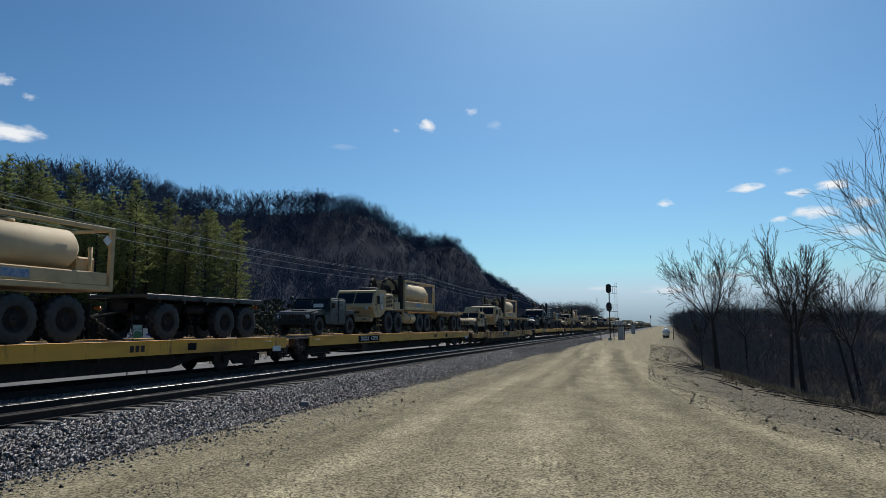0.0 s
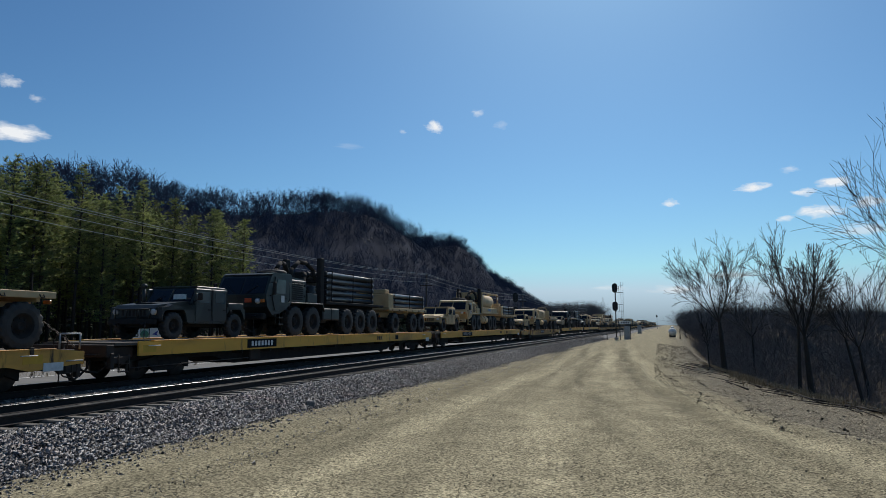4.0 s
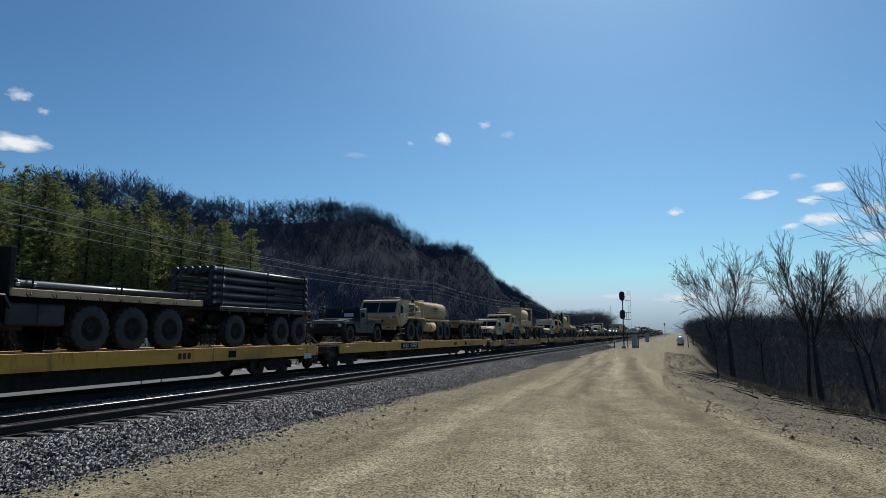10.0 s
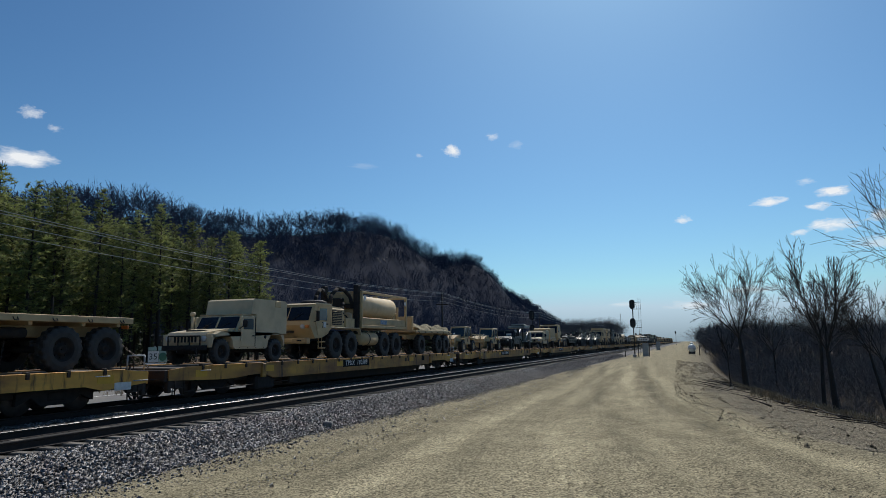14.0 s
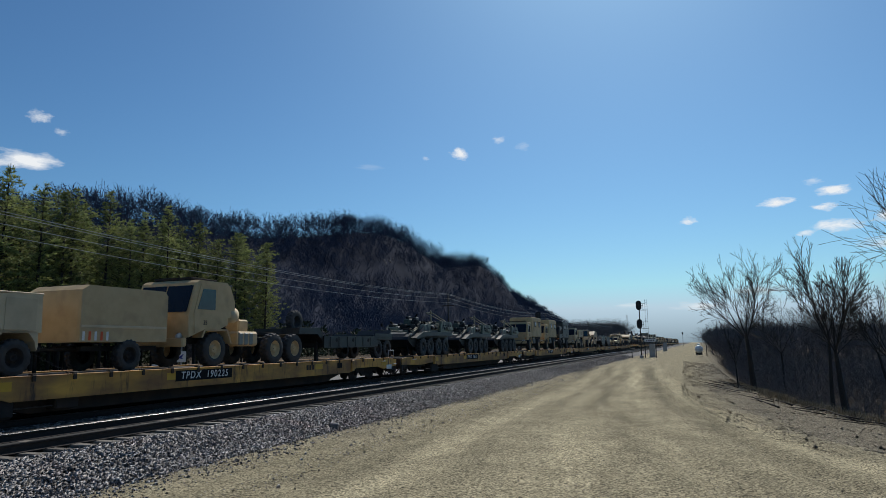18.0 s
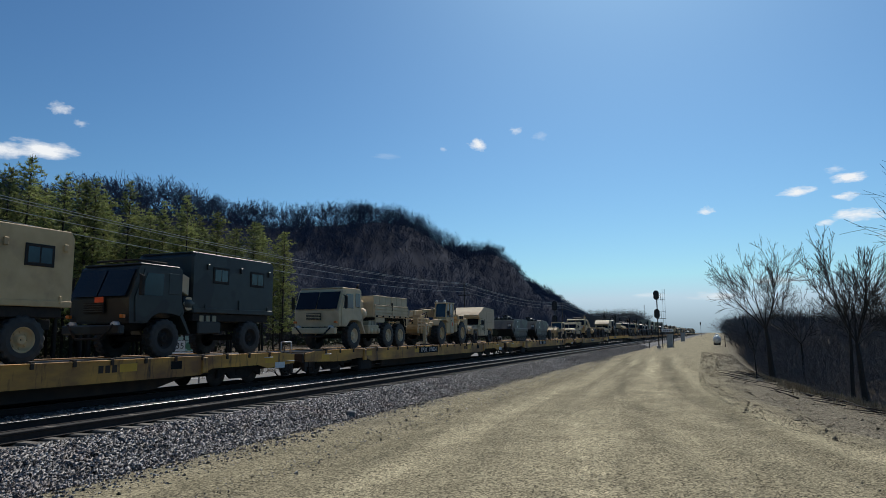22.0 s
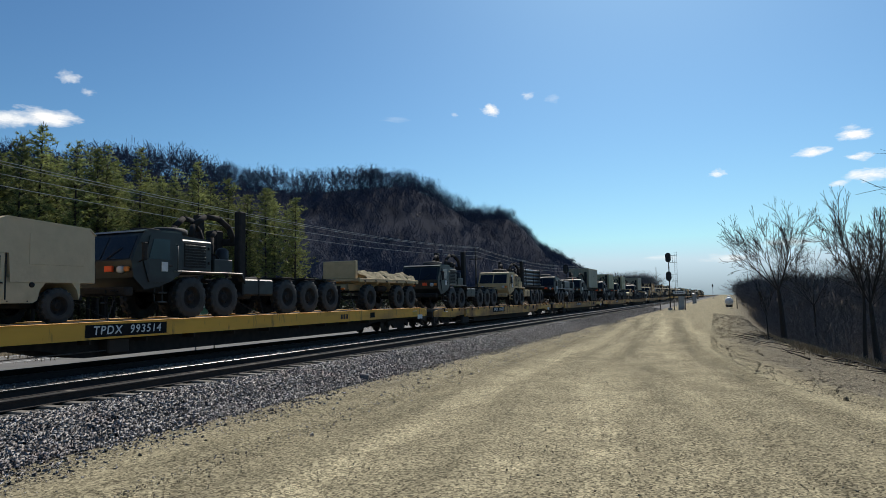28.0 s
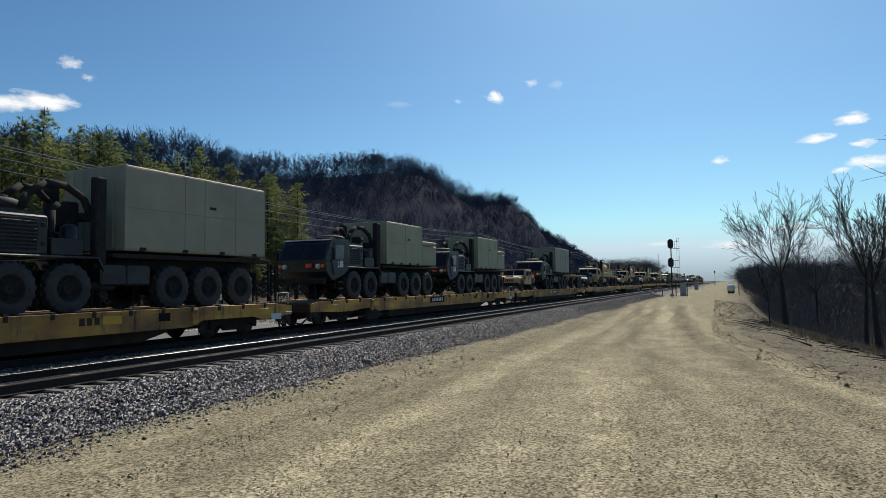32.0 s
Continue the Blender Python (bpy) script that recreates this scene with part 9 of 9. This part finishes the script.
def flat_car(style, number, panel_y, near=True):
    col = M_YELLOW if style == "rusty" else M_ORANGE
    label = "rusty yellow railway flat car with a plank deck" if style == "rusty" else "orange-yellow railway flat car with a smooth side sill"
    t = thing("flat_car", label, "flat car", "flat cars of the train")
    L = CAR_LEN
    part("deck", cached("deck", lambda: G().box(-1.4, 1.4, 0.25, L - 0.25, -0.1, -0.004, 0.01).mesh("deck", M_DECKWOOD)), M_DECKWOOD, t)

    def sill():
        if style == "rusty":
            prof = [(0.06, -0.38), (0.06, -0.06), (0.8, 0.02), (L - 0.9, 0.02), (L, -0.06), (L, -0.38), (L - 1.6, -0.52), (L - 2.2, -0.38), (L - 4.6, -0.38), (L - 5.2, -0.56), (5.7, -0.56), (5.1, -0.38), (4.4, -0.38), (3.2, -0.46), (2.4, -0.46)]
        else:
            prof = [(1.1, -0.42), (1.1, 0.02), (L - 0.2, 0.02), (L - 0.2, -0.42)]
        return {s: G().prism(prof, s * 1.41, s * 1.47).box(s * 1.36, s * 1.5, 1.7, L - 0.9, 0.02, 0.045, 0.008).mesh("side_sill", col) for s in (-1, 1)}

    sm = cached(("sill", style), sill)
    for s in (-1, 1):
        part("side_sill", sm[s], col, t)
    dark = M_RUST if style == "rusty" else M_UNDER
    part("fish_belly", cached(("belly", style), lambda: G().prism([(0.4, -0.2), (0.4, -0.55), (5.2, -0.6), (6.6, -0.92), (L - 6.6, -0.92), (L - 5.2, -0.6), (L - 0.4, -0.55), (L - 0.4, -0.2)], -0.95, 0.95, 0.0).mesh("fish_belly", dark)), dark, t)
    for y in (0.0, L):
        m = M_RUST if y == 0 else col
        e = cached(("end", m.name), lambda: G().box(-1.42, 1.42, -0.08, 0.22, -0.42, -0.06, 0.02).mesh("end_beam", m))
        part("end_beam", e, m, t, at=(0, y - (0.0 if y == 0 else 0.14), 0))
        s = -1 if y == 0 else 1
        part("coupler", cached(("coupler", s), lambda: G().box(-0.12, 0.12, 0, s * 0.42, -0.42, -0.2, 0.03).box(-0.2, 0.2, s * 0.34, s * 0.62, -0.48, -0.14, 0.06).mesh("coupler", M_UNDER)), M_UNDER, t, at=(0, y, -0.15))
    if style == "smooth":
        part("end_platform", cached("platform", lambda: G().box(-1.25, 1.25, 0.1, 1.12, -0.46, -0.12, 0.03).mesh("end_platform", M_RUST)), M_RUST, t)
    if style == "rusty":
        part("equipment_box", cached("equip", lambda: G().box(0.85, 1.4, 4.7, 5.9, -0.98, -0.42, 0.08).mesh("equipment_box", M_UNDER)), M_UNDER, t)
    for y in (2.7, L - 2.7):
        bogie(t, y, LOW[style])
    if near:
        rail = cached("end_rail", lambda: G().path([(1.3, 0.1, 0.0), (1.3, 0.1, 0.42), (1.3, 0.75, 0.42), (1.3, 0.75, 0.0)], 0.025, 6).path([(1.36, 0.2, -0.3), (1.5, 0.2, -0.3), (1.5, 0.7, -0.3), (1.36, 0.7, -0.3)], 0.018, 5).mesh("hand_rail", M_GREYMETAL))
        if style == "rusty":
            part("hand_rail", rail, M_GREYMETAL, t, "grey end handrail and step", at=(0, L - 0.75, 0))
        for i in range(22 if style == "rusty" else 0):
            part("tie_down", cached("tie", lambda: G().box(1.35, 1.5, -0.06, 0.06, 0.03, 0.09, 0.01).box(1.46, 1.51, -0.05, 0.05, -0.1, 0.05, 0.01).mesh("tie_down", M_RUST)), M_RUST, t, at=(0, 1.6 + i * (L - 3.2) / 21, 0))
        for y in (0.45, L - 0.45):
            s = 1 if y > 5 else -1
            part("end_patch", cached("end_patch", lambda: G().box(1.47, 1.476, -0.28, 0.28, -0.33, -0.1, 0.001).mesh("end_patch", M_REFLECT)), M_REFLECT, t, at=(0, y - s * 1.1, 0))
            if s > 0:
                part("placard_frame", cached("placard", lambda: G().box(1.475, 1.49, -0.3, 0.3, -0.62, -0.4, 0.004).mesh("placard_frame", M_LETTER)), M_LETTER, t, "white printed placard on the car end", at=(0, y - 0.5, 0.08))
            part("brake_hose", cached(("hose", s), lambda: G().path([(1.1, 0, -0.4), (1.2, s * 0.2, -0.62), (1.1, s * 0.5, -0.85), (0.9, s * 0.8, -0.8), (0.7, s * 0.95, -0.6)], 0.035, 6).mesh("brake_hose", M_UNDER)), M_UNDER, t, at=(0, y, 0))
            part("step", cached("step", lambda: G().path([(1.45, -0.2, -0.35), (1.46, -0.2, -0.85), (1.46, 0.2, -0.85), (1.45, 0.2, -0.35)], 0.02, 5).path([(1.46, -0.2, -0.62), (1.46, 0.2, -0.62)], 0.016, 5).mesh("step", M_RUST)), M_RUST, t, at=(0, y - s * 0.1, 0))
        for y in (0.0, L):
            s = 1 if y > 5 else -1
            part("uncoupling_lever", cached(("lever", s), lambda: G().path([(1.38, 0, -0.3), (1.1, s * 0.12, -0.34), (0.25, s * 0.3, -0.32), (0.1, s * 0.4, -0.4)], 0.016, 5).mesh("uncoupling_lever", M_STEEL)), M_STEEL, t, at=(0, y, 0))
            part("air_hose", cached(("air_hose", s), lambda: G().path([(0.75, 0, -0.5), (0.78, s * 0.15, -0.75), (0.7, s * 0.32, -0.95), (0.55, s * 0.48, -0.92), (0.45, s * 0.55, -0.75)], 0.03, 6).mesh("air_hose", M_UNDER)), M_UNDER, t, at=(0, y, 0))
            part("end_bracket", cached(("bracket", s), lambda: G().box(1.2, 1.44, -s * 0.55, -s * 0.15, -0.62, -0.4, 0.03).box(1.3, 1.46, -s * 0.2, -s * 0.05, -0.75, -0.3, 0.02).prism([(-s * 0.9, -0.4), (-s * 0.6, -0.66), (-s * 0.5, -0.66), (-s * 0.4, -0.4)], 1.25, 1.4).mesh("end_bracket", M_RUST)), M_RUST, t, at=(0, y, 0))
            part("chain", cached(("chain", s), lambda: G().path([(1.3, -s * 0.7, -0.5), (1.34, -s * 0.5, -0.72), (1.3, -s * 0.25, -0.76), (1.28, 0, -0.55)], 0.02, 5).mesh("chain", M_STEEL)), M_STEEL, t, at=(0, y, 0))
        part("brake_wheel", cached("brake_wheel", lambda: G().path([(1.0 + 0.26 * math.cos(k * 0.5236), 0, 0.15 + 0.26 * math.sin(k * 0.5236)) for k in range(13)], 0.018, 5).tube((1.0, -0.02, 0.15), (1.0, 0.2, 0.15), 0.03, n=6).box(0.98, 1.02, -0.01, 0.01, -0.11, 0.41, 0.004).box(0.74, 1.26, -0.01, 0.01, 0.13, 0.17, 0.004).tube((1.0, 0.1, -0.4), (1.0, 0.1, 0.15), 0.03, n=6).mesh("brake_wheel", M_RUST)), M_RUST, t, at=(0, L - 0.35, 0))
        for k in range(9):
            part("gusset", cached("gusset", lambda: G().prism([(-0.03, -0.55), (-0.03, -0.4), (0.03, -0.4), (0.03, -0.55)], 0.95, 1.42).mesh("gusset", M_RUST)), M_RUST, t, at=(0, 6.4 + k * (L - 12.8) / 8, 0))
        part("brake_box", cached("brake_box", lambda: G().box(0.9, 1.3, -0.35, 0.35, -0.85, -0.42, 0.04).lathe([(0.5, 0.16), (0.9, 0.16)], "x", 12, (0, 0.6, -0.65)).mesh("brake_box", M_RUST)), M_RUST, t, at=(0, 7.4, 0))
        part("brake_rod", cached("brake_rod", lambda: G().tube((1.25, 1.0, -0.78), (1.25, 7.0, -0.74), 0.018, n=5).mesh("brake_rod", M_STEEL)), M_STEEL, t)
        part("faded_mark", cached("marks", lambda: G().box(1.47, 1.475, 0, 0.16, -0.3, -0.1, 0.001).box(1.47, 1.475, 0.22, 0.38, -0.3, -0.1, 0.001).box(1.47, 1.475, 0.44, 0.6, -0.3, -0.1, 0.001).mesh("faded_mark", M_RUST)), M_RUST, t, "faded dark lettering bars on the sill", at=(0, 18.6, 0))
        for y in (1.5, L - 1.9):
            part("grab_iron", cached("grab", lambda: G().path([(1.47, 0, -0.12), (1.53, 0.02, -0.12), (1.53, 0.43, -0.12), (1.47, 0.45, -0.12)], 0.014, 5).mesh("grab_iron", M_LETTER)), M_LETTER, t, at=(0, y, 0))
        if style == "rusty":
            for y in (5.0, L - 5.0):
                part("jacking_pad", cached("pad", lambda: G().box(1.42, 1.54, -0.12, 0.12, -0.5, -0.0, 0.02).mesh("jacking_pad", col)), col, t, at=(0, y, 0))
        part("stencil_panel", cached("stencil", lambda: G().box(1.47, 1.476, -0.22, 0.22, -0.32, -0.08, 0.002).mesh("stencil_panel", M_PANEL)), M_PANEL, t, "small black data panel", at=(0, 21.4, 0))
        for y in (5.4, 11.0, 19.6) if style == "rusty" else ():
            part("reflector", cached("refl", lambda: G().box(1.47, 1.474, -0.3, 0.3, -0.3, -0.08, 0.001).mesh("reflector", M_REFLECT)), M_REFLECT, t, at=(0, y, 0))
    if panel_y is not None:
        w = 1.36 if number else 1.0
        p = part("number_panel", G().box(1.471, 1.478, panel_y - w, panel_y + w, -0.36, -0.03, 0.002), M_PANEL, t, "black panel with white car lettering")
        if number:
            letters(number.replace(" ", "  "), 0.32, p, (1.482, panel_y, -0.195), M_LETTER, "car_lettering", spread=1.18)
        else:
            for k in range(7):
                part("bar", cached("bar", lambda: G().box(1.477, 1.481, -0.07, 0.07, -0.29, -0.1, 0.001).mesh("bar", M_LETTER)), M_LETTER, p, at=(0, panel_y - 0.66 + 0.22 * k, 0))
    return t


M_REFLECT = mat("bright_yellow_patch", (0.68, 0.38, 0.03), (0.6, 0.33, 0.03), 4, 0.6)

# ---- the train: every load by the place of its first axle behind the reference of its car ----
HEMTT, PLS = (0.0, 1.52, 5.4, 6.92), (0.0, 1.52, 5.0, 6.5, 8.05)
KINDS = {
    "hum_dark": lambda: humvee("hard", M_GREEN, "dark green four-door utility car on a flat car"),
    "hum_tan": lambda: humvee("hard", M_TAN, "desert tan four-door utility car with open bed"),
    "hum_turret": lambda: humvee("turret", M_TAN, "tan armoured utility car with open roof hatch", "<21"),
    "hum_slant": lambda: humvee("hard", M_TAN2, "pale tan four-door utility car with spare tyre"),
    "hum_pickup": lambda: humvee("pickup", M_GREEN, "dark green two-door utility pickup with spare tyre"),
    "hum_box": lambda: humvee("box", M_TAN2, "pale tan utility car with a covered cargo body", "26"),
    "hum_shelter": lambda: humvee("shelter", M_TAN2, "tan utility car carrying a tall shelter box"),
    "hum_amb": lambda: humvee("amb", M_TAN2, "tan ambulance car with a sloped box roof", "747"),
    "tank": lambda: heavy_truck("tank", M_TAN, "tan eight-wheeled truck carrying a tank rack", HEMTT, "tank"),
    "tank_arm": lambda: heavy_truck("tank", M_TAN, "tan eight-wheeled truck with tank rack and black arm", HEMTT, "tank_arm", "72"),
    "fuel": lambda: heavy_truck("fuel", M_TAN, "tan eight-wheeled fuel tanker truck with smooth tank", HEMTT, "fuel"),
    "tractor": lambda: heavy_truck("tractor", M_TAN, "tan eight-wheeled tractor truck without a load", HEMTT, "tractor"),
    "wrecker": lambda: heavy_truck("wrecker", M_GREEN, "dark green eight-wheeled wrecker truck with crane boom", (0.0, 1.45, 4.9, 6.4), "wrecker", "13A"),
    "pls_pipes": lambda: heavy_truck("pls", M_GREEN, "dark green ten-wheeled truck loaded with bridge tubes", PLS, "pipes_arm"),
    "pls_flat": lambda: heavy_truck("pls", M_GREEN, "dark green ten-wheeled truck with one layer of tubes", PLS, "flat_pipes", "28"),
    "pls_empty": lambda: heavy_truck("pls", M_GREEN, "dark green ten-wheeled truck with empty hook-lift bed", PLS, "arm"),
    "pls_tan_pipes": lambda: heavy_truck("pls", M_TAN, "tan ten-wheeled truck loaded with stacked black tubes", PLS, "pipes_arm", "72A"),
    "pls_container": lambda: heavy_truck("pls", M_GREEN, "dark green ten-wheeled truck carrying a long container", PLS, "container"),
    "pls_shelter": lambda: heavy_truck("pls", M_GREEN, "dark green ten-wheeled truck carrying an olive shelter", PLS, "shelter", "281"),
    "trailer": lambda: load_trailer("none", M_TAN, "empty tan three-axle load trailer"),
    "trailer_dark": lambda: load_trailer("none", M_GREEN, "empty dark green three-axle load trailer"),
    "trailer_pipes": lambda: load_trailer("pipes", M_TAN, "tan three-axle trailer loaded with black tubes"),
    "trailer_stack": lambda: load_trailer("stack", M_GREEN, "dark three-axle trailer under a high tube stack"),
    "trailer_camo": lambda: load_trailer("camo", M_TAN, "tan three-axle trailer under bundled camouflage nets"),
    "trailer_racks": lambda: load_trailer("racks", M_TAN, "tan three-axle trailer with roller bed and headboard"),
    "carrier": lambda: carrier("dark camouflaged eight-wheeled armoured carrier with stowed kit"),
    "tracked": lambda: tracked("dark green tracked armoured carrier with flat roof"),
    "van": lambda: medium_truck("shelter", M_TAN, "tan cab-over truck with a windowed van body", "21"),
    "van_dark": lambda: medium_truck("shelter", M_GREEN, "dark green cab-over truck with windowed van body"),
    "cargo": lambda: medium_truck("cargo", M_TAN2, "tan six-wheeled cargo truck with ridged side boards"),
    "loader": lambda: loader("tan rough-terrain forklift with a glazed cab"),
    "boom": lambda: boom_forklift("tan telescopic boom forklift chained to the deck"),
    "box_trailer": lambda: small_trailer("box", "tan single-axle trailer with a box body"),
    "mast_trailer": lambda: small_trailer("mast", "grey single-axle trailer with folded antenna mast"),
    "water_trailer": lambda: small_trailer("water", "single-axle trailer with a dark water tank"),
    "tractor_truck": lambda: tractor_truck("tan six-wheeled tractor truck with armoured cab"),
    "low_trailer": lambda: low_trailer("dark green low-bed trailer with raised rear deck"),
}
TRAIN = (
    # style, lettering, panel, car front, loads
    ("smooth", "", None, 6.0, (("hum_tan", 8.70), ("tank", 15.6), ("trailer_dark", 26.5))),
    ("smooth", "DODX 42396", 7.6, 5.9, (("hum_dark", 8.63), ("tank_arm", 16.85), ("trailer", 27.1))),
    ("rusty", "TPDX 192516", 12.65, 6.1, (("hum_turret", 8.93), ("tank_arm", 17.2), ("trailer", 27.6))),
    ("smooth", "", 7.6, 6.2, (("hum_dark", 9.25), ("pls_pipes", 16.7), ("trailer_pipes", 28.1))),
    ("smooth", "DODX 42371", 7.6, 6.3, (("hum_tan", 9.18), ("tank_arm", 16.81), ("trailer_pipes", 27.8))),
    ("rusty", "TPDX 192509", 12.65, 6.4, (("hum_tan", 9.36), ("fuel", 16.9), ("trailer_racks", 28.0))),
    ("smooth", "TOEX 975360", 10.05, 6.6, (("hum_slant", 9.35), ("pls_flat", 17.0), ("trailer_stack", 28.56))),
    ("smooth", "TOEX 965629", 10.05, 6.7, (("hum_pickup", 9.69), ("fuel", 17.6), ("trailer", 28.65))),
    ("rusty", "TPDX 973068", 8.1, 6.9, (("hum_box", 10.06), ("tank", 17.8), ("trailer", 28.75))),
    ("rusty", "TPDX 190509", 12.65, 6.9, (("hum_shelter", 9.98), ("tank_arm", 18.0), ("trailer_camo", 28.9))),
    ("rusty", "TPDX 190848", 12.65, 6.9, (("loader", 9.2), ("loader", 16.85), ("hum_pickup", 23.95), ("mast_trailer", 31.6))),
    ("rusty", "TPDX 190225", 12.42, 6.9, (("hum_box", 9.62), ("box_trailer", 16.5), ("tractor_truck", 20.13), ("low_trailer", 25.4))),
    ("rusty", "TPDX 190761", 12.65, 6.8, (("carrier", 10.5), ("carrier", 19.7), ("carrier", 28.6))),
    ("rusty", "TPDX 190847", 12.65, 6.8, (("van", 10.96), ("van", 19.4), ("van_dark", 28.0))),
    ("rusty", "TPDX 190024", 12.65, 6.7, (("cargo", 11.25), ("boom", 22.25), ("hum_amb", 28.85))),
    ("rusty", "TPDX 190348", 12.15, 6.7, (("tracked", 10.25), ("tracked", 18.0), ("water_trailer", 24.3), ("loader", 29.75))),
    ("rusty", "", 12.65, 6.7, (("hum_box", 9.69), ("tractor", 17.69), ("trailer", 28.0))),
    ("smooth", "TPDX 993514", 7.55, 6.4, (("hum_amb", 8.85), ("pls_empty", 16.59), ("trailer_camo", 28.15))),
    ("rusty", "TPDX 190435", 11.85, 6.5, (("pls_empty", 10.1), ("pls_tan_pipes", 23.8))),
    ("rusty", "TPDX 190757", 12.28, 6.7, (("wrecker", 10.68), ("pls_container", 23.7))),
    ("rusty", "", 12.65, 7.1, (("pls_shelter", 11.0), ("pls_shelter", 24.2))),
    ("rusty", "", 12.65, 7.1, (("hum_tan", 10.0), ("pls_container", 18.0), ("trailer", 29.4))),
    ("rusty", "", 12.65, 7.1, (("hum_dark", 10.0), ("tank_arm", 18.0), ("trailer_pipes", 28.8))),
    ("rusty", "", 12.65, 7.1, (("hum_tan", 10.0), ("tank_arm", 18.0), ("trailer_dark", 28.8))),
    ("smooth", "", 8.0, 7.1, (("hum_slant", 10.0), ("tank_arm", 18.0), ("trailer", 28.8))),
    ("smooth", "", 8.0, 7.1, (("hum_dark", 10.0), ("fuel", 18.0), ("trailer_racks", 28.8))),
    ("rusty", "", 12.65, 7.1, (("hum_box", 10.0), ("pls_pipes", 18.0), ("trailer_stack", 28.8))),
    ("rusty", "", 12.65, 7.1, (("van", 11.3), ("van", 19.8), ("van_dark", 28.6))),
    ("rusty", "", 12.65, 7.1, (("hum_pickup", 10.0), ("tank", 18.0), ("trailer", 28.8))),
    ("smooth", "", 8.0, 7.1, (("hum_dark", 10.0), ("pls_empty", 18.0), ("trailer_pipes", 28.8))),
    ("rusty", "", 12.65, 7.1, (("carrier", 10.8), ("carrier", 20.0), ("carrier", 28.9))),
    ("rusty", "", 12.65, 7.1, (("hum_tan", 10.0), ("tank_arm", 18.0), ("trailer", 28.8))),
    ("rusty", "", 12.65, 7.1, (("hum_dark", 10.0), ("pls_shelter", 18.0), ("trailer_dark", 29.2))),
    ("smooth", "", 8.0, 7.1, (("hum_tan", 10.0), ("fuel", 18.0), ("trailer", 28.8))),
    ("rusty", "", 12.65, 7.1, (("hum_shelter", 10.0), ("tank", 18.0), ("trailer_camo", 28.8))),
    ("rusty", "", 12.65, 7.1, (("hum_tan", 10.0), ("pls_container", 18.0), ("trailer", 29.4))),
    ("rusty", "", 12.65, 7.1, (("hum_dark", 10.0), ("tank_arm", 18.0), ("trailer", 28.8))),
    ("smooth", "", 8.0, 7.1, (("cargo", 11.2), ("cargo", 20.4), ("hum_tan", 29.8))),
)
MOVERS, MADE, FAR = [], {}, {}


def far_copy(kind):
    """A load that stays far away: the same shape, joined into one body."""
    src = MADE[kind]
    if kind not in FAR:
        vs, fs, mi, mats, k = [], [], [], [], 0
        for o in src.children_recursive:
            m = o.matrix_basis.copy() if o.parent is src else o.parent.matrix_basis @ o.matrix_basis
            vs += [tuple(m @ v.co) for v in o.data.vertices]
            if o.data.materials[0] not in mats:
                mats.append(o.data.materials[0])
            for f in o.data.polygons:
                fs.append([i + k for i in f.vertices])
                mi.append(mats.index(o.data.materials[0]))
            k += len(o.data.vertices)
        me = bpy.data.meshes.new("body")
        me.from_pydata(vs, [], fs)
        for m in mats:
            me.materials.append(m)
        me.polygons.foreach_set("material_index", mi)
        FAR[kind] = me
    t = thing(src.name.split(".")[0], src["label"], src["category"], src.get("group", ""))
    part("body", FAR[kind], None, t)
    return t


def build_train():
    far_car = {}
    for i, (style, number, panel, front, loads) in enumerate(TRAIN):
        s = BASE + PITCH * (i - 1)
        if i > 22 and style in far_car:
            car = copy_thing(far_car[style], pose(TRAIN_X, s + front, DECK))
            AXLES.extend((o, round(o.location.y, 2)) for o in car.children_recursive if o.name.startswith("wheelset"))
        else:
            car = flat_car(style, number, panel, near=i <= 21)
            if i > 21:
                far_car[style] = car
        MOVERS.append((car, s + front, LOW[style]))
        for kind, off in loads:
            if kind in MADE and i > 20:
                ob = far_copy(kind)
            elif kind in MADE:
                ob = copy_thing(MADE[kind], pose(TRAIN_X, s + off, DECK + 0.05))
            else:
                ob = MADE[kind] = KINDS[kind]()
            MOVERS.append((ob, s + off, LOW[style]))


build_train()


RUN = ((0.0, 0.0), (14.0, 0.0), (28.0, 0.0), (29.0, 0.03), (30.0, 0.25), (31.2, 0.55), (31.8, 1.05), (32.0, 1.95))


def motions():
    for ob, a, b in CLOUDS:
        walk(ob, [(0.0, cloud_pose(*a)), (32.0, cloud_pose(*b))])
    for ob, s, low in MOVERS:
        z = (DECK if ob.name.startswith("flat_car") else DECK + 0.01) - low
        walk(ob, [(t, pose(TRAIN_X, s - SPEED * t - gain, z)) for t, gain in RUN])
    # wheelsets roll on the rail; equal wheelsets share the turns
    turn = {}
    for w, y in AXLES:
        if y not in turn:
            rows = []
            steps = 960
            for k in range(steps + 1):
                t = 32.0 * k / steps
                rows.append((t, pose(0, y, -0.76) @ Matrix.Rotation(SPEED * t / 0.42, 4, "X")))
            walk(w, rows)
            turn[y] = w.animation_data
        else:
            w.rotation_mode = "QUATERNION"
            a = w.animation_data_create()
            a.action = turn[y].action
            a.action_slot = turn[y].action_slot


motions()
